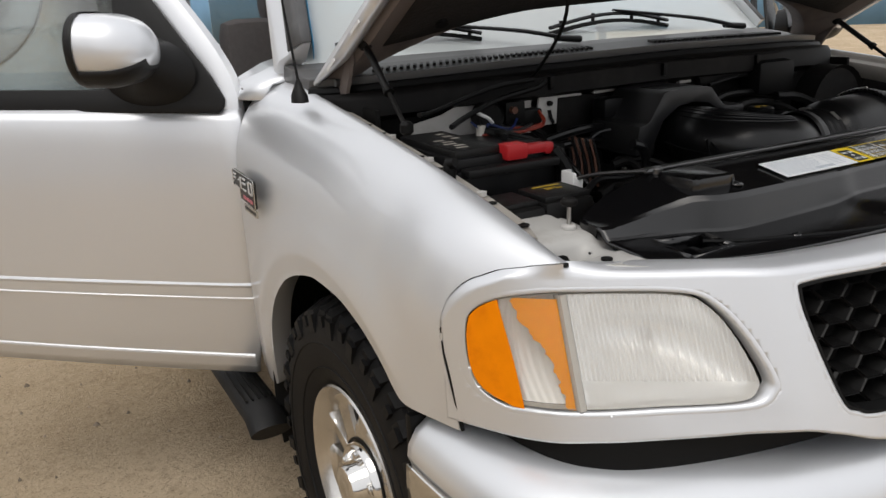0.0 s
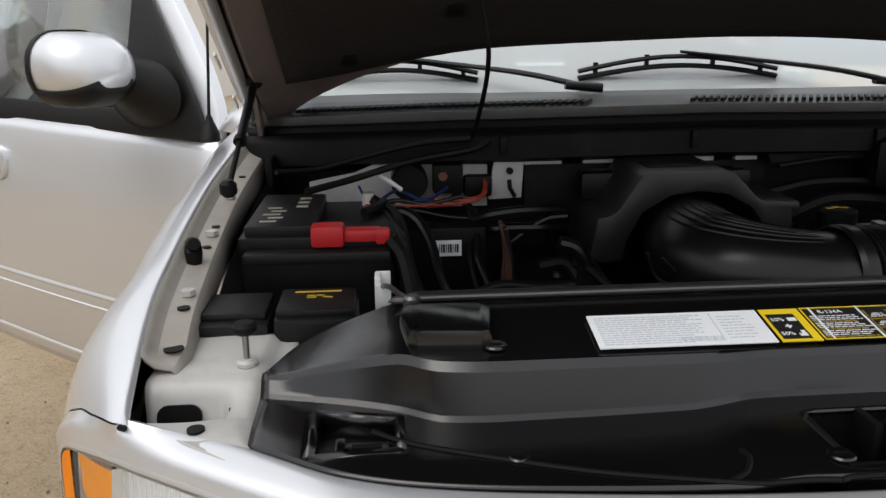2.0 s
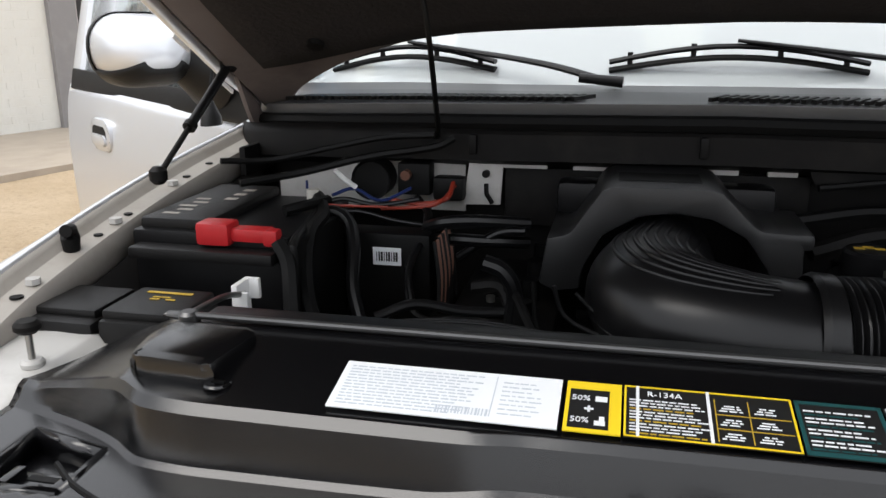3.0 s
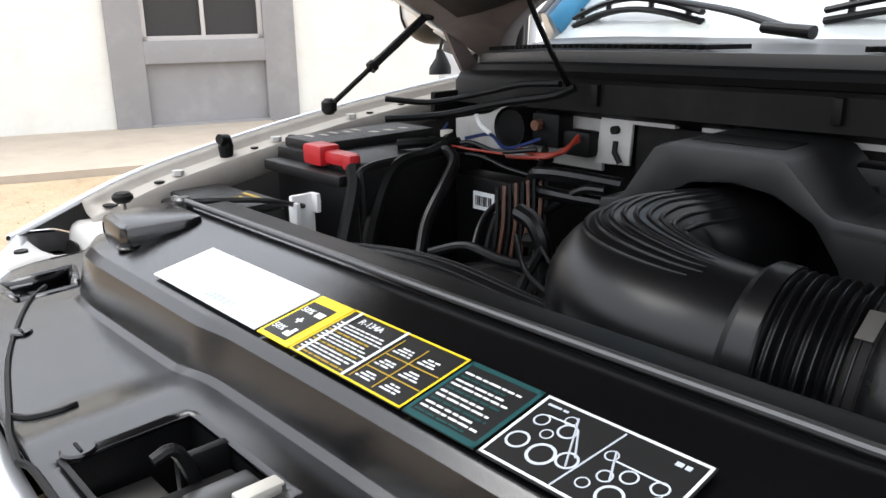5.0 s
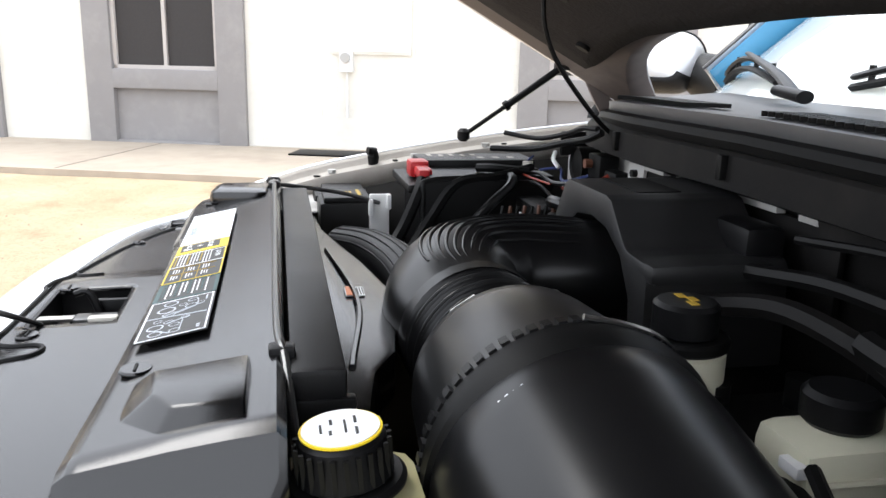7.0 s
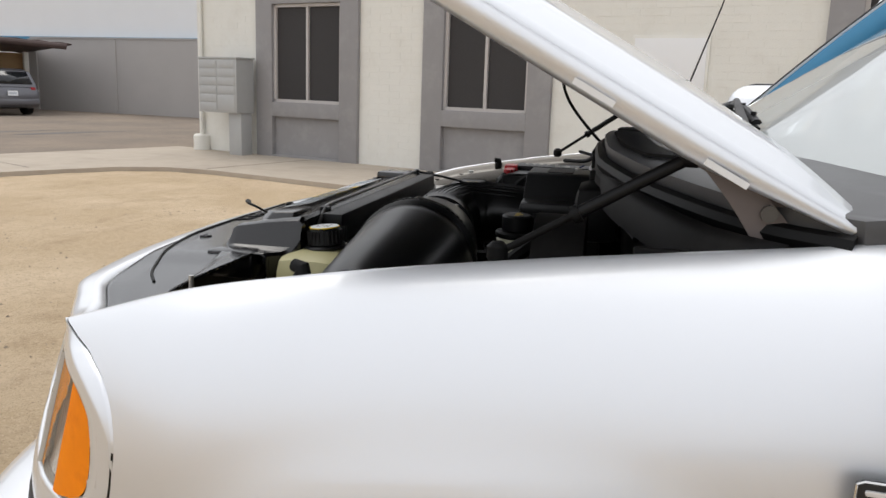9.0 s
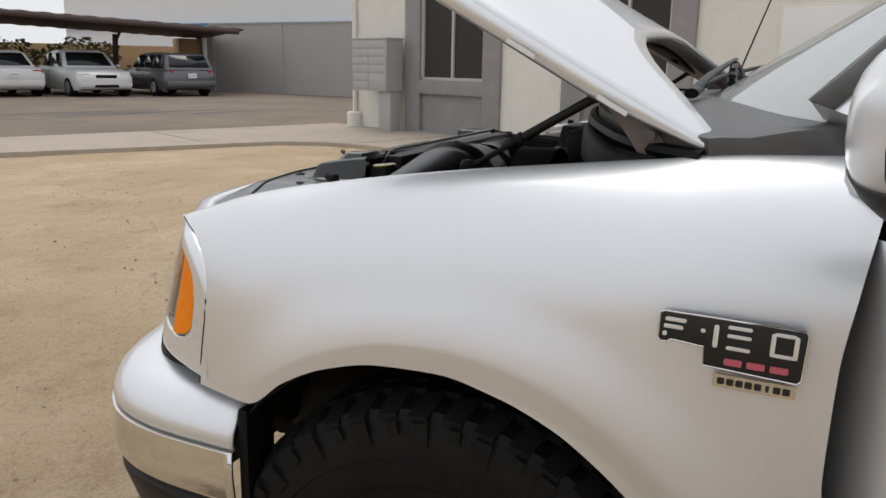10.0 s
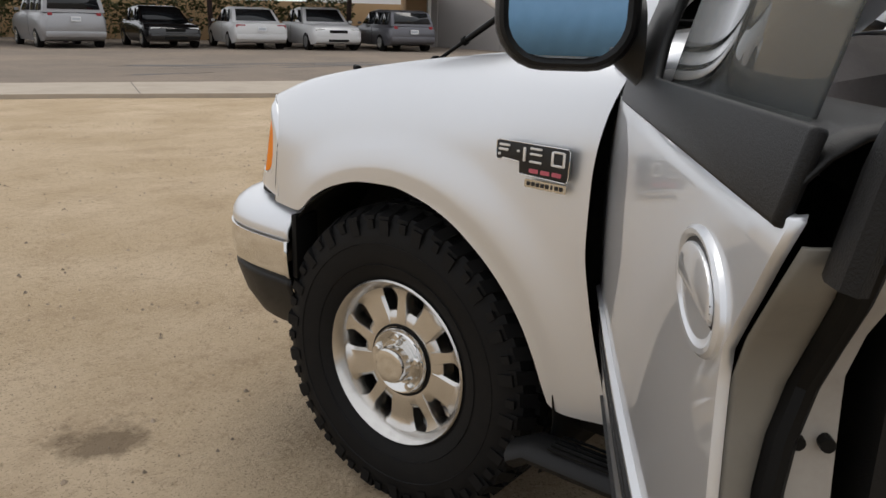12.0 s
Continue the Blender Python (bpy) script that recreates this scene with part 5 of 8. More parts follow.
def build_door(side):
    """One door, made closed along +y from its hinge and then swung open."""
    theta, L = (58, 1.06) if side < 0 else (58, 0.985)
    q = 1.0 if side < 0 else 1.2
    hinge = Matrix.Translation((side * 0.955, 0.625, 0)) @ Matrix.Rotation(radians(theta) * -side, 4, "Z")
    s = side
    belt = 1.166 if side < 0 else 1.150
    foot = 0.443 if side < 0 else 0.465

    def skin(z):
        if side > 0:
            return curve1([(0.46, -0.02), (0.55, 0.0), (0.74, 0.014), (0.95, 0.018), (1.10, 0.014), (1.20, 0.004)], z)
        return curve1([(0.44, -0.02), (0.55, 0.0), (0.74, 0.018), (0.95, 0.022), (1.10, 0.012), (1.20, -0.015)], z)

    def front(z):
        return curve1([(0.458, 0.025), (0.564, 0.0), (0.716, -0.03), (0.854, -0.045), (0.979, -0.045), (1.09, -0.03), (1.17, -0.012), (1.22, 0.0)], z) - (0.0 if side < 0 else 0.074)

    def rear(z):
        if side < 0:
            return L
        return curve1([(0.465, 1.0), (0.80, 0.99), (0.96, 0.972), (1.03, 0.962), (1.08, 1.0), (1.12, 1.03), (1.15, 1.052)], z)

    rise, bow = (0.0, 0.012) if side < 0 else (0.022, 0.005)
    rows = []
    for k in range(25):
        z = lerp(foot, belt, k / 24)
        rows.append([(s * (skin(z) + bow * math.sin(math.pi * u) - (0.008 if u in (0.0, 1.0) else 0)), lerp(front(z), rear(z), u), z + rise * (u - 0.4) * (k / 24) ** 2) for u in [0.0, 0.008] + [i / 16 for i in range(1, 16)] + [0.997, 1.0]])
    d = part("door", grid(rows), PAINT, truck, "silver front door standing open", smooth=60, solid=0.008)
    d.matrix_local = hinge
    # inner shell
    part("inner_panel", box((s * (-0.080 if side < 0 else -0.128), L / 2 - 0.04 if side < 0 else L / 2, lerp(0.49, belt - 0.02, 0.5)), (0.09 if side < 0 else 0.05, L - 0.15 if side < 0 else L - 0.05, belt - 0.53), bev=0.015), TRIM, d, "dark door lining")
    zz = [lerp(0.47, belt - 0.004, k / 16) for k in range(17)]

    def flange(z):
        return skin(z) - curve1([(0.465, 0.030), (0.90, 0.032), (0.96, 0.035), (1.0, 0.046), (1.05, 0.054), (1.10, 0.050), (1.15, 0.040)], z)

    # edge flange and shut face: silver parts, their shade put into the colour
    part("edge", grid([[(s * (skin(z) - 0.009), rear(z) - 0.002, z), (s * (skin(z) - 0.014), rear(z) + 0.001, z), (s * (flange(z) + 0.010), rear(z) - 0.002, z), (s * flange(z), rear(z) - 0.006, z), (s * (flange(z) - 0.006), rear(z) - 0.02, z)] for z in zz]), SHADED_EDGE, d, "silver door edge flange darkened in its colour", smooth=50, solid=0.003)
    part("door_seal", tube([(s * (flange(z) - 0.013), rear(z) - 0.010, z) for z in zz], 0.0125, 10), SEAL, d, "black rubber door seal")
    shut = part("shut_face", grid([[(s * (flange(z) - 0.020), rear(z) - 0.012, z), (s * (flange(z) - 0.026), rear(z) - 0.018, z), (s * (skin(z) - 0.098), rear(z) - 0.024, z), (s * (skin(z) - 0.106), rear(z) - 0.06, z)] for z in zz]), RAIL, d, "painted door shut face with its shade in the colour", solid=0.003)
    for z in (0.80, 0.97):
        for dx in (0.066, 0.088):
            part("bolt", disc((s * (skin(z) - dx), rear(z) - 0.024, z), 0.006, 0.012, "Y", 10), SEAL, shut)
    part("hinge_edge", box((s * -0.035, 0.0, lerp(0.50, belt, 0.5)), (0.06, 0.012, belt - 0.54)), SEAL, d)
    # window frame: painted header that curves up from the front corner
    back = 0.0 if side < 0 else 0.10
    fr = [(0.02, belt - 0.03), (0.02, belt + 0.03), (0.05, belt + 0.10), (0.12, belt + 0.20), (0.24, belt + 0.34), (0.42, belt + 0.50), (0.60, belt + 0.59), (L - 0.04, belt + 0.61), (L - 0.02 + back, belt + 0.3), (L - 0.02 + back, belt - 0.02)]
    pts = spline([(0, y * (q if y < 0.5 else 1), z) for y, z in fr], 44)

    def lean(z):
        return -0.02 - 0.26 * max(0, z - belt)

    part("window_frame", tube([(s * lean(p.z), p.y, p.z) for p in pts], 0.040 if s < 0 else 0.02, 8, flat=0.6), PAINT if s < 0 else TRIM, d, "silver window surround" if s < 0 else "black window surround")
    # black sail plate under the mirror and belt strip
    c = -0.018 if side < 0 else 0.035
    sail = [(0.052 + c, belt - 0.004), (0.038 + c, belt + 0.012), (0.036 + c, belt + 0.03), (0.06 + c * 0.5, belt + 0.085), (0.13, belt + 0.185), (0.245, belt + 0.335), (0.29, belt + 0.335), (0.29, belt + 0.10), (0.32, belt + 0.052), (L - 0.03 if side < 0 else rear(belt) - 0.012, belt + 0.052), (L - 0.03 if side < 0 else rear(belt) - 0.012, belt - 0.01)]
    o = [(y * (q if 0.1 < y < 0.5 else 1), z + rise * (y / L - 0.4)) for y, z in sail]
    bm = bmesh.new()
    f = [bm.verts.new((s * (lean(z) + (0.036 if s < 0 else 0.028)), y, z)) for y, z in o]
    bm.faces.new(f)
    part("sail_plate", bm, TRIM, d, "dark sail plate and belt moulding", solid=0.012, bevel=0.004)
    gl = [(0.29, belt + 0.04), (0.29, belt + 0.37), (0.42, belt + 0.48), (0.60, belt + 0.57), (L - 0.05, belt + 0.59), (L - 0.04, belt + 0.04)]
    bm = bmesh.new()
    bm.faces.new([bm.verts.new((s * (lean(z) + 0.006), y, z)) for y, z in [(y * (q if y < 0.5 else 1), z) for y, z in gl]])
    g = part("window_pane", bm, GLASS, d, "clear door glass", solid=0.004)
    g.visible_shadow = False
    if side > 0:
        # padded lining that caps the door along the window slot
        ln = []
        for k in range(21):
            y = lerp(0.10, rear(belt) - 0.012, k / 20)
            z = belt + rise * (y / L - 0.4)
            ln.append([(0.010, y, z - 0.004), (0.004, y, z + 0.016), (-0.012, y, z + 0.034), (-0.030, y, z + 0.046), (-0.062, y, z + 0.054), (-0.105, y, z + 0.050), (-0.145, y, z + 0.044), (-0.168, y, z + 0.018), (-0.176, y, z - 0.06)])
        part("belt_lining", grid(ln), TRIM, d, "black padded belt lining", smooth=60, solid=0.004)
    # body mouldings: a broad band with a slanting upper lip, a thin bead below it, a ridge along the foot
    if side < 0:
        bands = ((0.718, ((0.0, 0.006), (0.010, 0.0), (0.013, -0.006), (0.011, -0.012), (0.008, -0.016), (0.008, -0.040), (0.012, -0.043), (0.012, -0.048), (0.0, -0.054))),
                 (0.503, ((0.0, 0.010), (0.012, -0.004), (0.014, -0.010), (0.010, -0.040), (-0.004, -0.056))))
    else:
        bands = ((0.735, ((0.0, 0.010), (0.010, 0.004), (0.010, -0.004), (0.0, -0.010))), (0.692, ((0.0, 0.006), (0.008, 0.003), (0.008, -0.003), (0.0, -0.006))), (0.665, ((0.0, 0.006), (0.008, 0.003), (0.008, -0.003), (0.0, -0.006))), (0.53, ((0.0, 0.008), (0.008, 0.004), (0.008, -0.004), (0.0, -0.008))))
    for z, prof in bands:
        rows = []
        for k in range(14):
            y = lerp(front(z) + 0.008, rear(z) - 0.006, k / 13)
            xo = bow * math.sin(math.pi * (y / L))
            rows.append([(s * (xo + max(skin(z + dz), skin(foot)) + out - 0.001), y, z + dz) for out, dz in prof])
        dark = side > 0 and z < 0.70
        part("moulding", grid(rows), TRIM if dark else PAINT, d, "dark side moulding" if dark else "painted side moulding", smooth=25)
    hy, hz = (0.775, 1.040) if side < 0 else (0.862, 1.058)
    xo = skin(hz) + bow + (0.004 if side < 0 else 0.0)
    turn = Matrix.Translation((s * (xo - 0.012), hy, hz)) @ Matrix.Rotation(radians(90), 4, "Y") if s > 0 else Matrix.Translation((s * (xo - 0.012), hy, hz)) @ Matrix.Rotation(radians(-90), 4, "Y")
    if side < 0:
        part("handle_recess", prism(rounded(0.100, 0.128, 0.040, 8), 0.026, turn, bev=0.009), PAINT, d, "silver recessed door handle")
        part("handle_cup", prism(rounded(0.056, 0.090, 0.02, 8), 0.0268, turn), BLACK, d)
        part("handle_flap", prism(rounded(0.034, 0.090, 0.014, 8), 0.034, turn @ Matrix.Translation((-0.014, 0, 0)), bev=0.004), PAINT, d)
    else:
        # oval dished surround with a flap over its upper half
        ring = []
        for e, h in ((1.0, 0.008), (0.97, 0.019), (0.92, 0.023), (0.84, 0.022), (0.79, 0.017), (0.62, 0.013), (0.3, 0.011), (0.02, 0.011)):
            ring.append([turn @ Vector((0.052 * e * math.cos(t), 0.098 * e * math.sin(t), h * 0.6)) for t in (i * math.pi / 20 for i in range(40))])
        part("handle_recess", grid(ring, True), PAINT, d, "silver oval handle surround")
        part("handle_gap", prism([(min(0.010, 0.041 * math.cos(t)), 0.077 * math.sin(t)) for t in (i * math.pi / 20 for i in range(40))], 0.0118, turn), BLACK, d)
        part("handle_flap", prism([(min(0.008, 0.037 * math.cos(t)), 0.073 * math.sin(t)) for t in (i * math.pi / 20 for i in range(40))], 0.0155, turn, bev=0.004), PAINT, d, "silver handle flap")
    build_mirror(d, s, belt)
    if side < 0:
        # this door hangs with its rear end a little high
        for ob in [d] + list(d.children):
            for v in ob.data.vertices:
                v.co.z += max(0.0, v.co.y) * curve1([(0.44, 0.095), (0.72, 0.063), (1.18, 0.035)], v.co.z)
    return d


def build_mirror(d, s, belt):
    """Rounded housing on a short arm, its glass facing the rear."""
    cx, cy, cz = (-0.152, 0.156, belt + 0.160) if s < 0 else (0.128, 0.172, belt + 0.145)
    wide, high = (0.208, 0.156) if s < 0 else (0.208, 0.176)
    rows = []
    for k in range(15):
        t = k / 14
        y = cy + 0.10 - 0.145 * t
        f = math.sqrt(max(0.0, 1 - (max(0, t - 0.25) / 0.75) ** 2.2))
        f = max(f, 0.03)
        rows.append([(cx + (x * f), y, cz + (z * f * 0.98) - 0.004 * t) for x, z in rounded(wide, high, 0.072, 6)])
    shell = part("mirror", grid(rows, True, True), PAINT, d, "silver mirror cap over a black housing")
    # black lower skirt
    low = []
    under = [(x * 1.03, z * (1.10 if s < 0 else 1.04)) for x, z in rounded(wide, high, 0.072, 6) if z < -0.040]
    under = sorted(under, key=lambda q: math.atan2(q[1] + 0.02, q[0]))
    for k in range(14):
        t = k / 14
        y = cy + 0.105 - 0.152 * t
        f = max(math.sqrt(max(0.0, 1 - (max(0, t - 0.25) / 0.75) ** 2.2)), 0.05)
        low.append([(cx + x * f, y, cz + z * f) for x, z in under])
    part("mirror_skirt", grid(low), TRIM, d, "black lower mirror housing", solid=0.006)
    rim = [[(cx + x * q, cy + yy, cz + z * q - 0.002) for x, z in rounded(wide + 0.006, high + 0.006, 0.074, 6)] for q, yy in ((((1.0, 0.096), (1.015, 0.102), (0.99, 0.112), (0.94, 0.117), (0.88, 0.119), (0.80, 0.108))) if s < 0 else ((1.0, 0.078), (1.02, 0.092), (0.99, 0.108), (0.94, 0.117), (0.88, 0.119), (0.80, 0.108)))]
    part("mirror_rim", grid(rim, True), TRIM, d, "black mirror rim")
    bm = bmesh.new()
    bm.faces.new([bm.verts.new((cx + x, cy + 0.110, cz + z - 0.002)) for x, z in rounded(0.188, 0.139, 0.055, 6)])
    gl = part("mirror_glass", bm, MIRROR, d, "mirror glass", smooth=10)
    arm = [[(lerp(s * 0.010, cx - s * 0.075, f) , lerp(0.20, cy + 0.045, f) + w * math.cos(t) * lerp(0.120 if s < 0 else 0.085, 0.050, f), lerp(belt + 0.095, cz - 0.028, f) + math.sin(t) * lerp(0.085 if s < 0 else 0.070, 0.055, f)) for t in (i * math.pi / 10 for i in range(20))] for f, w in ((0.0, 1.0), (0.2, 0.95), (0.5, 0.95), (0.8, 0.98), (1.15, 1.0))]
    part("mirror_arm", grid(arm, True), TRIM, d, "black mirror arm")


def build_wheel(x, y, steer=0.0):
    s = 1 if x > 0 else -1
    R, k_tyre = 0.408, 1.042
    place = Matrix.Translation((x, y, R + 0.016)) @ Matrix.Rotation(radians(steer), 4, "Z") @ (Matrix() if s > 0 else Matrix.Rotation(math.pi, 4, "Z"))

    def turned(profile, seg=64):
        return [[(px, r * math.cos(2 * math.pi * k / seg), r * math.sin(2 * math.pi * k / seg)) for k in range(seg)] for px, r in profile]

    # local +x is the outer face
    prof = [(-0.10, 0.225), (-0.118, 0.26), (-0.127, 0.31), (-0.118, 0.352), (-0.105, 0.374), (-0.06, 0.382), (0.06, 0.382), (0.105, 0.374), (0.116, 0.356), (0.124, 0.335), (0.128, 0.31), (0.124, 0.275), (0.114, 0.248), (0.106, 0.240), (0.10, 0.228)]
    w = part("wheel", grid(turned([(px, r * (k_tyre if r > 0.26 else 1.0) - (0.014 if r < 0.26 else 0.0)) for px, r in prof]), True), RUBBER, truck, "black all-terrain tyre on a cast alloy wheel")
    w.matrix_local = place
    # tread blocks: outer shoulder lugs and two centre rows
    verts, faces = [], []

    def lug(x0, x1, a0, a1, r0, r1, skew=0.0, drop=0.0):
        i = len(verts)
        for r, cut in ((r0, 0.0), (r1, 0.12)):
            for xx, aa in ((x0, a0), (x1, a0), (x1, a1), (x0, a1)):
                mid = (a0 + a1) / 2
                ang = mid + (aa - mid) * (1 - cut) + skew * (xx - (x0 + x1) / 2)
                rr = r - (drop if abs(xx) > 0.11 else 0)
                verts.append((lerp((x0 + x1) / 2, xx, 1 - cut * 0.5), k_tyre * rr * math.cos(ang), k_tyre * rr * math.sin(ang)))
        faces.extend([(i + 4, i + 5, i + 6, i + 7), (i, i + 1, i + 5, i + 4), (i + 1, i + 2, i + 6, i + 5), (i + 2, i + 3, i + 7, i + 6), (i + 3, i, i + 4, i + 7)])

    n = 44
    for k in range(n):
        a = 2 * math.pi * k / n
        st = 2 * math.pi / n
        long = k % 2
        for sg in (-1, 1):
            lug(sg * 0.070, sg * (0.122 if long else 0.116), a, a + st * 0.68, 0.352, 0.392, 0.6 * sg, 0.022)
            lug(sg * 0.118, sg * (0.1285 if long else 0.1265), a + st * 0.05, a + st * (0.62 if long else 0.45), 0.325 if long else 0.34, 0.362, 0.0, 0.0)
            lug(sg * 0.026, sg * 0.064, a + st * 0.35, a + st * 1.02, 0.375, 0.392, 1.4 * sg)
        lug(-0.021, 0.021, a + st * 0.1, a + st * 0.75, 0.375, 0.392, -2.0)
    me = bpy.data.meshes.new("tread")
    me.from_pydata(verts, [], faces)
    me.materials.append(RUBBER)
    t = new("tread", me)
    t.parent = w
    t["kind"] = "stuff"
    for r in (0.262, 0.318):
        part("sidewall_ring", grid(turned([(0.116 if r < 0.3 else 0.1255, r - 0.003), (0.122 if r < 0.3 else 0.1295, r), (0.116 if r < 0.3 else 0.1255, r + 0.003)]), True), RUBBER, w)
    # alloy rim: barrel, lip, ten broad spokes, centre cap
    part("rim", grid(turned([(-0.10, 0.20), (0.02, 0.187), (0.055, 0.189), (0.088, 0.195), (0.108, 0.211), (0.114, 0.217), (0.110, 0.221), (0.098, 0.217)]), True), ALLOY, w, "machined alloy rim")
    part("drum", disc((-0.06, 0, 0), 0.150, 0.06, "X", 40), SEAL, w)
    # five broad spokes and five slim ones between them
    for halves, first, label in (((0.026, 0.037, 0.044, 0.052, 0.078), 36, "broad cast spoke"), ((0.013, 0.020, 0.0165, 0.022, 0.052), 0, "slim cast spoke")):
        spoke = bmesh.new()
        rows = []
        for f in range(13):
            u = f / 12
            r = lerp(0.066, 0.202, u)
            half = 0.94 * curve1(list(zip((0, 0.35, 0.74, 0.85, 1.0), halves)), u)
            xf = curve1([(0, 0.074), (0.3, 0.082), (0.75, 0.080), (1.0, 0.092)], u)
            rows.append([(xf - 0.045, -half * 0.96, r), (xf - 0.008, -half, r), (xf - 0.001, -half * 0.8, r), (xf - 0.001, 0, r), (xf - 0.001, half * 0.8, r), (xf - 0.008, half, r), (xf - 0.045, half * 0.96, r)])
        grid(rows, bm=spoke)
        sp = part("spoke", spoke, ALLOY, w, label)
        sp.matrix_local = Matrix.Rotation(radians(first), 4, "X")
        for k in range(1, 5):
            o = new("spoke", sp.data)
            o.parent = w
            o.matrix_local = Matrix.Rotation(radians(first + 72 * k), 4, "X")
    part("hub_plate", grid(turned([(0.03, 0.134), (0.070, 0.132), (0.078, 0.122), (0.080, 0.100), (0.078, 0.092), (0.07, 0.0)], 40), True), ALLOY, w)
    part("cap_ring", grid(turned([(0.070, 0.088), (0.083, 0.091), (0.083, 0.096), (0.070, 0.100)], 40), True), SEAL, w)
    cap = part("centre_cap", grid(turned([(0.070, 0.090), (0.092, 0.087), (0.098, 0.082), (0.096, 0.074), (0.088, 0.066), (0.086, 0.058), (0.094, 0.053), (0.118, 0.050), (0.128, 0.045), (0.132, 0.036), (0.131, 0.018), (0.130, 0.0)], 48), True), CHROME, w, "chrome centre cap")
    for k in range(5):
        a = 2 * math.pi * k / 5 + 0.3
        part("lug_nut", disc((0.084, 0.069 * math.cos(a), 0.069 * math.sin(a)), 0.010, 0.020, "X", 12, bev=0.003), CHROME, cap)


def build_arch(side):
    """Dark liner over the wheel."""
    rows = []
    for k in range(19):
        a = radians(-20 + 182 * k / 18)
        y, z = 0.045 + 0.475 * math.cos(a), 0.432 + 0.475 * math.sin(a)
        rows.append([(side * 0.962, y, z), (side * 0.90, y * 1.02, z + 0.015), (side * 0.55, y * 1.02, z + 0.02)])
    rows = [[(x, y, max(z, 0.30)) for x, y, z in r] for r in rows]
    part("wheel_liner", grid(rows), SEAL, truck, "black wheel arch liner", solid=0.004)
    part("liner_wall", box((side * 0.56, 0.05, 0.62), (0.02, 0.95, 0.6)), SEAL, truck)


def build_badge(side):
    """Raised black plate with chrome letters, the trim line and the engine plate."""
    x = 0.993
    y0, y1, z0, z1 = 0.365, 0.537, 0.957, 1.034
    if side > 0:
        m = Matrix(((0, 0, 1, x), (1, 0, 0, (y0 + y1) / 2), (0, 1, 0, 0), (0, 0, 0, 1)))
    else:
        m = Matrix(((0, 0, -1, -x), (-1, 0, 0, (y0 + y1) / 2), (0, 1, 0, 0), (0, 0, 0, 1)))
    w = y1 - y0
    dip = Matrix.Translation((0, 1.012, 0)) @ Matrix.Rotation(radians(-1.5), 4, "Z")
    plate = [(-w / 2, 0.024), (-w / 2 + 0.006, 0.027), (w / 2 - 0.004, 0.027), (w / 2, 0.022), (w / 2 - 0.001, -0.035), (w / 2 - 0.006, -0.040), (-w / 2 + 0.058, -0.036), (-w / 2 + 0.056, -0.012), (-w / 2 + 0.016, -0.009), (-w / 2 + 0.012, -0.013), (-w / 2 + 0.003, -0.013), (-w / 2, -0.008)]
    b = part("badge", prism(plate, 0.006, m @ dip, bev=0.0012), INK_BLACK, truck, "black and chrome model badge")
    edge = tube([m @ dip @ Vector((x, z, 0.006)) for x, z in plate + plate[:1]], 0.0011, 6)
    part("border", edge, CHROME, b, "thin chrome border")
    # bright raised shapes in one row, a slim red row below, and bars on the small plate
    for u, v, wide, high in ((0.004, 0.0175, 0.026, 0.0050), (0.002, 0.0080, 0.0240, 0.0050), (-0.008, -0.0020, 0.0060, 0.0060), (0.0375, 0.0090, 0.006, 0.0045), (0.0530, 0.0045, 0.0062, 0.0290),
                             (0.080, 0.0185, 0.028, 0.0045), (0.080, 0.0075, 0.028, 0.0045), (0.080, -0.0080, 0.028, 0.0045), (0.1185, 0.0045, 0.0055, 0.0290), (0.1445, 0.0045, 0.0055, 0.0290), (0.1315, 0.0185, 0.024, 0.0045), (0.1315, -0.0080, 0.024, 0.0045)):
        g = prism(rounded(wide, high, min(wide, high) * 0.42, 3), 0.0030, m @ dip @ Matrix.Translation((-w / 2 + 0.016 + u, v, 0.0058)), bev=0.0006)
        part("raised_shape", g, BADGE_LETTER, b, "bright chrome raised shape")
    for k in range(3):
        g = prism(rounded(0.021, 0.0085, 0.002, 3), 0.0012, m @ dip @ Matrix.Translation((0.006 + 0.0265 * k, -0.0265, 0.006)))
        part("trim_shape", g, PINK, b, "dull red trim shape")
    pl = prism(rounded(0.096, 0.017, 0.002, 2), 0.004, m @ dip @ Matrix.Translation((0.033, -0.053, 0)))
    p = part("engine_plate", pl, BADGE_GREY, b, "small metal plate below the badge")
    for k in range(8):
        g = prism(rounded(0.0085 if k != 5 else 0.004, 0.0085, 0.0015, 2), 0.0008, m @ dip @ Matrix.Translation((-0.005 + 0.0108 * k, -0.053, 0.004)))
        part("plate_bar", g, INK_BLACK, p)


build_cowl()
build_wiper(-0.72, -0.375, -0.17, -1)
build_wiper(-0.175, 0.235, 0.47, -1)
build_cab()
build_antenna()
for side in (-1, 1):
    build_door(side)
    build_arch(side)
    build_badge(side)
build_wheel(0.838, 0.034, 1)
build_wheel(-0.838, 0.034, 1)
build_wheel(0.83, 3.1)
build_wheel(-0.83, 3.1)


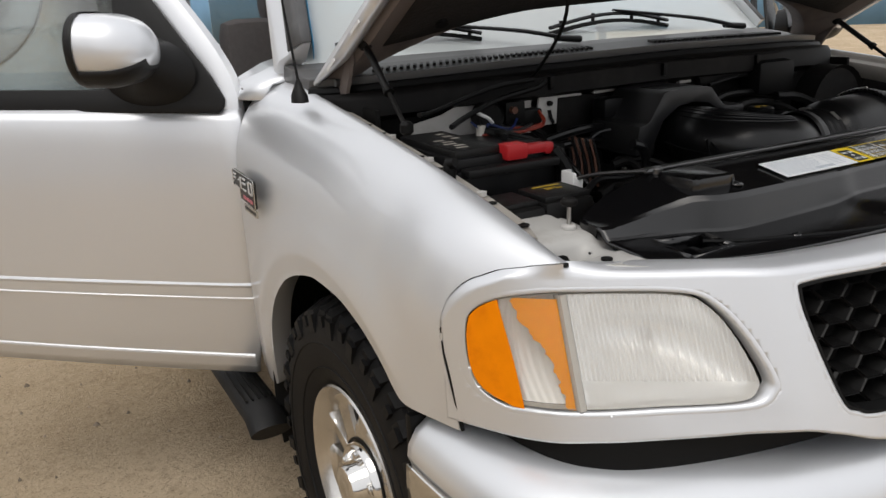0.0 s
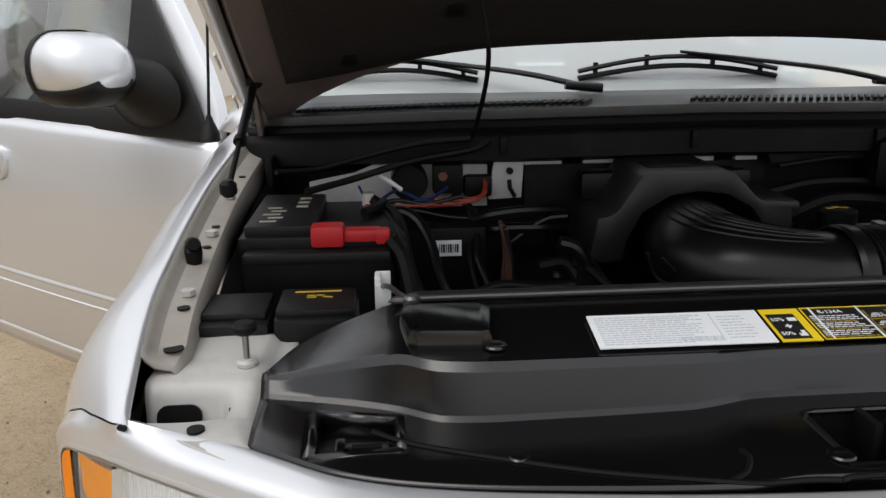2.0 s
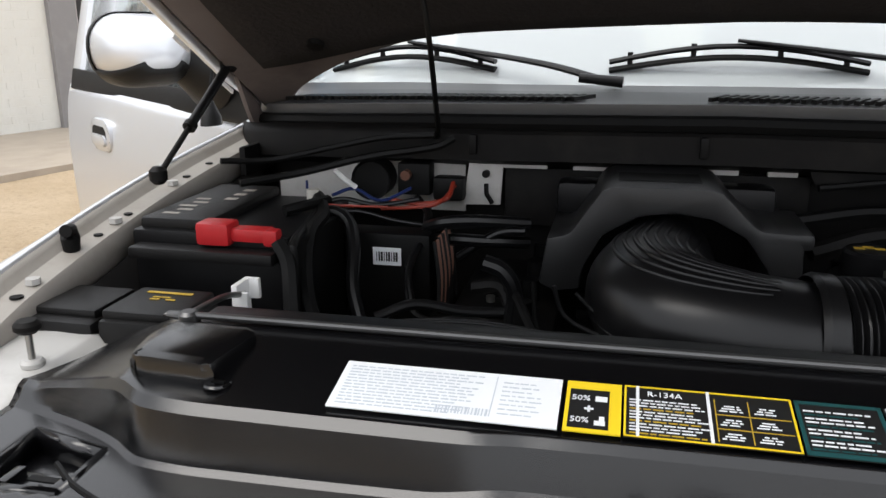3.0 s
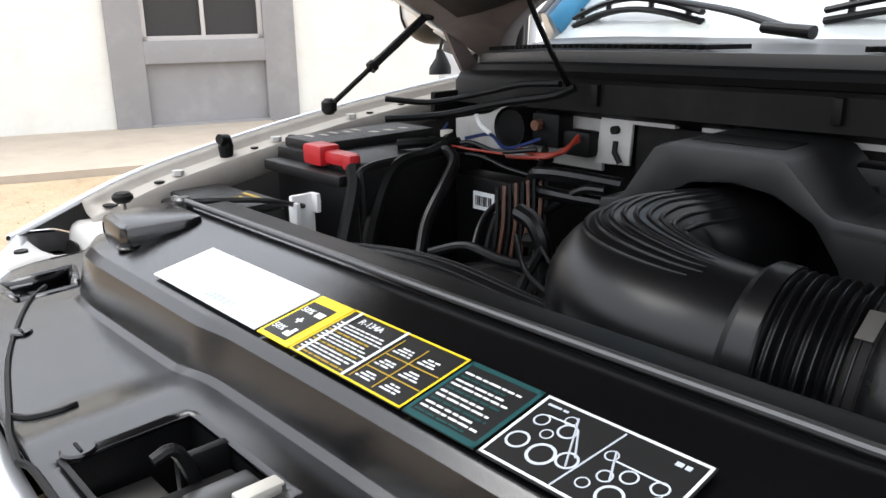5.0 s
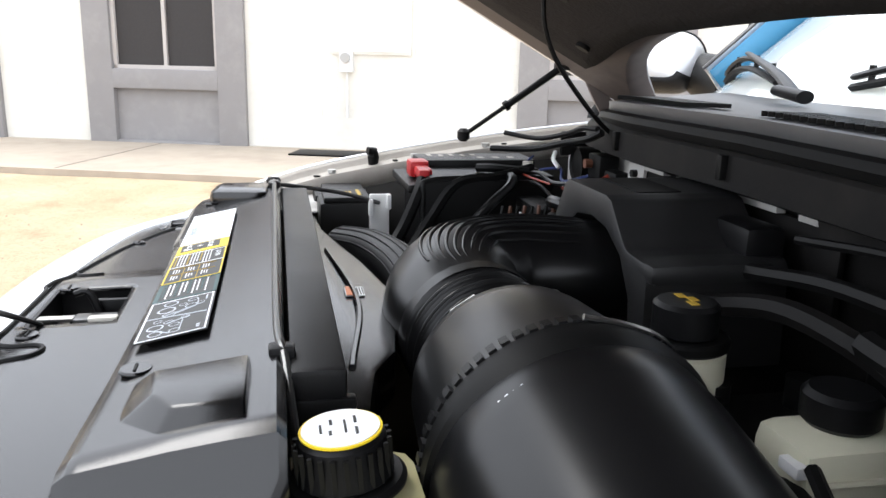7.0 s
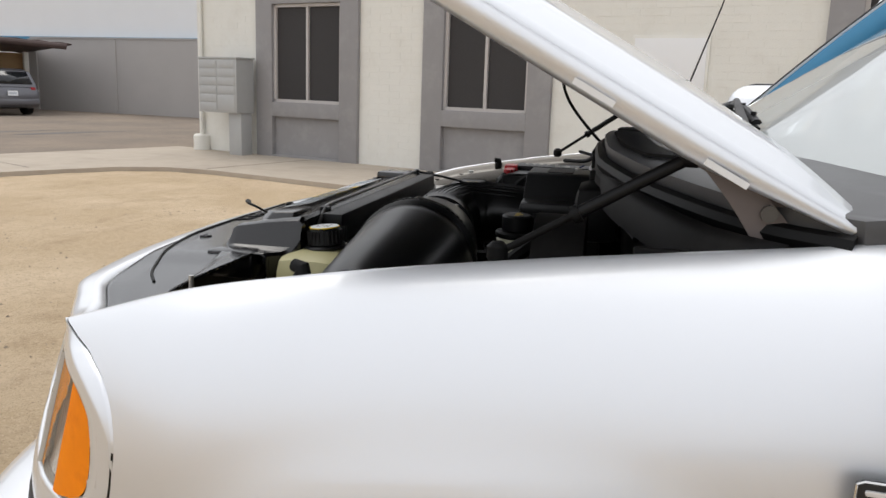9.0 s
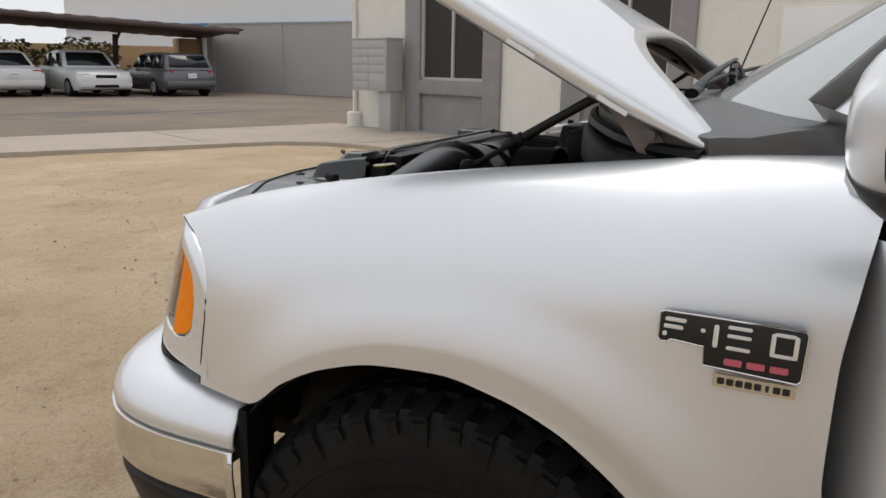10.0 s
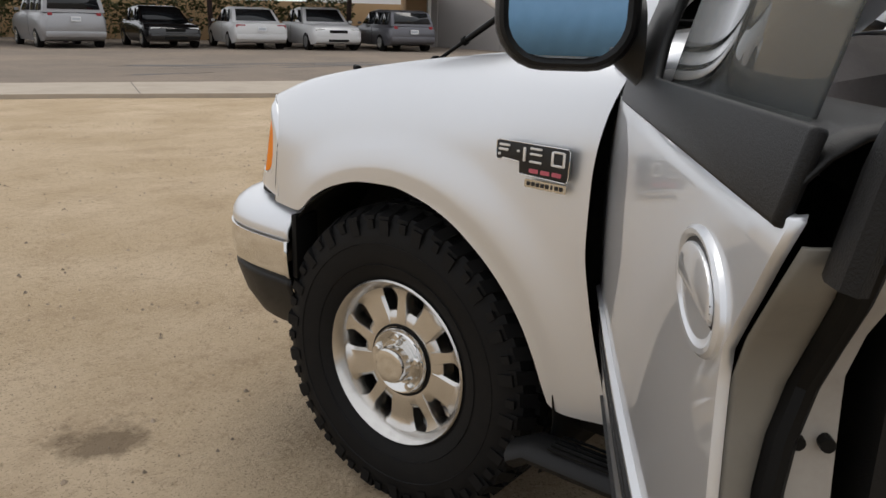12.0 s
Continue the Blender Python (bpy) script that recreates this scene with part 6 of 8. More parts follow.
# ---------------------------------------------------------------- engine bay
def cover_profile(x):
    """(y, z) points of the radiator cover from its front lip to its rear edge: apron, upright step, gently rising shelf."""
    a = max(0.0, min(1.0, (-x - 0.555) / 0.125)) if x < 0 else max(0.0, min(1.0, (x - 0.348) / 0.025))
    up = 1 - a
    lip = lid_y(x) + 0.014
    rear = curve1([(-0.70, -0.452), (-0.675, -0.385), (-0.64, -0.378), (-0.54, -0.404)], x) if x < 0 else lerp(-0.404, -0.448, min(1, max(0, x - 0.36) / 0.04))
    foot = curve1([(-0.70, -0.475), (-0.64, -0.492), (-0.60, -0.505), (-0.56, -0.522), (-0.515, -0.548), (-0.46, -0.553), (-0.25, -0.553), (-0.2, -0.548), (0.0, -0.546), (0.2, -0.548), (0.36, -0.552), (0.42, -0.530), (0.55, -0.505), (0.72, -0.48)], x)
    flat = curve1([(-0.70, 1.044), (-0.50, 1.046), (-0.28, 1.050), (-0.22, 1.057), (0.4, 1.057), (0.5, 1.050), (0.72, 1.042)], x)
    ridge = lerp(1.064, 1.101, up)
    top = lerp(1.062, 1.121, up)
    bend = foot + 0.020
    return [(lip, flat - 0.004), (lerp(lip, foot, 0.3), flat), (lerp(lip, foot, 0.75), flat + 0.002), (foot - 0.004, flat + 0.003), (foot + 0.002, flat + 0.007), (foot + 0.012, lerp(flat, ridge, 0.86)),
            (bend, ridge), (lerp(bend, rear, 0.22), lerp(ridge, top, 0.26)), (lerp(bend, rear, 0.45), lerp(ridge, top, 0.55)), (lerp(bend, rear, 0.72), lerp(ridge, top, 0.82)), (rear - 0.006, top), (rear, top - 0.006), (rear + 0.002, top - 0.05)]


def in_latch(x, y):
    return -0.185 < x < -0.050 and -0.668 < y < -0.580


def recess_top(x):
    return curve1([(-0.64, -0.514), (-0.55, -0.537)], x)


def in_recess(x, y):
    return -0.640 < x < -0.560 and -0.592 < y < recess_top(x)


def cover_z(x, y):
    p = cover_profile(x)
    return float(np.interp(y, [q[0] for q in p[:11]], [q[1] for q in p[:11]]))


def build_cover():
    xs = [round(-0.70 + 0.01 * k, 4) for k in range(151)]
    bm = bmesh.new()
    rows = [(x, cover_profile(x)) for x in xs]
    ny = 60

    def at(p, t):
        u = t * (len(p) - 1)
        i = min(int(u), len(p) - 2)
        f = u - i
        return lerp(p[i][0], p[i + 1][0], f), lerp(p[i][1], p[i + 1][1], f)

    verts = {}

    def vert(i, j):
        if (i, j) not in verts:
            x, p = rows[i]
            y, z = at(p, j / ny)
            verts[i, j] = bm.verts.new((x, y, z))
        return verts[i, j]

    for i in range(len(xs) - 1):
        for j in range(ny):
            y, z = at(rows[i][1], (j + 0.5) / ny)
            if not in_latch(xs[i] + 0.005, y) and not in_recess(xs[i] + 0.005, y) and not (xs[i] > 0.40 and y > -0.475):
                bm.faces.new((vert(i, j), vert(i + 1, j), vert(i + 1, j + 1), vert(i, j + 1)))
    c = part("radiator_cover", bm, COVER, truck, "dusty black moulded radiator cover", smooth=28, solid=0.004)
    # opening over the hood latch, its walls and what lies in it
    for cx, cy, sx, sy in ((-0.1175, -0.668, 0.139, 0.004), (-0.1175, -0.578, 0.139, 0.004), (-0.187, -0.623, 0.004, 0.086), (-0.048, -0.623, 0.004, 0.086)):
        part("latch_well", box((cx, cy, 1.028), (sx, sy, 0.055)), BLACK, c)
    part("latch_well", box((-0.1175, -0.623, 0.995), (0.135, 0.086, 0.006)), SEAL, c)
    la = part("hood_latch", box((-0.105, -0.612, 1.022), (0.016, 0.052, 0.052), bev=0.003), DARK, truck, "dark steel hood latch in the cover opening")
    part("latch_plate", box((-0.083, -0.606, 1.030), (0.024, 0.044, 0.05), bev=0.003), ROD, la)
    part("latch_bracket", box((-0.062, -0.594, 1.036), (0.012, 0.030, 0.05), bev=0.002), ZINC, la)
    part("latch_wall", box((-0.128, -0.598, 1.034), (0.008, 0.036, 0.052), bev=0.002), BLACK, la)
    part("latch_hook", tube([(-0.118, -0.60, 1.01), (-0.118, -0.610, 1.05), (-0.118, -0.620, 1.072), (-0.118, -0.634, 1.070)], [0.005, 0.005, 0.0045, 0.004], 8, 10), BLACK, la)
    part("latch_plate", box((-0.160, -0.640, 1.022), (0.035, 0.05, 0.004), bev=0.001), STEEL, la)
    part("striker_bar", box((-0.085, -0.656, 1.052), (0.012, 0.055, 0.004), bev=0.001), STEEL, la)
    part("release_lever", tube([(-0.055, -0.654, 1.056), (-0.040, -0.672, 1.070), (-0.045, -0.700, 1.079), (-0.075, -0.712, 1.080)], [0.005, 0.006, 0.007, 0.006], 8, 12, flat=0.5), SEAL, la, "black hood release lever")
    part("spring", tube([(-0.096 + 0.006 * math.cos(k), -0.592 - 0.0012 * k, 1.040 + 0.006 * math.sin(k)) for k in (q * 0.5 for q in range(40))], 0.0015, 5), STEEL, la)
    # push clips
    for x, y, r in ((-0.463, -0.508, 0.012), (0.207, -0.515, 0.013), (-0.187, -0.656, 0.012), (-0.020, -0.658, 0.012), (-0.457, -0.619, 0.010), (0.27, -0.640, 0.012)):
        z = cover_z(x, y)
        k = part("push_clip", disc((x, y, z - 0.001), r, 0.004, seg=20, bev=0.0015), COVER, c)
        part("clip_slot", box((x, y, z + 0.0035), (r * 1.1, 0.002, 0.001)), SEAL, k)
    # raised pads: one behind the lamp, one that steps down over the bottle's side
    b = prism([(-0.556, -0.456), (-0.549, -0.500), (-0.540, -0.506), (-0.475, -0.512), (-0.466, -0.508), (-0.458, -0.442), (-0.466, -0.424), (-0.545, -0.420), (-0.553, -0.428)], 0.030, Matrix.Translation((0, 0, 1.096)), bev=0.010)
    part("raised_block", b, COVER, c)
    bm = bmesh.new()
    ring = [(0.243, -0.430, 1.127), (0.256, -0.494, 1.123), (0.300, -0.489, 1.124), (0.320, -0.474, 1.124), (0.322, -0.430, 1.127)]
    mid = [(0.241, -0.428, 1.120), (0.250, -0.508, 1.112), (0.296, -0.516, 1.100), (0.340, -0.490, 1.098), (0.345, -0.430, 1.098)]
    low = [(0.241, -0.428, 1.06), (0.248, -0.514, 1.085), (0.298, -0.522, 1.076), (0.347, -0.496, 1.062), (0.352, -0.430, 1.062)]
    foot = [(0.241, -0.428, 1.04), (0.248, -0.516, 1.05), (0.302, -0.526, 1.04), (0.354, -0.500, 1.03), (0.358, -0.430, 1.03)]
    loops = [[bm.verts.new(p) for p in r] for r in (ring, mid, low, foot)]
    bm.faces.new(loops[0])
    for upper, lower in zip(loops, loops[1:]):
        for i in range(5):
            j = (i + 1) % 5
            bm.faces.new((upper[j], upper[i], lower[i], lower[j]))
    bmesh.ops.recalc_face_normals(bm, faces=bm.faces)
    bmesh.ops.bevel(bm, geom=list(bm.edges), offset=0.003, segments=2, affect="EDGES", profile=0.6)
    part("end_block", bm, COVER, c)
    part("end_skirt", box((0.385, -0.515, 1.040), (0.07, 0.09, 0.05), bev=0.010), COVER, c)
    # narrow front strip, parted from the apron by a groove with hooked tabs
    grooves = ([(-0.585, -0.560), (-0.55, -0.585), (-0.49, -0.612), (-0.40, -0.645), (-0.30, -0.670), (-0.255, -0.681), (-0.205, -0.688)],
               [(-0.290, -0.672), (-0.272, -0.662), (-0.262, -0.645), (-0.264, -0.632)],
               [(-0.205, -0.688), (-0.180, -0.684), (-0.060, -0.686), (-0.02, -0.690)],
               [(-0.02, -0.690), (0.10, -0.690), (0.25, -0.682), (0.40, -0.645), (0.49, -0.612), (0.55, -0.585), (0.60, -0.550)],
               [(-0.005, -0.684), (0.008, -0.664), (0.012, -0.640), (0.024, -0.632), (0.040, -0.640), (0.046, -0.664), (0.050, -0.684)])
    for line in grooves:
        pts = spline([(x, y, 0) for x, y in line], 20)
        part("score_line", tube([(p.x, p.y, cover_z(p.x, p.y) + 0.0005) for p in pts], 0.0026, 6), SEAL, c)
    # sunken corner at the lamp end, its walls, floor and slotted bracket
    ring = [(-0.641, -0.593), (-0.559, -0.593), (-0.559, recess_top(-0.559)), (-0.641, recess_top(-0.641))]
    for (xa, ya), (xb, yb) in zip(ring, ring[1:] + ring[:1]):
        za, zb = cover_z(xa, ya), cover_z(xb, yb)
        nx, ny_ = (yb - ya), -(xb - xa)
        ln = math.hypot(nx, ny_)
        nx, ny_ = nx / ln * 0.007, ny_ / ln * 0.007
        part("recess_wall", grid([[(xa + nx, ya + ny_, za - 0.0030), (xa, ya, za + 0.0006), (xa - nx * 0.5, ya - ny_ * 0.5, za - 0.004), (xa - nx * 0.6, ya - ny_ * 0.6, za - 0.024)],
                                  [(xb + nx, yb + ny_, zb - 0.0030), (xb, yb, zb + 0.0006), (xb - nx * 0.5, yb - ny_ * 0.5, zb - 0.004), (xb - nx * 0.6, yb - ny_ * 0.6, zb - 0.024)]]), COVER, c, smooth=60, solid=0.002)
    part("recess_floor", prism([(x, y) for x, y in ring], 0.004, Matrix.Translation((0, 0, 1.024))), COVER, c)
    br = part("slot_bracket", box((-0.590, -0.574, 1.036), (0.046, 0.024, 0.004), bev=0.0015), COVER, c)
    part("bracket_slot", box((-0.590, -0.571, 1.0384), (0.028, 0.007, 0.001)), SEAL, br)
    for dx in (-0.024, 0.024):
        part("bracket_tab", box((-0.590 + dx, -0.577, 1.038), (0.009, 0.024, 0.014), bev=0.002), COVER, br)
    build_labels(c)
    # tie bar along the rear edge, hooked into the white clip
    b = part("prop_rod", tube([(-0.576, -0.232, 1.082), (-0.565, -0.30, 1.103), (-0.550, -0.385, 1.119), (-0.541, -0.411, 1.123), (-0.52, -0.413, 1.126), (0.0, -0.411, 1.126), (0.19, -0.409, 1.126), (0.236, -0.404, 1.120), (0.300, -0.398, 1.085)], 0.0036, 10, 60), ROD, truck, "dark steel rod along the radiator cover")
    part("rod_clip", box((0.225, -0.406, 1.118), (0.016, 0.020, 0.016), bev=0.003), BLACK, b)
    part("rod_eye", disc((-0.541, -0.413, 1.116), 0.010, 0.014, seg=16, bev=0.003), ROD, b)
    # top of the radiator behind the rod, then the fan shroud
    r = part("radiator_top", box((-0.14, -0.380, 1.086), (0.80, 0.042, 0.064), bev=0.006), BLACK, truck, "black plastic radiator top")
    part("radiator_end", box((0.256, -0.375, 1.05), (0.012, 0.045, 0.09), bev=0.003), BLACK, r)
    part("shroud", prism([(-0.56, -0.36), (0.27, -0.36), (0.27, -0.345), (0.15, -0.325), (0.10, -0.300), (0.0, -0.285), (-0.10, -0.278), (-0.24, -0.30), (-0.36, -0.325), (-0.44, -0.34), (-0.54, -0.345)], 0.05, Matrix.Translation((0, 0, 1.018)), bev=0.006), COVER, truck, "black plastic fan shroud")
    part("lower_tray", box((0.63, -0.44, 0.965), (0.36, 0.24, 0.02), bev=0.004), DARK, truck, "dark tray below the radiator cover")
    part("shroud_face", box((-0.1, -0.36, 0.82), (0.8, 0.08, 0.40)), BLACK, truck)
    part("shroud_rib", tube([(-0.30, -0.342, 1.069), (-0.05, -0.322, 1.071), (0.14, -0.345, 1.069)], 0.0035, 6, 20), COVER, truck)
    t = part("warning_tag", box((-0.088, -0.322, 1.0695), (0.034, 0.022, 0.0015)), PAPER, truck, "small orange and white fan warning tag")
    part("orange_band", box((-0.088, -0.327, 1.0708), (0.034, 0.010, 0.001)), ORANGE, t)
    for k in range(3):
        part("print_bar", box((-0.088, -0.3125 - 0.0030 * k, 1.0705), (0.026, 0.0014, 0.0006)), INK_BLACK, t)


def build_labels(c):
    """Flat labels on the sloping top of the cover: u runs along x, v up the slope."""
    y0, z0, y1, z1 = -0.525, 1.1045, -0.466, 1.1165
    up = Vector((0, y1 - y0, z1 - z0)).normalized()
    nrm = Vector((1, 0, 0)).cross(up)
    h = math.hypot(y1 - y0, z1 - z0)

    def frame_at(x):
        return Matrix(((1, 0, 0, x), (0, up.y, nrm.y, y0), (0, up.z, nrm.z, z0), (0, 0, 0, 1)))

    def plate(name, xa, xb, mat, label):
        return part(name, box(((xb - xa) / 2, h / 2, 0.0015), (xb - xa, h, 0.0012), m=frame_at(xa)), mat, c, label)

    def bar(p, xa, u, v, w, hh, mat, lift=0.0024):
        return part("print_bar", box((u + w / 2, v + hh / 2, lift), (w, hh, 0.0004), m=frame_at(xa)), mat, p)

    rng = random.Random(8)

    def line(p, xa, u, v, w, hh, mat, lift=0.0024):
        """One row of unreadable print: short bars of uneven length with gaps."""
        bm, at = bmesh.new(), u
        while at < u + w - 0.002:
            n = min(rng.uniform(0.003, 0.010), u + w - at)
            box((at + n / 2, v + hh / 2, lift), (n, hh, 0.0003), bm, m=frame_at(xa))
            at += n + rng.uniform(0.0010, 0.0018)
        return part("print_line", bm, mat, p)

    a = plate("emission_label", -0.362, -0.182, PAPER, "white emissions label with grey print")
    for k in range(13):
        line(a, -0.362, 0.006, 0.005 + 0.0040 * k, rng.uniform(0.085, 0.112), 0.0012, INK)
    for k in range(16):
        bar(a, -0.362, 0.086 + 0.0026 * k, 0.006, 0.0008 + 0.0008 * (k % 3 == 0), 0.008, INK)
    for k in range(8):
        line(a, -0.362, 0.134, 0.010 + 0.0055 * k, rng.uniform(0.022, 0.038), 0.0012, INK)
    bar(a, -0.362, 0.128, 0.006, 0.0007, 0.05, INK)
    y = plate("coolant_label", -0.178, -0.136, YELLOW, "yellow and black coolant label")
    bar(y, -0.178, 0.003, 0.004, 0.030, 0.046, INK_BLACK, 0.0022)
    for v in (0.013, 0.039):
        part("mixture", text_mesh("50%", 0.0085, frame_at(-0.178) @ Matrix.Translation((0.0115, v, 0.0026)), 0.0002), PAPER, y)
    for u, v, w, hh in ((0.0225, 0.036, 0.009, 0.006), (0.0225, 0.008, 0.008, 0.005), (0.026, 0.013, 0.004, 0.005), (0.0145, 0.0255, 0.007, 0.002), (0.017, 0.023, 0.002, 0.007)):
        bar(y, -0.178, u, v, w, hh, PAPER, 0.0027)
    r = plate("refrigerant_label", -0.134, -0.012, INK_BLACK, "black refrigerant label with yellow border")
    for u, v, w, hh in ((0, 0, 0.122, 0.0016), (0, h - 0.0016, 0.122, 0.0016), (0.1204, 0, 0.0016, h), (0, 0, 0.0016, h)):
        bar(r, -0.134, u, v, w, hh, YELLOW)
    t = text_mesh("R-134A", 0.0085, frame_at(-0.134) @ Matrix.Translation((0.030, h - 0.009, 0.0024)), 0.0002)
    part("title", t, PAPER, r)
    for k in range(12):
        line(r, -0.134, 0.004, 0.004 + 0.0035 * k, rng.uniform(0.044, 0.059), 0.0013, PAPER if k % 4 else YELLOW_DIM)
    for u in (0.066, 0.090):
        bar(r, -0.134, u, 0.004, 0.0008, h - 0.012, YELLOW_DIM)
    for v in (0.018, 0.034):
        bar(r, -0.134, 0.066, v, 0.053, 0.0008, YELLOW_DIM)
    for u in (0.069, 0.094):
        for v in (0.007, 0.0225, 0.0385):
            for q in range(3):
                line(r, -0.134, u + 0.002 * q, v + 0.0029 * q, 0.017 - 0.003 * q, 0.0013, PAPER)
    for u, tilt in ((0.010, 0.0), (0.062, 0.004)):
        # narrow pale strips across the print
        bm = box((u, h / 2, 0.0029), (0.0024, h * 0.98, 0.0004), m=frame_at(-0.134) @ Matrix.Rotation(tilt, 4, "Z"))
        part("torn_film", bm, PAPER, r)
    g = plate("service_label", -0.010, 0.050, INK_BLACK, "dark teal service label with pale print")
    for u, v, w, hh in ((0, 0, 0.060, 0.0045), (0, h - 0.0035, 0.060, 0.0035), (0, 0, 0.003, h), (0.057, 0, 0.003, h)):
        bar(g, -0.010, u, v, w, hh, TEAL, 0.0022)
    for k in range(11):
        line(g, -0.010, 0.005, 0.006 + 0.0042 * k, rng.uniform(0.036, 0.049), 0.0015, PAPER if k % 3 else TEAL)
    b = plate("belt_label", 0.052, 0.158, INK_BLACK, "black label with a white belt routing diagram")
    for u, v, w, hh in ((0.001, 0.001, 0.104, 0.0016), (0.001, h - 0.0026, 0.104, 0.0016), (0.001, 0.001, 0.0016, h - 0.002), (0.1034, 0.001, 0.0016, h - 0.002)):
        bar(b, 0.052, u, v, w, hh, PAPER)
    line(b, 0.052, 0.006, h - 0.008, 0.014, 0.0016, INK)
    line(b, 0.052, 0.088, h - 0.010, 0.010, 0.0030, INK)
    for u, v, q in ((0.012, 0.020, 0.007), (0.012, 0.040, 0.005), (0.022, 0.032, 0.004), (0.030, 0.040, 0.006), (0.030, 0.018, 0.0085), (0.044, 0.022, 0.0065), (0.026, 0.048, 0.004), (0.060, 0.038, 0.004), (0.066, 0.024, 0.0045), (0.060, 0.014, 0.004), (0.076, 0.014, 0.0075), (0.076, 0.030, 0.005), (0.092, 0.016, 0.0065), (0.092, 0.032, 0.005)):
        rows = [[(u + rr * math.cos(2 * math.pi * k / 20), v + rr * math.sin(2 * math.pi * k / 20), 0.0024) for k in range(20)] for rr in (q, q * 0.78)]
        bm = grid(rows, True)
        bmesh.ops.transform(bm, matrix=frame_at(0.052), verts=bm.verts)
        part("pulley_ring", bm, INK, b)
    for u0, v0, u1, v1 in ((0.048, 0.003, 0.056, h - 0.004), (0.034, 0.044, 0.046, 0.026), (0.012, 0.045, 0.030, 0.046), (0.028, 0.052, 0.046, 0.018), (0.060, 0.042, 0.070, 0.022), (0.064, 0.036, 0.094, 0.036), (0.080, 0.010, 0.096, 0.028)):
        bm = tube([(u0, v0, 0.0022), (u1, v1, 0.0022)], 0.0006, 4)
        bmesh.ops.transform(bm, matrix=frame_at(0.052), verts=bm.verts)
        part("belt_line", bm, INK, b)


def build_battery():
    b = part("battery", box((-0.662, -0.04, 1.00), (0.215, 0.235, 0.22), bev=0.008), BLACK, truck, "black car battery with a red terminal cover")
    part("battery_lid", box((-0.662, -0.035, 1.117), (0.222, 0.235, 0.03), bev=0.006), BLACK, b)
    cap = part("vent_cover", box((-0.715, -0.03, 1.137), (0.10, 0.225, 0.018), bev=0.005), TRIM, b)
    rng = random.Random(4)
    for k in range(5):
        part("print_bar", box((-0.735 + 0.008 * (k % 2), -0.115 + 0.022 * k, 1.1465), (rng.uniform(0.02, 0.035), 0.008, 0.0006)), RAIL, cap)
    for k in range(3):
        part("print_bar", box((-0.695, -0.02 + 0.03 * k, 1.1465), (0.018, 0.012, 0.0006)), RAIL, cap)
    part("front_ledge", box((-0.662, -0.168, 1.108), (0.20, 0.03, 0.016), bev=0.004), TRIM, b)
    bm = box((-0.648, -0.152, 1.134), (0.046, 0.036, 0.030), bev=0.006)
    box((-0.600, -0.150, 1.133), (0.052, 0.026, 0.018), bm, bev=0.005)
    box((-0.572, -0.154, 1.131), (0.020, 0.020, 0.022), bm, bev=0.005)
    part("terminal_cover", bm, RED, b, "bright red terminal cover")
    part("strap", tube([(-0.60, -0.05, 1.140), (-0.58, -0.02, 1.142), (-0.57, 0.04, 1.137)], 0.008, 8, 8), SEAL, b)
    part("terminal", disc((-0.595, 0.045, 1.132), 0.010, 0.02, seg=12), ZINC, b)
    # heat shield sleeve at the battery's inner side
    part("heat_sleeve", box((-0.545, -0.045, 1.04), (0.012, 0.23, 0.17), bev=0.004), SEAL, b)
    part("sleeve_rim", tube([(-0.542, -0.158, 0.97), (-0.542, -0.160, 1.10), (-0.545, -0.150, 1.125), (-0.562, -0.05, 1.128), (-0.585, 0.06, 1.135)], 0.006, 8, 20), TRIM, b)
    part("tray", box((-0.665, -0.05, 0.88), (0.26, 0.30, 0.03), bev=0.006), DARK, b)


def build_fuse_box():
    f = part("fuse_box", box((-0.655, -0.288, 1.035), (0.100, 0.095, 0.085), bev=0.008), TRIM, truck, "charcoal fuse box with faded yellow print")
    part("fuse_lid", box((-0.655, -0.286, 1.081), (0.094, 0.084, 0.012), bev=0.004), TRIM, f)
    part("print_bar", box((-0.655, -0.262, 1.0878), (0.058, 0.006, 0.0006)), YELLOW_DIM, f)
    for k in range(4):
        part("print_bar", box((-0.662 + 0.01 * (k % 3), -0.277 - 0.007 * (k // 2), 1.0878), (0.012, 0.004, 0.0006)), YELLOW_DIM, f)
    s = part("washer_shelf", box((-0.752, -0.288, 1.035), (0.088, 0.105, 0.08), bev=0.01), TRIM, truck, "charcoal plastic junction cover")
    part("shelf_step", box((-0.752, -0.284, 1.078), (0.078, 0.080, 0.012), bev=0.005), TRIM, s)
    w = part("bracket_clip", box((-0.580, -0.232, 1.06), (0.008, 0.035, 0.075), bev=0.002), WHITE, truck, "white plastic rod clip")
    part("clip_tab", box((-0.573, -0.216, 1.085), (0.02, 0.007, 0.026), bev=0.002), WHITE, w)
    part("clip_tab", box((-0.573, -0.248, 1.075), (0.02, 0.007, 0.03), bev=0.002), WHITE, w)


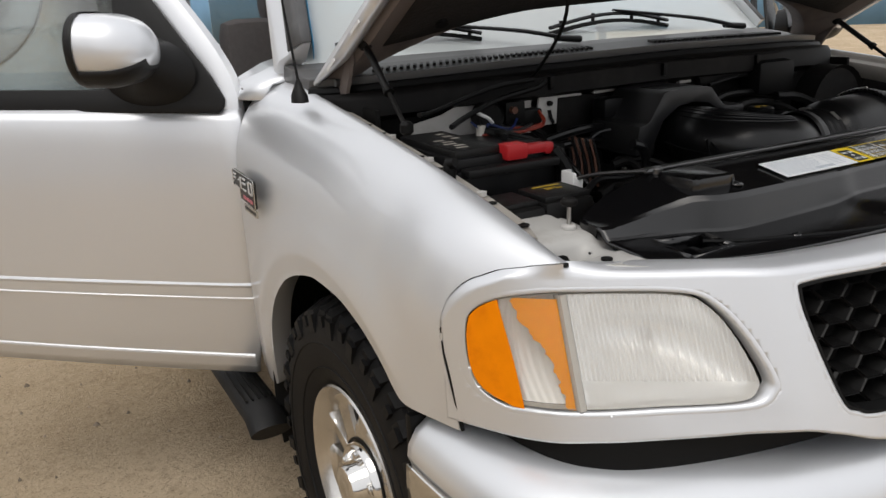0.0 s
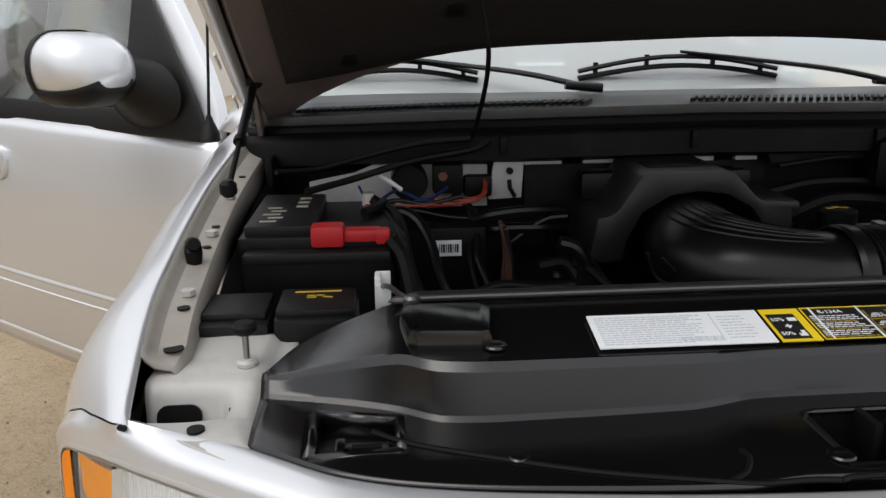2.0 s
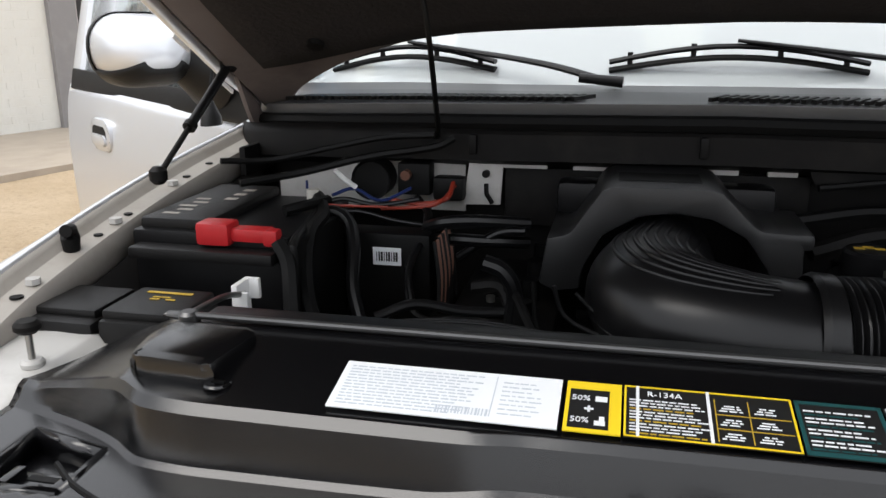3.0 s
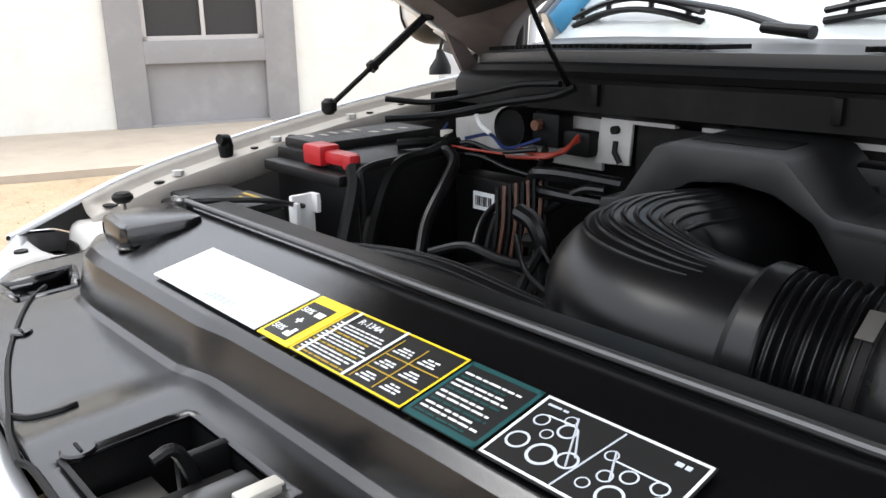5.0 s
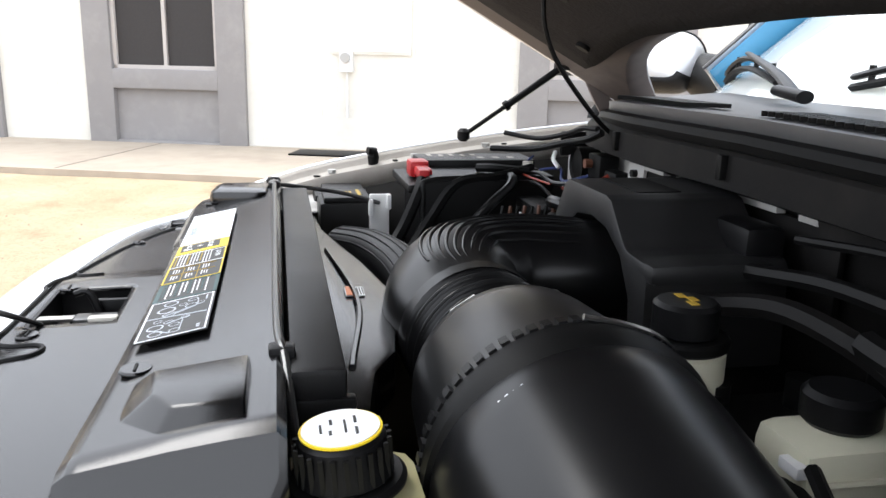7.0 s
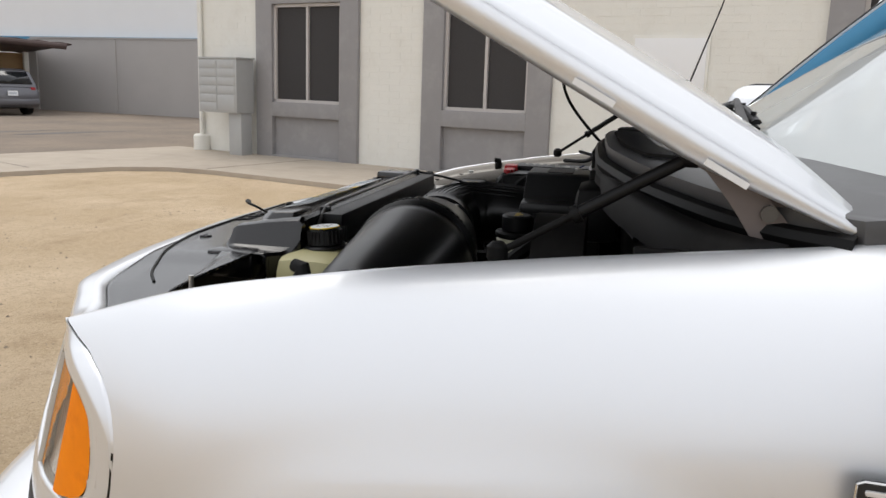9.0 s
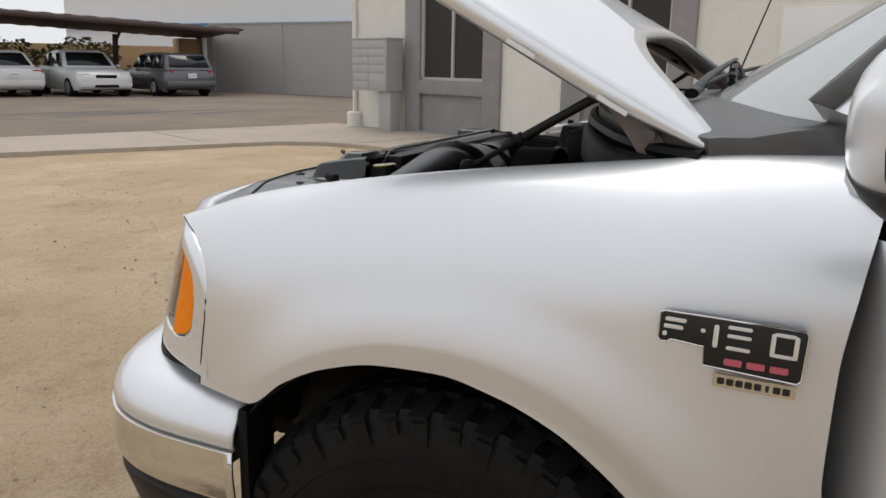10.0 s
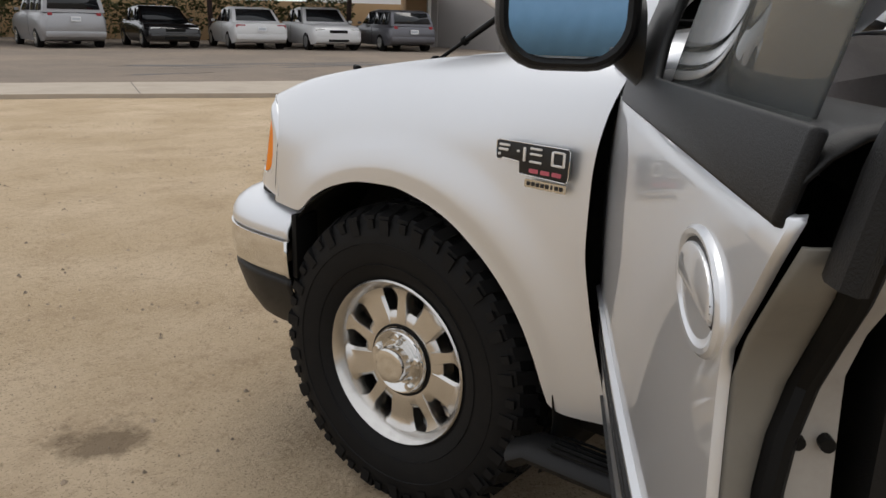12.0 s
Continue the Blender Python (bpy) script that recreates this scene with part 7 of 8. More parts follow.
def build_intake():
    """Ribbed air elbow, bellows and the drum of the air filter."""
    path = [(-0.085, 0.02, 1.085), (-0.092, -0.055, 1.088), (-0.104, -0.130, 1.084), (-0.082, -0.194, 1.078), (-0.012, -0.221, 1.070), (0.055, -0.214, 1.064)]
    radii = [0.064, 0.069, 0.076, 0.079, 0.077, 0.073]
    e = part("intake_elbow", tube(path, radii, 32, 48, flat=0.9), GLOSS, truck, "black ribbed air intake elbow")
    pts = spline(path, 48)
    for j in range(9):
        line = []
        for k in range(8, 44):
            p = pts[k]
            d = (pts[k + 1] - pts[k - 1]).normalized()
            side = d.cross(Vector((0, 0, 1))).normalized()
            r = float(np.interp(k / 48 * 5, range(6), radii))
            a = lerp(-0.046, 0.050, j / 8) * curve1([(8, 0.95), (18, 1.0), (30, 0.9), (44, 0.62)], k)
            up = math.sqrt(max(0.0, 1 - (a / r) ** 2)) * r * 0.9
            line.append(p - side * a + Vector((0, 0, up - 0.0004)))
        n0 = abs(j - 4) // 2
        line = line[n0:len(line) - n0]
        part("rib", tube(line, [0.0006 + 0.0024 * math.sin(math.pi * (i + 0.5) / len(line)) ** 0.5 for i in range(len(line))], 8), GLOSS, e)
    part("elbow_seam", tube([p + Vector((0, 0, -0.012)) + (Vector((p.x + 0.02, p.y + 0.11, 0)).normalized() * float(np.interp(k / 48 * 5, range(6), radii))) for k, p in enumerate(pts[10:44], 10)], 0.0018, 6), GLOSS, e)
    part("elbow_cuff", tube([(0.046, -0.215, 1.065), (0.052, -0.2145, 1.0645), (0.070, -0.213, 1.063), (0.074, -0.2125, 1.063)], [0.073, 0.0775, 0.0775, 0.074], 36, caps=False), GLOSS, e)
    bel, rr = [], []
    for k in range(67):
        t = k / 66
        bel.append((lerp(0.070, 0.138, t), lerp(-0.213, -0.204, t), lerp(1.063, 1.058, t)))
        rr.append(0.0725 + 0.003 * t + 0.0035 * math.cos(2 * math.pi * 9 * t))
    part("bellows", tube(bel, rr, 36, caps=False), GLOSS, e, "black corrugated air duct")
    part("hose_clamp", tube([(0.136, -0.204, 1.058), (0.137, -0.204, 1.058), (0.149, -0.203, 1.057), (0.150, -0.203, 1.057)], [0.076, 0.0785, 0.0785, 0.076], 40, caps=False), DARK, e, "dull steel band clamp")
    part("clamp_screw", box((0.143, -0.170, 1.129), (0.016, 0.030, 0.010), bev=0.003), STEEL, e)
    part("clamp_tag", box((0, 0, 0), (0.012, 0.026, 0.001), m=Matrix.Translation((0.143, -0.2455, 1.1245)) @ Matrix.Rotation(radians(33), 4, "X")), STEEL, e)
    fl = part("air_filter", tube([(0.148, -0.203, 1.057), (0.156, -0.203, 1.057), (0.164, -0.203, 1.057), (0.18, -0.203, 1.056), (0.23, -0.202, 1.054), (0.305, -0.201, 1.051)], [0.076, 0.084, 0.092, 0.0955, 0.100, 0.1055], 56, caps=False), GLOSS, truck, "black drum air filter housing")
    part("drum", tube([(0.318, -0.200, 1.050), (0.326, -0.200, 1.049), (0.36, -0.200, 1.045), (0.45, -0.201, 1.034), (0.58, -0.203, 1.018), (0.62, -0.204, 1.012), (0.64, -0.204, 1.010), (0.645, -0.204, 1.010)], [0.107, 0.110, 0.110, 0.105, 0.098, 0.091, 0.066, 0.03], 64), GLOSS, fl)
    part("clamp_ring", tube([(0.300, -0.201, 1.051), (0.303, -0.201, 1.051), (0.318, -0.200, 1.050), (0.322, -0.200, 1.049)], [0.104, 0.113, 0.114, 0.109], 64, caps=False), SEAL, fl, "black filter clamp ring")
    for k in range(34):
        a = radians(5 + 5.4 * k)
        part("ring_lug", box((0, 0, 0), (0.010, 0.0065, 0.005), m=Matrix.Translation((0.306, -0.201 + 0.112 * math.cos(a), 1.051 + 0.112 * math.sin(a))) @ Matrix.Rotation(a - math.pi / 2, 4, "X")), BLACK, fl)
    part("buckle", tube([(0.296, -0.115, 1.120), (0.306, -0.135, 1.145), (0.312, -0.165, 1.160), (0.312, -0.20, 1.168)], 0.0022, 6, 12), STEEL, fl)
    rng = random.Random(3)
    for k in range(9):
        a = radians(118 + 3.1 * k)
        for row in range(2 if k < 5 else 1):
            part("print_bar", box((0, 0, 0), (0.003, 0.0026 * rng.uniform(0.6, 1.1), 0.0004), m=Matrix.Translation((0.348 + 0.007 * row, -0.200 + 0.1102 * math.cos(a), 1.0455 + 0.1102 * math.sin(a))) @ Matrix.Rotation(a - math.pi / 2, 4, "X")), PAPER, fl)


def build_looms():
    """Thin hoses and wires in the depth of the bay."""
    for pts, r, label in (
            ([(-0.212, -0.21, 1.11), (-0.198, -0.21, 1.075), (-0.16, -0.212, 1.056), (-0.11, -0.22, 1.042)], 0.0026, "thin black vacuum line"),
            ([(-0.188, -0.20, 1.10), (-0.168, -0.20, 1.08), (-0.145, -0.205, 1.062), (-0.10, -0.215, 1.045)], 0.0022, "thin black vacuum line"),
            ([(-0.42, 0.05, 1.10), (-0.385, 0.02, 1.116), (-0.336, 0.02, 1.120), (-0.27, 0.05, 1.112)], 0.010, "black fuel hose"),
            ([(-0.42, 0.05, 1.08), (-0.377, 0.02, 1.092), (-0.327, 0.02, 1.092), (-0.27, 0.05, 1.085)], 0.009, "black fuel hose"),
            ([(-0.368, 0.02, 1.066), (-0.311, 0.02, 1.104), (-0.271, 0.02, 1.11)], 0.006, "black breather pipe"),
            ([(-0.31, -0.10, 1.098), (-0.285, -0.10, 1.088), (-0.270, -0.10, 1.060), (-0.273, -0.10, 1.02)], 0.011, "black water pipe"),
            ([(-0.45, -0.12, 1.02), (-0.40, -0.10, 1.035), (-0.33, -0.10, 1.03), (-0.24, -0.09, 1.032)], 0.007, "black cable loom"),
            ([(-0.58, -0.02, 1.115), (-0.55, 0.0, 1.13), (-0.52, -0.01, 1.118), (-0.50, -0.05, 1.09), (-0.49, -0.09, 1.05), (-0.47, -0.12, 1.01)], 0.009, "black taped cable loom"),
            ([(-0.60, 0.02, 1.12), (-0.555, 0.05, 1.137), (-0.50, 0.06, 1.128), (-0.44, 0.08, 1.135)], 0.0035, "black wire"),
            ([(-0.59, 0.0, 1.118), (-0.53, 0.04, 1.122), (-0.47, 0.05, 1.108), (-0.42, 0.06, 1.10)], 0.003, "black wire"),
            ([(-0.43, 0.10, 1.12), (-0.42, 0.02, 1.09), (-0.425, -0.04, 1.06), (-0.41, -0.08, 1.02)], 0.005, "black cable loom")):
        part("hose", tube(pts, r, 10, 24), GLOSS, truck, label)



def build_engine():
    # ribbed upper hose that passes under the elbow
    line = [(-0.53, -0.30, 1.015), (-0.42, -0.262, 1.030), (-0.30, -0.235, 1.032), (-0.18, -0.215, 1.012), (-0.10, -0.17, 0.985)]
    hose = part("radiator_hose", tube(line, 0.036, 20, 40), BLACK, truck, "black radiator hose with moulded ribs")
    pts = spline(line, 40)
    for j in range(7):
        a = radians(30 + 20 * j)
        part("hose_rib", tube([p + 0.0362 * (math.sin(a) * Vector((0, 0, 1)) + math.cos(a) * (pts[min(i + 1, 40)] - pts[max(i - 1, 0)]).normalized().cross(Vector((0, 0, 1)))) for i, p in enumerate(pts)], 0.0016, 6), BLACK, hose)
    # plenum cover: arch in front, sloping shoulders, flat label on top
    outline = [(-0.246, 1.055), (-0.236, 1.118), (-0.215, 1.122), (-0.205, 1.128), (-0.168, 1.184), (-0.155, 1.190), (-0.035, 1.190), (-0.020, 1.186), (0.020, 1.146), (0.030, 1.140), (0.072, 1.138), (0.080, 1.128), (0.085, 1.02),
               (0.050, 1.02), (0.040, 1.09), (0.012, 1.130), (-0.03, 1.152), (-0.075, 1.158), (-0.12, 1.152), (-0.165, 1.125), (-0.188, 1.08), (-0.192, 1.05), (-0.225, 1.045)]
    m = Matrix(((1, 0, 0, 0), (0, 0, -1, 0.125), (0, 1, 0, 0), (0, 0, 0, 1)))
    e = part("plenum_cover", prism(outline, 0.165, m, bev=0.004), PLENUM, truck, "black moulded engine cover over the throttle")
    part("cover_back", box((-0.085, 0.105, 1.145), (0.30, 0.05, 0.05), bev=0.012), BLACK, e)
    part("cover_label", box((-0.095, 0.03, 1.1905), (0.105, 0.055, 0.0015)), SEAL, e)
    part("throttle_dark", box((-0.075, 0.09, 1.09), (0.20, 0.02, 0.12)), SEAL, e)
    part("cover_shoulder", box((0.055, 0.03, 1.128), (0.075, 0.14, 0.022), bev=0.008), PLENUM, e)
    # engine mass below, valve covers, runners, pipes
    part("engine_block", box((-0.04, 0.02, 0.80), (0.52, 0.42, 0.36), bev=0.03), DARK, truck, "dark oily engine block")
    for s in (-1, 1):
        v = part("valve_cover", box((-0.04 + s * 0.25, 0.03, 0.985), (0.15, 0.38, 0.07), bev=0.02), DARK, truck, "dark valve cover")
        for k in range(4):
            part("coil", disc((-0.04 + s * 0.22, -0.10 + 0.09 * k, 1.01), 0.014, 0.04, seg=12), SEAL, v)
    rng = random.Random(11)
    # firewall detail: pale brackets, relay, strips, wires
    b = part("firewall_bracket", prism([(-0.385, 1.115), (-0.326, 1.117), (-0.322, 1.185), (-0.375, 1.185)], 0.006, Matrix(((1, 0, 0, 0), (0, 0, -1, 0.150), (0, 1, 0, 0), (0, 0, 0, 1))), bev=0.001), INNER, truck, "pale steel bracket on the firewall")
    part("stud", disc((-0.348, 0.145, 1.166), 0.006, -0.01, "Y", 10), DARK, b)
    part("strap", tube([(-0.348, 0.142, 1.15), (-0.347, 0.138, 1.135), (-0.338, 0.14, 1.12)], 0.004, 6), SEAL, b)
    part("fender_panel", prism([(-0.70, 1.10), (-0.385, 1.10), (-0.385, 1.182), (-0.44, 1.184), (-0.52, 1.196), (-0.56, 1.19), (-0.62, 1.165), (-0.70, 1.15)], 0.005, Matrix(((1, 0, 0, 0), (0, 0, -1, 0.168), (0, 1, 0, 0), (0, 0, 0, 1)))), INNER, truck, "dusty pale inner panel behind the battery")
    part("heat_shield", box((-0.10, 0.155, 1.13), (0.44, 0.008, 0.09), bev=0.002), DARK, truck, "dark heater case on the firewall")
    for xa, xb in ((-0.322, -0.255), (-0.216, 0.02), (0.06, 0.10)):
        part("pinch_weld", box(((xa + xb) / 2, 0.148, 1.180), (xb - xa, 0.012, 0.008)), INNER, truck, "pale edge strip on the firewall")
    r = part("relay", box((-0.458, 0.135, 1.157), (0.052, 0.035, 0.05), bev=0.004), SEAL, truck, "black relay with a brass stud")
    part("stud", disc((-0.468, 0.117, 1.165), 0.008, -0.012, "Y", 8), WIRE_TAN, r)
    part("solenoid", disc((-0.525, 0.145, 1.155), 0.032, -0.03, "Y", 18, bev=0.004), SEAL, truck, "black round solenoid")
    part("solenoid_cover", box((-0.405, 0.138, 1.142), (0.05, 0.03, 0.038), bev=0.008), SEAL, truck)
    wires = [(WIRE_RED, 0.0035, [(-0.395, 0.118, 1.155), (-0.40, 0.09, 1.135), (-0.44, 0.085, 1.127), (-0.49, 0.09, 1.13)]), (WIRE_RED, 0.003, [(-0.392, 0.116, 1.150), (-0.41, 0.08, 1.13), (-0.45, 0.08, 1.122), (-0.50, 0.08, 1.118)]),
             (WIRE_BLUE, 0.0028, [(-0.46, 0.11, 1.145), (-0.50, 0.08, 1.130), (-0.545, 0.09, 1.145), (-0.57, 0.06, 1.140)]), (WHITE, 0.004, [(-0.575, 0.09, 1.172), (-0.555, 0.08, 1.160), (-0.54, 0.085, 1.148)]),
             (WIRE_BLUE, 0.002, [(-0.61, 0.06, 1.16), (-0.60, 0.04, 1.145), (-0.585, 0.05, 1.13)]), (WIRE_RED, 0.002, [(-0.60, 0.03, 1.135), (-0.55, 0.03, 1.132), (-0.48, 0.05, 1.128)]),
             (SEAL, 0.011, [(-0.562, -0.158, 1.126), (-0.545, -0.17, 1.10), (-0.53, -0.20, 1.04), (-0.50, -0.235, 1.0)]), (SEAL, 0.010, [(-0.59, 0.05, 1.14), (-0.555, -0.02, 1.13), (-0.545, -0.10, 1.12), (-0.53, -0.15, 1.06), (-0.49, -0.2, 1.0)]),
             (SEAL, 0.006, [(-0.45, 0.11, 1.13), (-0.42, 0.06, 1.11), (-0.435, 0.0, 1.06), (-0.42, -0.04, 1.0), (-0.36, -0.06, 0.99)]), (SEAL, 0.005, [(-0.74, 0.04, 1.19), (-0.68, 0.09, 1.185), (-0.58, 0.115, 1.205), (-0.50, 0.11, 1.222), (-0.42, 0.105, 1.228)]),
             (SEAL, 0.006, [(-0.69, 0.0, 1.165), (-0.62, 0.06, 1.172), (-0.52, 0.09, 1.195), (-0.42, 0.09, 1.212), (-0.39, 0.10, 1.225)]), (SEAL, 0.004, [(-0.43, 0.14, 1.215), (-0.417, 0.112, 1.233), (-0.410, 0.070, 1.275), (-0.404, 0.022, 1.335), (-0.405, 0.0, 1.39), (-0.415, 0.0, 1.45)]),
             (SEAL, 0.006, [(-0.30, -0.05, 1.04), (-0.27, -0.10, 1.06), (-0.22, -0.20, 1.03), (-0.13, -0.27, 1.02)]), (SEAL, 0.004, [(-0.25, -0.06, 1.06), (-0.23, -0.16, 1.03), (-0.17, -0.25, 1.01)]), (DARK, 0.010, [(-0.33, -0.06, 1.05), (-0.29, -0.07, 1.055), (-0.27, -0.10, 1.02), (-0.27, -0.12, 0.97)]),
             (DARK, 0.012, [(-0.40, -0.10, 1.0), (-0.33, -0.09, 1.015), (-0.25, -0.11, 1.0)]), (DARK, 0.012, [(0.10, 0.02, 1.10), (0.20, 0.05, 1.12), (0.34, 0.06, 1.10), (0.42, 0.02, 1.05)]), (SEAL, 0.009, [(0.09, 0.07, 1.13), (0.20, 0.10, 1.14), (0.34, 0.11, 1.13), (0.46, 0.06, 1.10)]),
             (SEAL, 0.012, [(0.30, 0.04, 1.13), (0.38, 0.03, 1.12), (0.43, -0.02, 1.08), (0.44, -0.05, 1.03)]), (SEAL, 0.005, [(0.12, 0.10, 1.17), (0.25, 0.12, 1.18), (0.40, 0.15, 1.17), (0.55, 0.18, 1.16)]), (SEAL, 0.006, [(0.36, -0.04, 1.062), (0.42, -0.06, 1.05), (0.50, -0.08, 1.03)])]
    for mat, rad, pts in wires:
        part("cable", tube(pts, rad, 7, 18), mat, truck)
    for k in range(9):
        y = -0.06 + 0.012 * k
        part("loom_strand", tube([(-0.385 + 0.003 * rng.random(), y, 1.11), (-0.375, y - 0.01, 1.06), (-0.38 + 0.01 * rng.random(), y - 0.02, 1.01)], 0.003, 5, 8), WIRE_TAN if k % 2 else SEAL, truck)
    t = part("barcode_tag", box((-0.468, 0.0, 1.067), (0.042, 0.002, 0.026)), PAPER, truck, "white barcode tag on a cable")
    for k in range(9):
        part("print_bar", box((-0.483 + 0.0037 * k, -0.0014, 1.067), (0.0012 + 0.001 * (k % 3), 0.0006, 0.014)), INK_BLACK, t)
    part("connector_box", box((-0.47, 0.03, 1.03), (0.13, 0.05, 0.14), bev=0.008), SEAL, truck)
    part("yellow_tag", box((-0.40, -0.27, 1.045), (0.03, 0.008, 0.004)), YELLOW_DIM, truck)
    part("wiper_motor", box((0.36, 0.12, 1.17), (0.14, 0.07, 0.09), bev=0.02), SEAL, truck)
    part("brake_booster", disc((0.56, 0.10, 1.08), 0.11, -0.05, "Y", 28, bev=0.01), DARK, truck, "black brake booster")
    part("firewall_plate", prism([(0.12, 1.17), (0.30, 1.185), (0.30, 1.215), (0.10, 1.215)], 0.004, Matrix(((1, 0, 0, 0), (0, 0, -1, 0.130), (0, 1, 0, 0), (0, 0, 0, 1)))), DARK, truck)
    for k in range(26):
        x, y, z = rng.uniform(-0.5, 0.5), rng.uniform(-0.25, 0.10), rng.uniform(0.90, 0.98)
        part("hose", tube([(x, y, z), (x + rng.uniform(-0.1, 0.1), y + rng.uniform(-0.06, 0.06), z + 0.02), (x + rng.uniform(-0.16, 0.16), y + rng.uniform(-0.1, 0.1), z - 0.02)], rng.uniform(0.005, 0.014), 7, 8), SEAL if k % 3 else DARK, truck)
    for k in range(22):
        x, y, z = rng.uniform(-0.5, 0.52), rng.uniform(-0.25, 0.10), rng.uniform(0.90, 0.985)
        part("fitting", box((x, y, z), (rng.uniform(0.02, 0.06), rng.uniform(0.02, 0.05), rng.uniform(0.02, 0.05)), bev=0.005), SEAL if k % 3 else DARK, truck)
    for x, y, z in ((-0.305, -0.07, 1.035), (-0.29, -0.09, 1.0), (-0.345, -0.12, 0.995), (0.44, 0.03, 1.10), (0.50, 0.10, 1.14)):
        part("hose_clamp", disc((x, y, z), 0.006, 0.008, seg=10), STEEL, truck)


def build_reservoirs():
    # coolant bottle with a yellow-topped cap
    t = part("coolant_bottle", box((0.352, -0.368, 0.955), (0.166, 0.118, 0.222), bev=0.030), TANK, truck, "yellowed coolant bottle with a black cap")
    ax = Matrix.Translation((0.328, -0.366, 1.064)) @ Matrix.Rotation(radians(5), 4, "X")
    cap = part("bottle_cap", disc((0, 0, 0), 0.041, 0.008, seg=40, bev=0.003, m=ax), GLOSS, t, "black ribbed cap with a printed top")
    part("cap_body", disc((0, 0, 0), 0.0325, 0.034, seg=40, r2=0.0290, bev=0.004, m=ax @ Matrix.Translation((0, 0, 0.006))), BLACK, cap)
    part("cap_rim", disc((0, 0, 0), 0.0275, 0.0015, seg=40, m=ax @ Matrix.Translation((0, 0, 0.0395))), YELLOW, cap)
    part("cap_disc", disc((0, 0, 0), 0.0258, 0.0012, seg=40, m=ax @ Matrix.Translation((0, 0, 0.0406))), PAPER, cap, "pale printed cap top")
    for u, v, w, h in ((-0.008, 0.010, 0.010, 0.002), (0.008, 0.010, 0.010, 0.002), (0.0, 0.003, 0.018, 0.0016), (-0.008, -0.006, 0.007, 0.002), (0.007, -0.007, 0.006, 0.002), (0.0, -0.013, 0.012, 0.0016)):
        part("print_bar", box((u, v, 0.0421), (w, h, 0.0004), m=ax), INK_BLACK, cap)
    for k in range(24):
        a = 2 * math.pi * k / 24
        part("cap_grip", box((0.0312 * math.cos(a), 0.0312 * math.sin(a), 0.022), (0.003, 0.003, 0.024), m=ax), BLACK, cap)
    part("shoulder_seam", tube([(0.425, -0.428, 1.02), (0.438, -0.40, 1.02), (0.438, -0.34, 1.02), (0.425, -0.308, 1.02), (0.30, -0.307, 1.02), (0.272, -0.318, 1.02)], 0.003, 6, 30), TANK, t)
    # power steering reservoir
    p = part("steering_reservoir", disc((0.156, -0.034, 0.97), 0.040, 0.112, seg=32, bev=0.006), TANK_PALE, truck, "pale steering fluid reservoir with a black cap")
    part("collar", disc((0.156, -0.034, 1.080), 0.043, 0.012, seg=32, bev=0.003), SEAL, p)
    part("cap", disc((0.156, -0.034, 1.09), 0.031, 0.034, seg=28, bev=0.004), BLACK, p)
    for k in range(3):
        part("print_bar", box((0.143 + 0.012 * k, -0.034 + 0.006 * (k % 2), 1.1245), (0.012, 0.008, 0.0008)), YELLOW_DIM, p)
    part("strap", tube([(0.156 + 0.042 * math.cos(a), -0.034 + 0.042 * math.sin(a), 1.020 + 0.02 * math.cos(a)) for a in (k * 0.2618 for k in range(25))], 0.005, 6, caps=False), SEAL, p)
    # brake fluid bottle
    w = part("brake_bottle", box((0.305, 0.045, 1.035), (0.075, 0.15, 0.055), bev=0.018), TANK_PALE, truck, "yellowed brake fluid bottle with a black cap")
    part("cap", disc((0.296, 0.030, 1.062), 0.031, 0.030, seg=28, bev=0.005), BLACK, w)
    part("seam", tube([(0.344, -0.02, 1.037), (0.345, 0.045, 1.037), (0.344, 0.11, 1.037)], 0.003, 6), TANK_PALE, w)
    part("lower_cap", disc((0.335, -0.050, 1.005), 0.028, 0.028, seg=24, bev=0.004), SEAL, truck)
    part("connector", box((0.328, -0.030, 1.046), (0.024, 0.012, 0.010), bev=0.002), WHITE, truck, "white cable connector")


build_cover()
build_battery()
build_fuse_box()
build_intake()
build_engine()
build_looms()
build_reservoirs()


# ---------------------------------------------------------------- yard beyond: parked cars, carport, walls, hedge
WHITE_CAR = material("white_car_paint", (0.62, 0.62, 0.62), rough=0.3, coat=0.6)
SILVER_CAR = material("silver_car_paint", (0.34, 0.34, 0.35), rough=0.35, metal=0.5, coat=0.6)
GREY_CAR = material("grey_car_paint", (0.12, 0.12, 0.135), rough=0.35, metal=0.4, coat=0.6)
BLACK_CAR = material("black_car_paint", (0.006, 0.006, 0.007), rough=0.2, coat=0.8)
CAR_GLASS = material("dark_car_glass", (0.012, 0.014, 0.016), rough=0.05, spec=0.6)
TAIL = material("tail_lamp_red", (0.28, 0.015, 0.02), rough=0.2)
LAMP = material("head_lamp_clear", (0.6, 0.6, 0.58), rough=0.1, metal=0.6)
BLUE_FENCE = material("blue_corrugated_sheet", (0.15, 0.29, 0.44), rough=0.5, vary=0.12, scale=2)
TAN_WALL = material("tan_far_wall", (0.45, 0.30, 0.16), rough=0.85, vary=0.1)


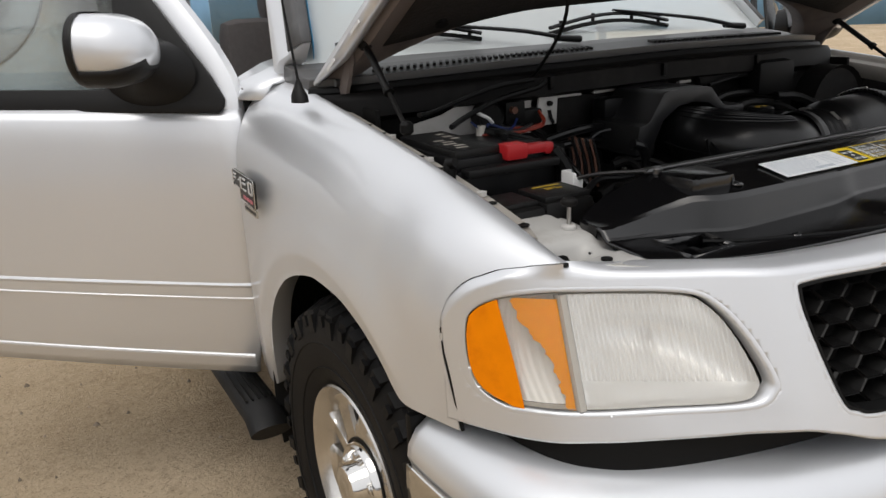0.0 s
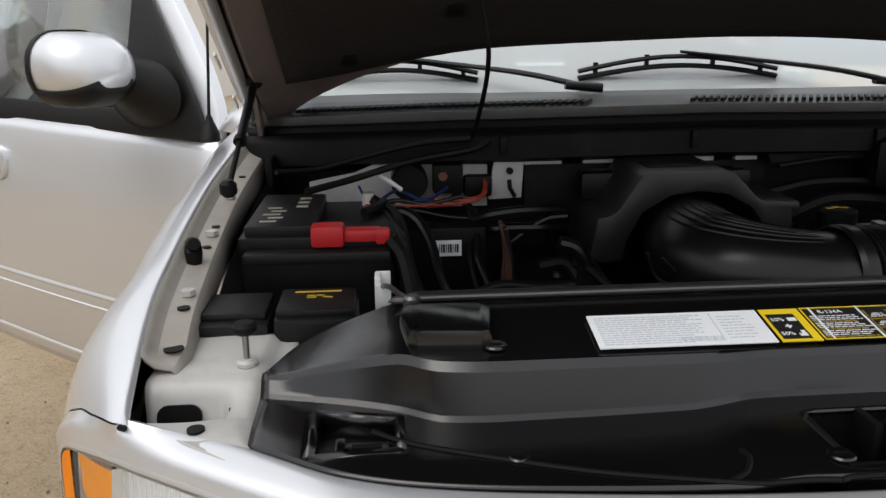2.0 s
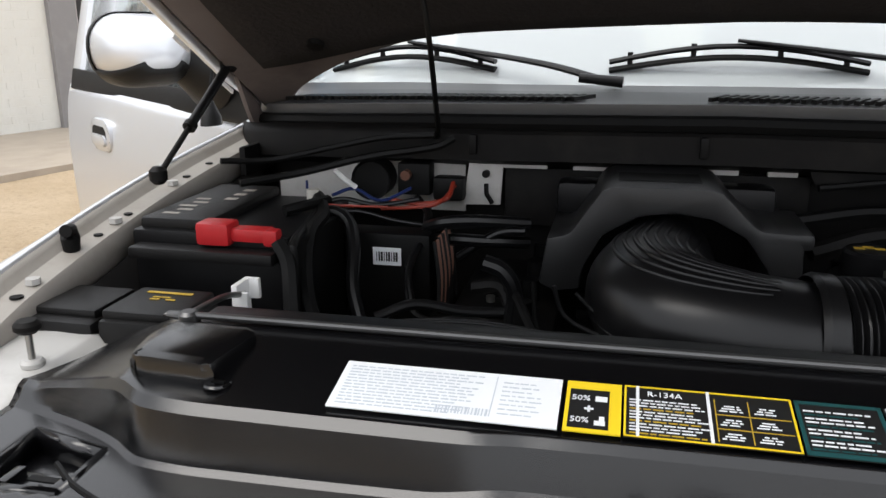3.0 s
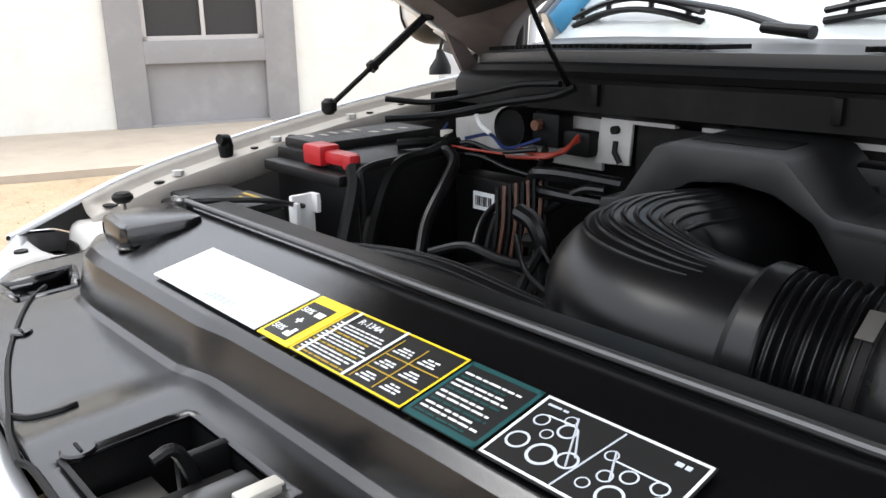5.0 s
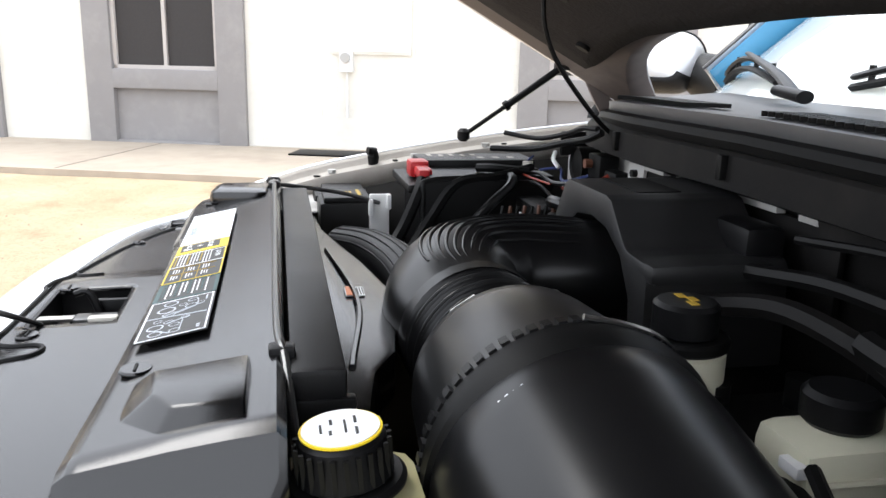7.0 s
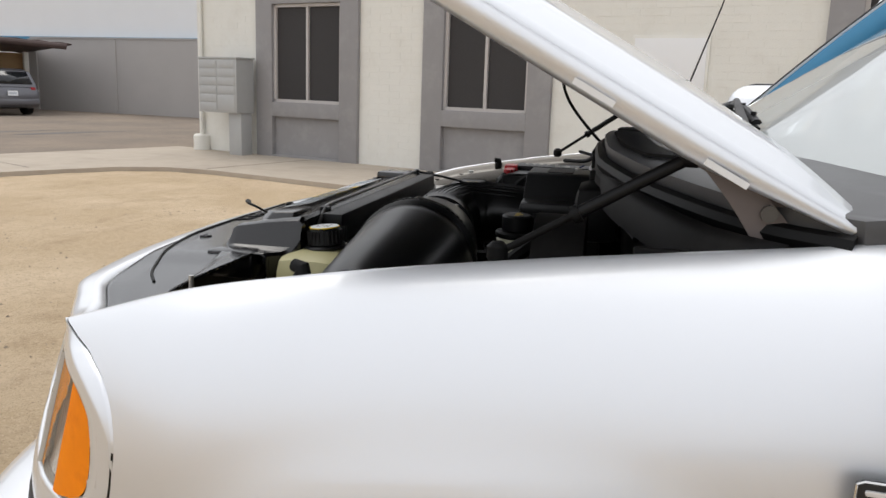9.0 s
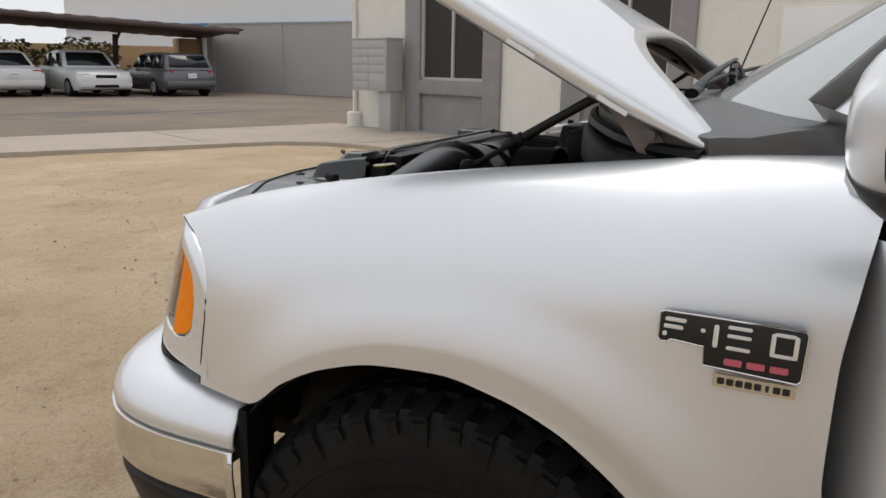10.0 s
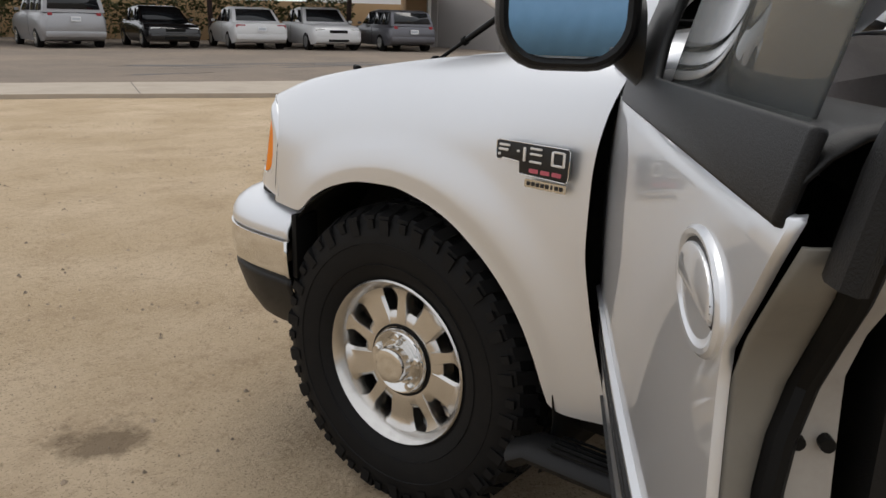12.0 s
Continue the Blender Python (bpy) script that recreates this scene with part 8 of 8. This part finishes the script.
def build_car(name, label, at, heading, L, W, H, paint, kind):
    car = thing(name, label, "car", group="cars under the carport")
    car.matrix_world = Matrix.Translation((at[0], at[1], 0.042)) @ Matrix.Rotation(math.atan2(heading[1], heading[0]), 4, "Z")
    W, H = W * 1.14, H * 1.05
    hw, belt = W / 2, H * 0.62
    hood = belt - 0.06
    tail = {"sedan": belt + 0.02, "wagon": belt, "suv": belt}[kind]
    # lower body, from nose to tail
    prof = [(0.5, 0.78, 0.42, 0.62), (0.485, 0.90, 0.28, hood - 0.16), (0.44, 0.97, 0.22, hood - 0.06), (0.30, 1.0, 0.20, hood), (0.17, 1.0, 0.20, belt), (-0.2, 1.0, 0.20, belt), (-0.33, 1.0, 0.20, tail), (-0.44, 0.98, 0.24, tail), (-0.485, 0.93, 0.30, tail - 0.06), (-0.5, 0.86, 0.42, tail - 0.22)]
    rows = []
    for f, wf, z0, z1 in prof:
        x, w = f * L, hw * wf
        rows.append([(x, -w * 0.94, z0), (x, -w, lerp(z0, z1, 0.3)), (x, -w, lerp(z0, z1, 0.75)), (x, -w * 0.9, z1), (x, 0, z1 + 0.02), (x, w * 0.9, z1), (x, w, lerp(z0, z1, 0.75)), (x, w, lerp(z0, z1, 0.3)), (x, w * 0.94, z0)])
    part("body", grid(rows, True, True), paint, car, smooth=45)
    # greenhouse
    if kind == "sedan":
        g = [(0.19, belt - 0.01, 0.90), (0.05, H - 0.04, 0.74), (-0.02, H, 0.72), (-0.16, H - 0.02, 0.72), (-0.23, H - 0.08, 0.74), (-0.36, belt + 0.01, 0.86)]
    elif kind == "wagon":
        g = [(0.17, belt - 0.01, 0.90), (0.04, H - 0.05, 0.76), (-0.05, H, 0.74), (-0.36, H - 0.02, 0.74), (-0.42, H - 0.10, 0.78), (-0.475, belt, 0.88)]
    else:
        g = [(0.20, belt - 0.01, 0.92), (0.09, H - 0.05, 0.80), (0.0, H, 0.79), (-0.40, H - 0.02, 0.79), (-0.455, H - 0.10, 0.82), (-0.48, belt, 0.92)]
    rows = []
    for f, z, wf in g:
        rows.append([(f * L, -hw * 0.92, belt - 0.02), (f * L, -hw * wf, z - 0.03), (f * L, -hw * wf * 0.85, z), (f * L, hw * wf * 0.85, z), (f * L, hw * wf, z - 0.03), (f * L, hw * 0.92, belt - 0.02)])
    part("cabin", grid(rows, True, True), paint, car, smooth=45)
    # glass: windscreen, rear window and side panes, a touch proud of the cabin

    def pane(name2, q, mat=CAR_GLASS):
        bm = bmesh.new()
        bm.faces.new([bm.verts.new(p) for p in q])
        part(name2, bm, mat, car, solid=0.01, offset=0)

    (f0, z0, w0), (f1, z1, w1) = g[0], g[1]
    e = 0.012
    pane("windscreen", [(lerp(f0, f1, 0.12) * L + e, s * hw * lerp(w0, w1, 0.12) * 0.86, lerp(z0, z1, 0.12) + e) for s in (-1, 1)] + [(lerp(f0, f1, 0.9) * L + e, s * hw * lerp(w0, w1, 0.9) * 0.84, lerp(z0, z1, 0.9) + e) for s in (1, -1)])
    (f0, z0, w0), (f1, z1, w1) = g[-1], g[-2]
    pane("rear_window", [(lerp(f0, f1, 0.12) * L - e, s * hw * lerp(w0, w1, 0.12) * 0.86, lerp(z0, z1, 0.12) + e) for s in (-1, 1)] + [(lerp(f0, f1, 0.95) * L - e, s * hw * lerp(w0, w1, 0.95) * 0.84, lerp(z0, z1, 0.95) + e) for s in (1, -1)])
    for s in (-1, 1):
        top, low = H - 0.11, belt + 0.03
        for xa, xb, xc, xd in ((0.145, 0.035, -0.10, -0.10), (-0.125, -0.125, -0.22 if kind == "sedan" else -0.26, -0.29 if kind == "sedan" else -0.27)) + (() if kind == "sedan" else ((-0.29, -0.29, -0.40, -0.43),)):
            ya, yb = hw * 0.905 + e, hw * 0.79 + e
            pane("side_window", [(xa * L, s * ya, low), (xb * L, s * yb, top), (xc * L, s * yb, top), (xd * L, s * ya, low)])
        part("door_line", box((-0.11 * L, s * (hw + 0.001), belt * 0.62), (0.012, 0.006, belt * 0.6)), SEAL, car)
        part("door_mirror", box((0.13 * L, s * (hw + 0.07), belt + 0.06), (0.10, 0.14, 0.10), bev=0.03), paint, car)
        part("head_lamp", box((0.475 * L, s * hw * 0.68, hood - 0.18), (0.10, 0.34, 0.12), bev=0.03), LAMP, car)
        part("tail_lamp", box((-0.482 * L, s * hw * 0.72, tail - 0.14), (0.08, 0.34 if kind == "sedan" else 0.16, 0.14 if kind == "sedan" else 0.24), bev=0.03), TAIL, car)
        for f in (0.31, -0.29):
            w = part("wheel", disc((f * L, s * (hw - 0.20) if s > 0 else -(hw - 0.20), 0.31), 0.315, 0.21 * s, "Y", 26, bev=0.02 if s > 0 else 0.0), RUBBER, car)
            part("hub", disc((f * L, s * (hw - 0.195) + s * 0.205, 0.31), 0.20, 0.012 * s, "Y", 20), LAMP if paint is not WHITE_CAR else SILVER_CAR, w)
    part("front_grille", box((0.497 * L, 0, hood - 0.22), (0.03, hw * 0.7, 0.11), bev=0.01), SEAL, car)
    part("front_bumper", box((0.488 * L, 0, 0.42), (0.12, hw * 1.75, 0.20), bev=0.05), paint, car)
    part("rear_bumper", box((-0.492 * L, 0, 0.45), (0.12, hw * 1.8, 0.20), bev=0.05), paint, car)
    part("number_plate", box((-0.512 * L, 0, tail - 0.22), (0.01, 0.32, 0.16)), PAPER, car)
    part("plate_bar", box((-0.5135 * L, 0, tail - 0.22), (0.01, 0.24, 0.06)), INK, car)
    part("air_intake", box((0.50 * L, 0, 0.36), (0.02, hw * 0.8, 0.09)), SEAL, car)
    return car


def turned_to(view, degrees, toward):
    a = math.atan2(view[1], view[0]) + radians(degrees) + (math.pi if toward else 0)
    return (math.cos(a), math.sin(a))


build_car("sport_utility_vehicle", "silver sport utility vehicle parked tail out under a carport", (-11.68, -27.47), turned_to((-0.438, -0.899), 14, False), 4.6, 1.85, 1.78, SILVER_CAR, "suv")
build_car("black_sedan", "black sedan parked nose out under a carport", (-14.86, -26.26), turned_to((-0.529, -0.848), 15, True), 4.4, 1.72, 1.38, BLACK_CAR, "sedan")
build_car("white_sedan", "white sedan with red tail lamps parked tail out", (-17.46, -24.47), turned_to((-0.609, -0.793), 14, False), 4.7, 1.78, 1.42, WHITE_CAR, "sedan")
build_car("compact_car", "white compact car parked nose out under a carport", (-19.60, -22.69), turned_to((-0.675, -0.738), 19, True), 4.4, 1.74, 1.47, WHITE_CAR, "sedan")
build_car("station_wagon", "grey station wagon parked tail out by a wall", (-21.92, -21.08), turned_to((-0.735, -0.678), 23, False), 4.6, 1.75, 1.45, GREY_CAR, "wagon")


def build_carport():
    c = thing("carport", "rusty brown steel carport roof over parked cars", "carport")
    a, d, n = Vector((-23.4, -18.5, 0)), Vector((0.81, -0.59, 0)), Vector((-0.59, -0.81, 0))
    rows = []
    for k in range(61):
        t = k / 60 * 21
        z = 2.46 + 0.045 * t + (0.03 if k % 2 else 0)
        rows.append([a + d * t + Vector((0, 0, z)), a + d * t + n * 6.2 + Vector((0, 0, z - 0.22))])
    part("roof_sheet", grid(rows), ROOF_BROWN, c, "corrugated brown roof sheet", solid=0.04)
    part("front_beam", tube([a + d * 0.2 + Vector((0, 0, 2.36)), a + d * 20.8 + Vector((0, 0, 3.30))], 0.10, 8), ROOF_BROWN, c)
    for t in (4.1, 9.6, 15.0, 20.0):
        p = a + d * t + n * 3.2
        part("post", tube([p, p + Vector((0, 0, 2.2)) - n * 0.5], 0.10, 8), ROOF_BROWN, c)
        part("bracket", tube([p + Vector((0, 0, 1.9)) - n * 0.4, p - n * 2.6 + Vector((0, 0, 2.4 + 0.045 * t))], 0.06, 6), ROOF_BROWN, c)


def build_far():
    w = thing("wall_west", "grey rendered block wall at the back of the yard", "wall", kind="structure")
    p, q = Vector((-26.2, -22.4, 0)), Vector((-24.3, -10.0, 0))
    d = (q - p).normalized()
    m = Matrix.Translation(p) @ Matrix.Rotation(math.atan2(d.y, d.x), 4, "Z")
    o = part("wall_body", box((8.0, 0.1, 1.39), (16.0, 0.2, 2.78)), FARWALL, w)
    o.matrix_local = m
    o = part("coping", box((8.0, 0.1, 2.80), (16.0, 0.26, 0.05)), FARWALL, w)
    o.matrix_local = m
    for k in range(5):
        o = part("pilaster", box((0.1 + 3.9 * k, -0.02, 1.38), (0.4, 0.06, 2.74)), FARWALL, w)
        o.matrix_local = m
    b = thing("warehouse", "long white warehouse behind the yard wall", "building")
    o = part("wall", box((4, 10.0, 3.0), (46, 8, 6.0)), WHITE_WALL, b)
    o.matrix_local = m
    o = part("roof_edge", box((4, 5.9, 3.1), (46, 0.3, 0.18)), BLUE, b, "blue roof flashing")
    o.matrix_local = m
    for k in range(3):
        o = part("roof_vent", box((-2 + 6 * k, 7.0, 6.2), (0.8, 0.8, 0.4), bev=0.05), WHITE_WALL, b)
        o.matrix_local = m
    h = thing("shed", "tan rendered shed with a pale pillar", "building")
    part("wall", box((0, 0, 1.1), (1.4, 1.0, 2.2)), TAN_WALL, h)
    part("pillar", box((0.8, 0.6, 1.15), (0.3, 0.3, 2.3)), STUCCO, h)
    h.matrix_world = Matrix.Translation((-26.6, -23.9, 0)) @ Matrix.Rotation(0.9, 4, "Z")
    # hedge of small leaves behind the cars
    rng = random.Random(21)
    a, d2, n = Vector((-24.6, -26.4, 0)), Vector((0.81, -0.59, 0)), Vector((-0.59, -0.81, 0))
    verts, faces = [], []
    for k in range(9000):
        t = rng.uniform(-0.5, 24)
        top = 2.0 + 0.7 * noise.noise((t * 0.55, 3, 0)) + 0.35 * noise.noise((t * 1.7, 9, 0))
        z = top * rng.random() ** 0.7
        off = rng.gauss(0.9, 0.45) * (1 - 0.4 * z / 2.6)
        c = a + d2 * t + n * off + Vector((0, 0, z))
        s = rng.uniform(0.06, 0.15)
        u = Vector((rng.gauss(0, 1), rng.gauss(0, 1), rng.gauss(0, 1))).normalized()
        v = u.orthogonal().normalized()
        i = len(verts)
        verts += [tuple(c - u * s), tuple(c + v * s * 0.5), tuple(c + u * s), tuple(c - v * s * 0.5)]
        faces.append((i, i + 1, i + 2, i + 3))
    me = bpy.data.meshes.new("hedge")
    me.from_pydata(verts, [], faces)
    me.materials.append(LEAF)
    tagged(new("hedge", me), "straggly olive green hedge behind the parked cars", "hedge", kind="stuff")
    bw = thing("wall_south", "shaded tan garden wall behind the hedge", "wall", kind="structure")
    o = part("wall_body", box((0, 0, 0.95), (30, 0.2, 1.9)), TAN_WALL, bw)
    mid = a + d2 * 11 + n * 2.2
    o.matrix_local = Matrix.Translation(mid) @ Matrix.Rotation(math.atan2(d2.y, d2.x), 4, "Z")
    # blue corrugated fence on the driver's side, seen in the mirrors
    f = thing("fence", "blue corrugated sheet fence across the yard", "fence")
    rows = []
    for k in range(161):
        t = k / 160 * 52 - 26
        w2 = 0.05 if k % 2 else 0.0
        rows.append([(w2, t, 0.0), (w2, t, 2.3 + (0.05 if k % 2 else 0))])
    part("sheet", grid(rows), BLUE_FENCE, f, solid=0.01)
    for k in range(6):
        part("post", box((0.10, -24 + 9.6 * k, 1.2), (0.08, 0.08, 2.4)), MAILBOX, f)
    f.matrix_world = Matrix.Translation((20.0, 20.0, 0)) @ Matrix.Rotation(radians(40), 4, "Z")
    mt = thing("utility_cover", "flat dark metal cover lying on the footpath", "cover")
    part("plate", box((0, 0, 0.0), (0.5, 1.05, 0.02), bev=0.004), SEAL, mt)
    mt.matrix_world = Matrix.Translation((-9.05, 0.28, 0.101)) @ Matrix.Rotation(WALL_TURN, 4, "Z")


build_carport()
build_far()
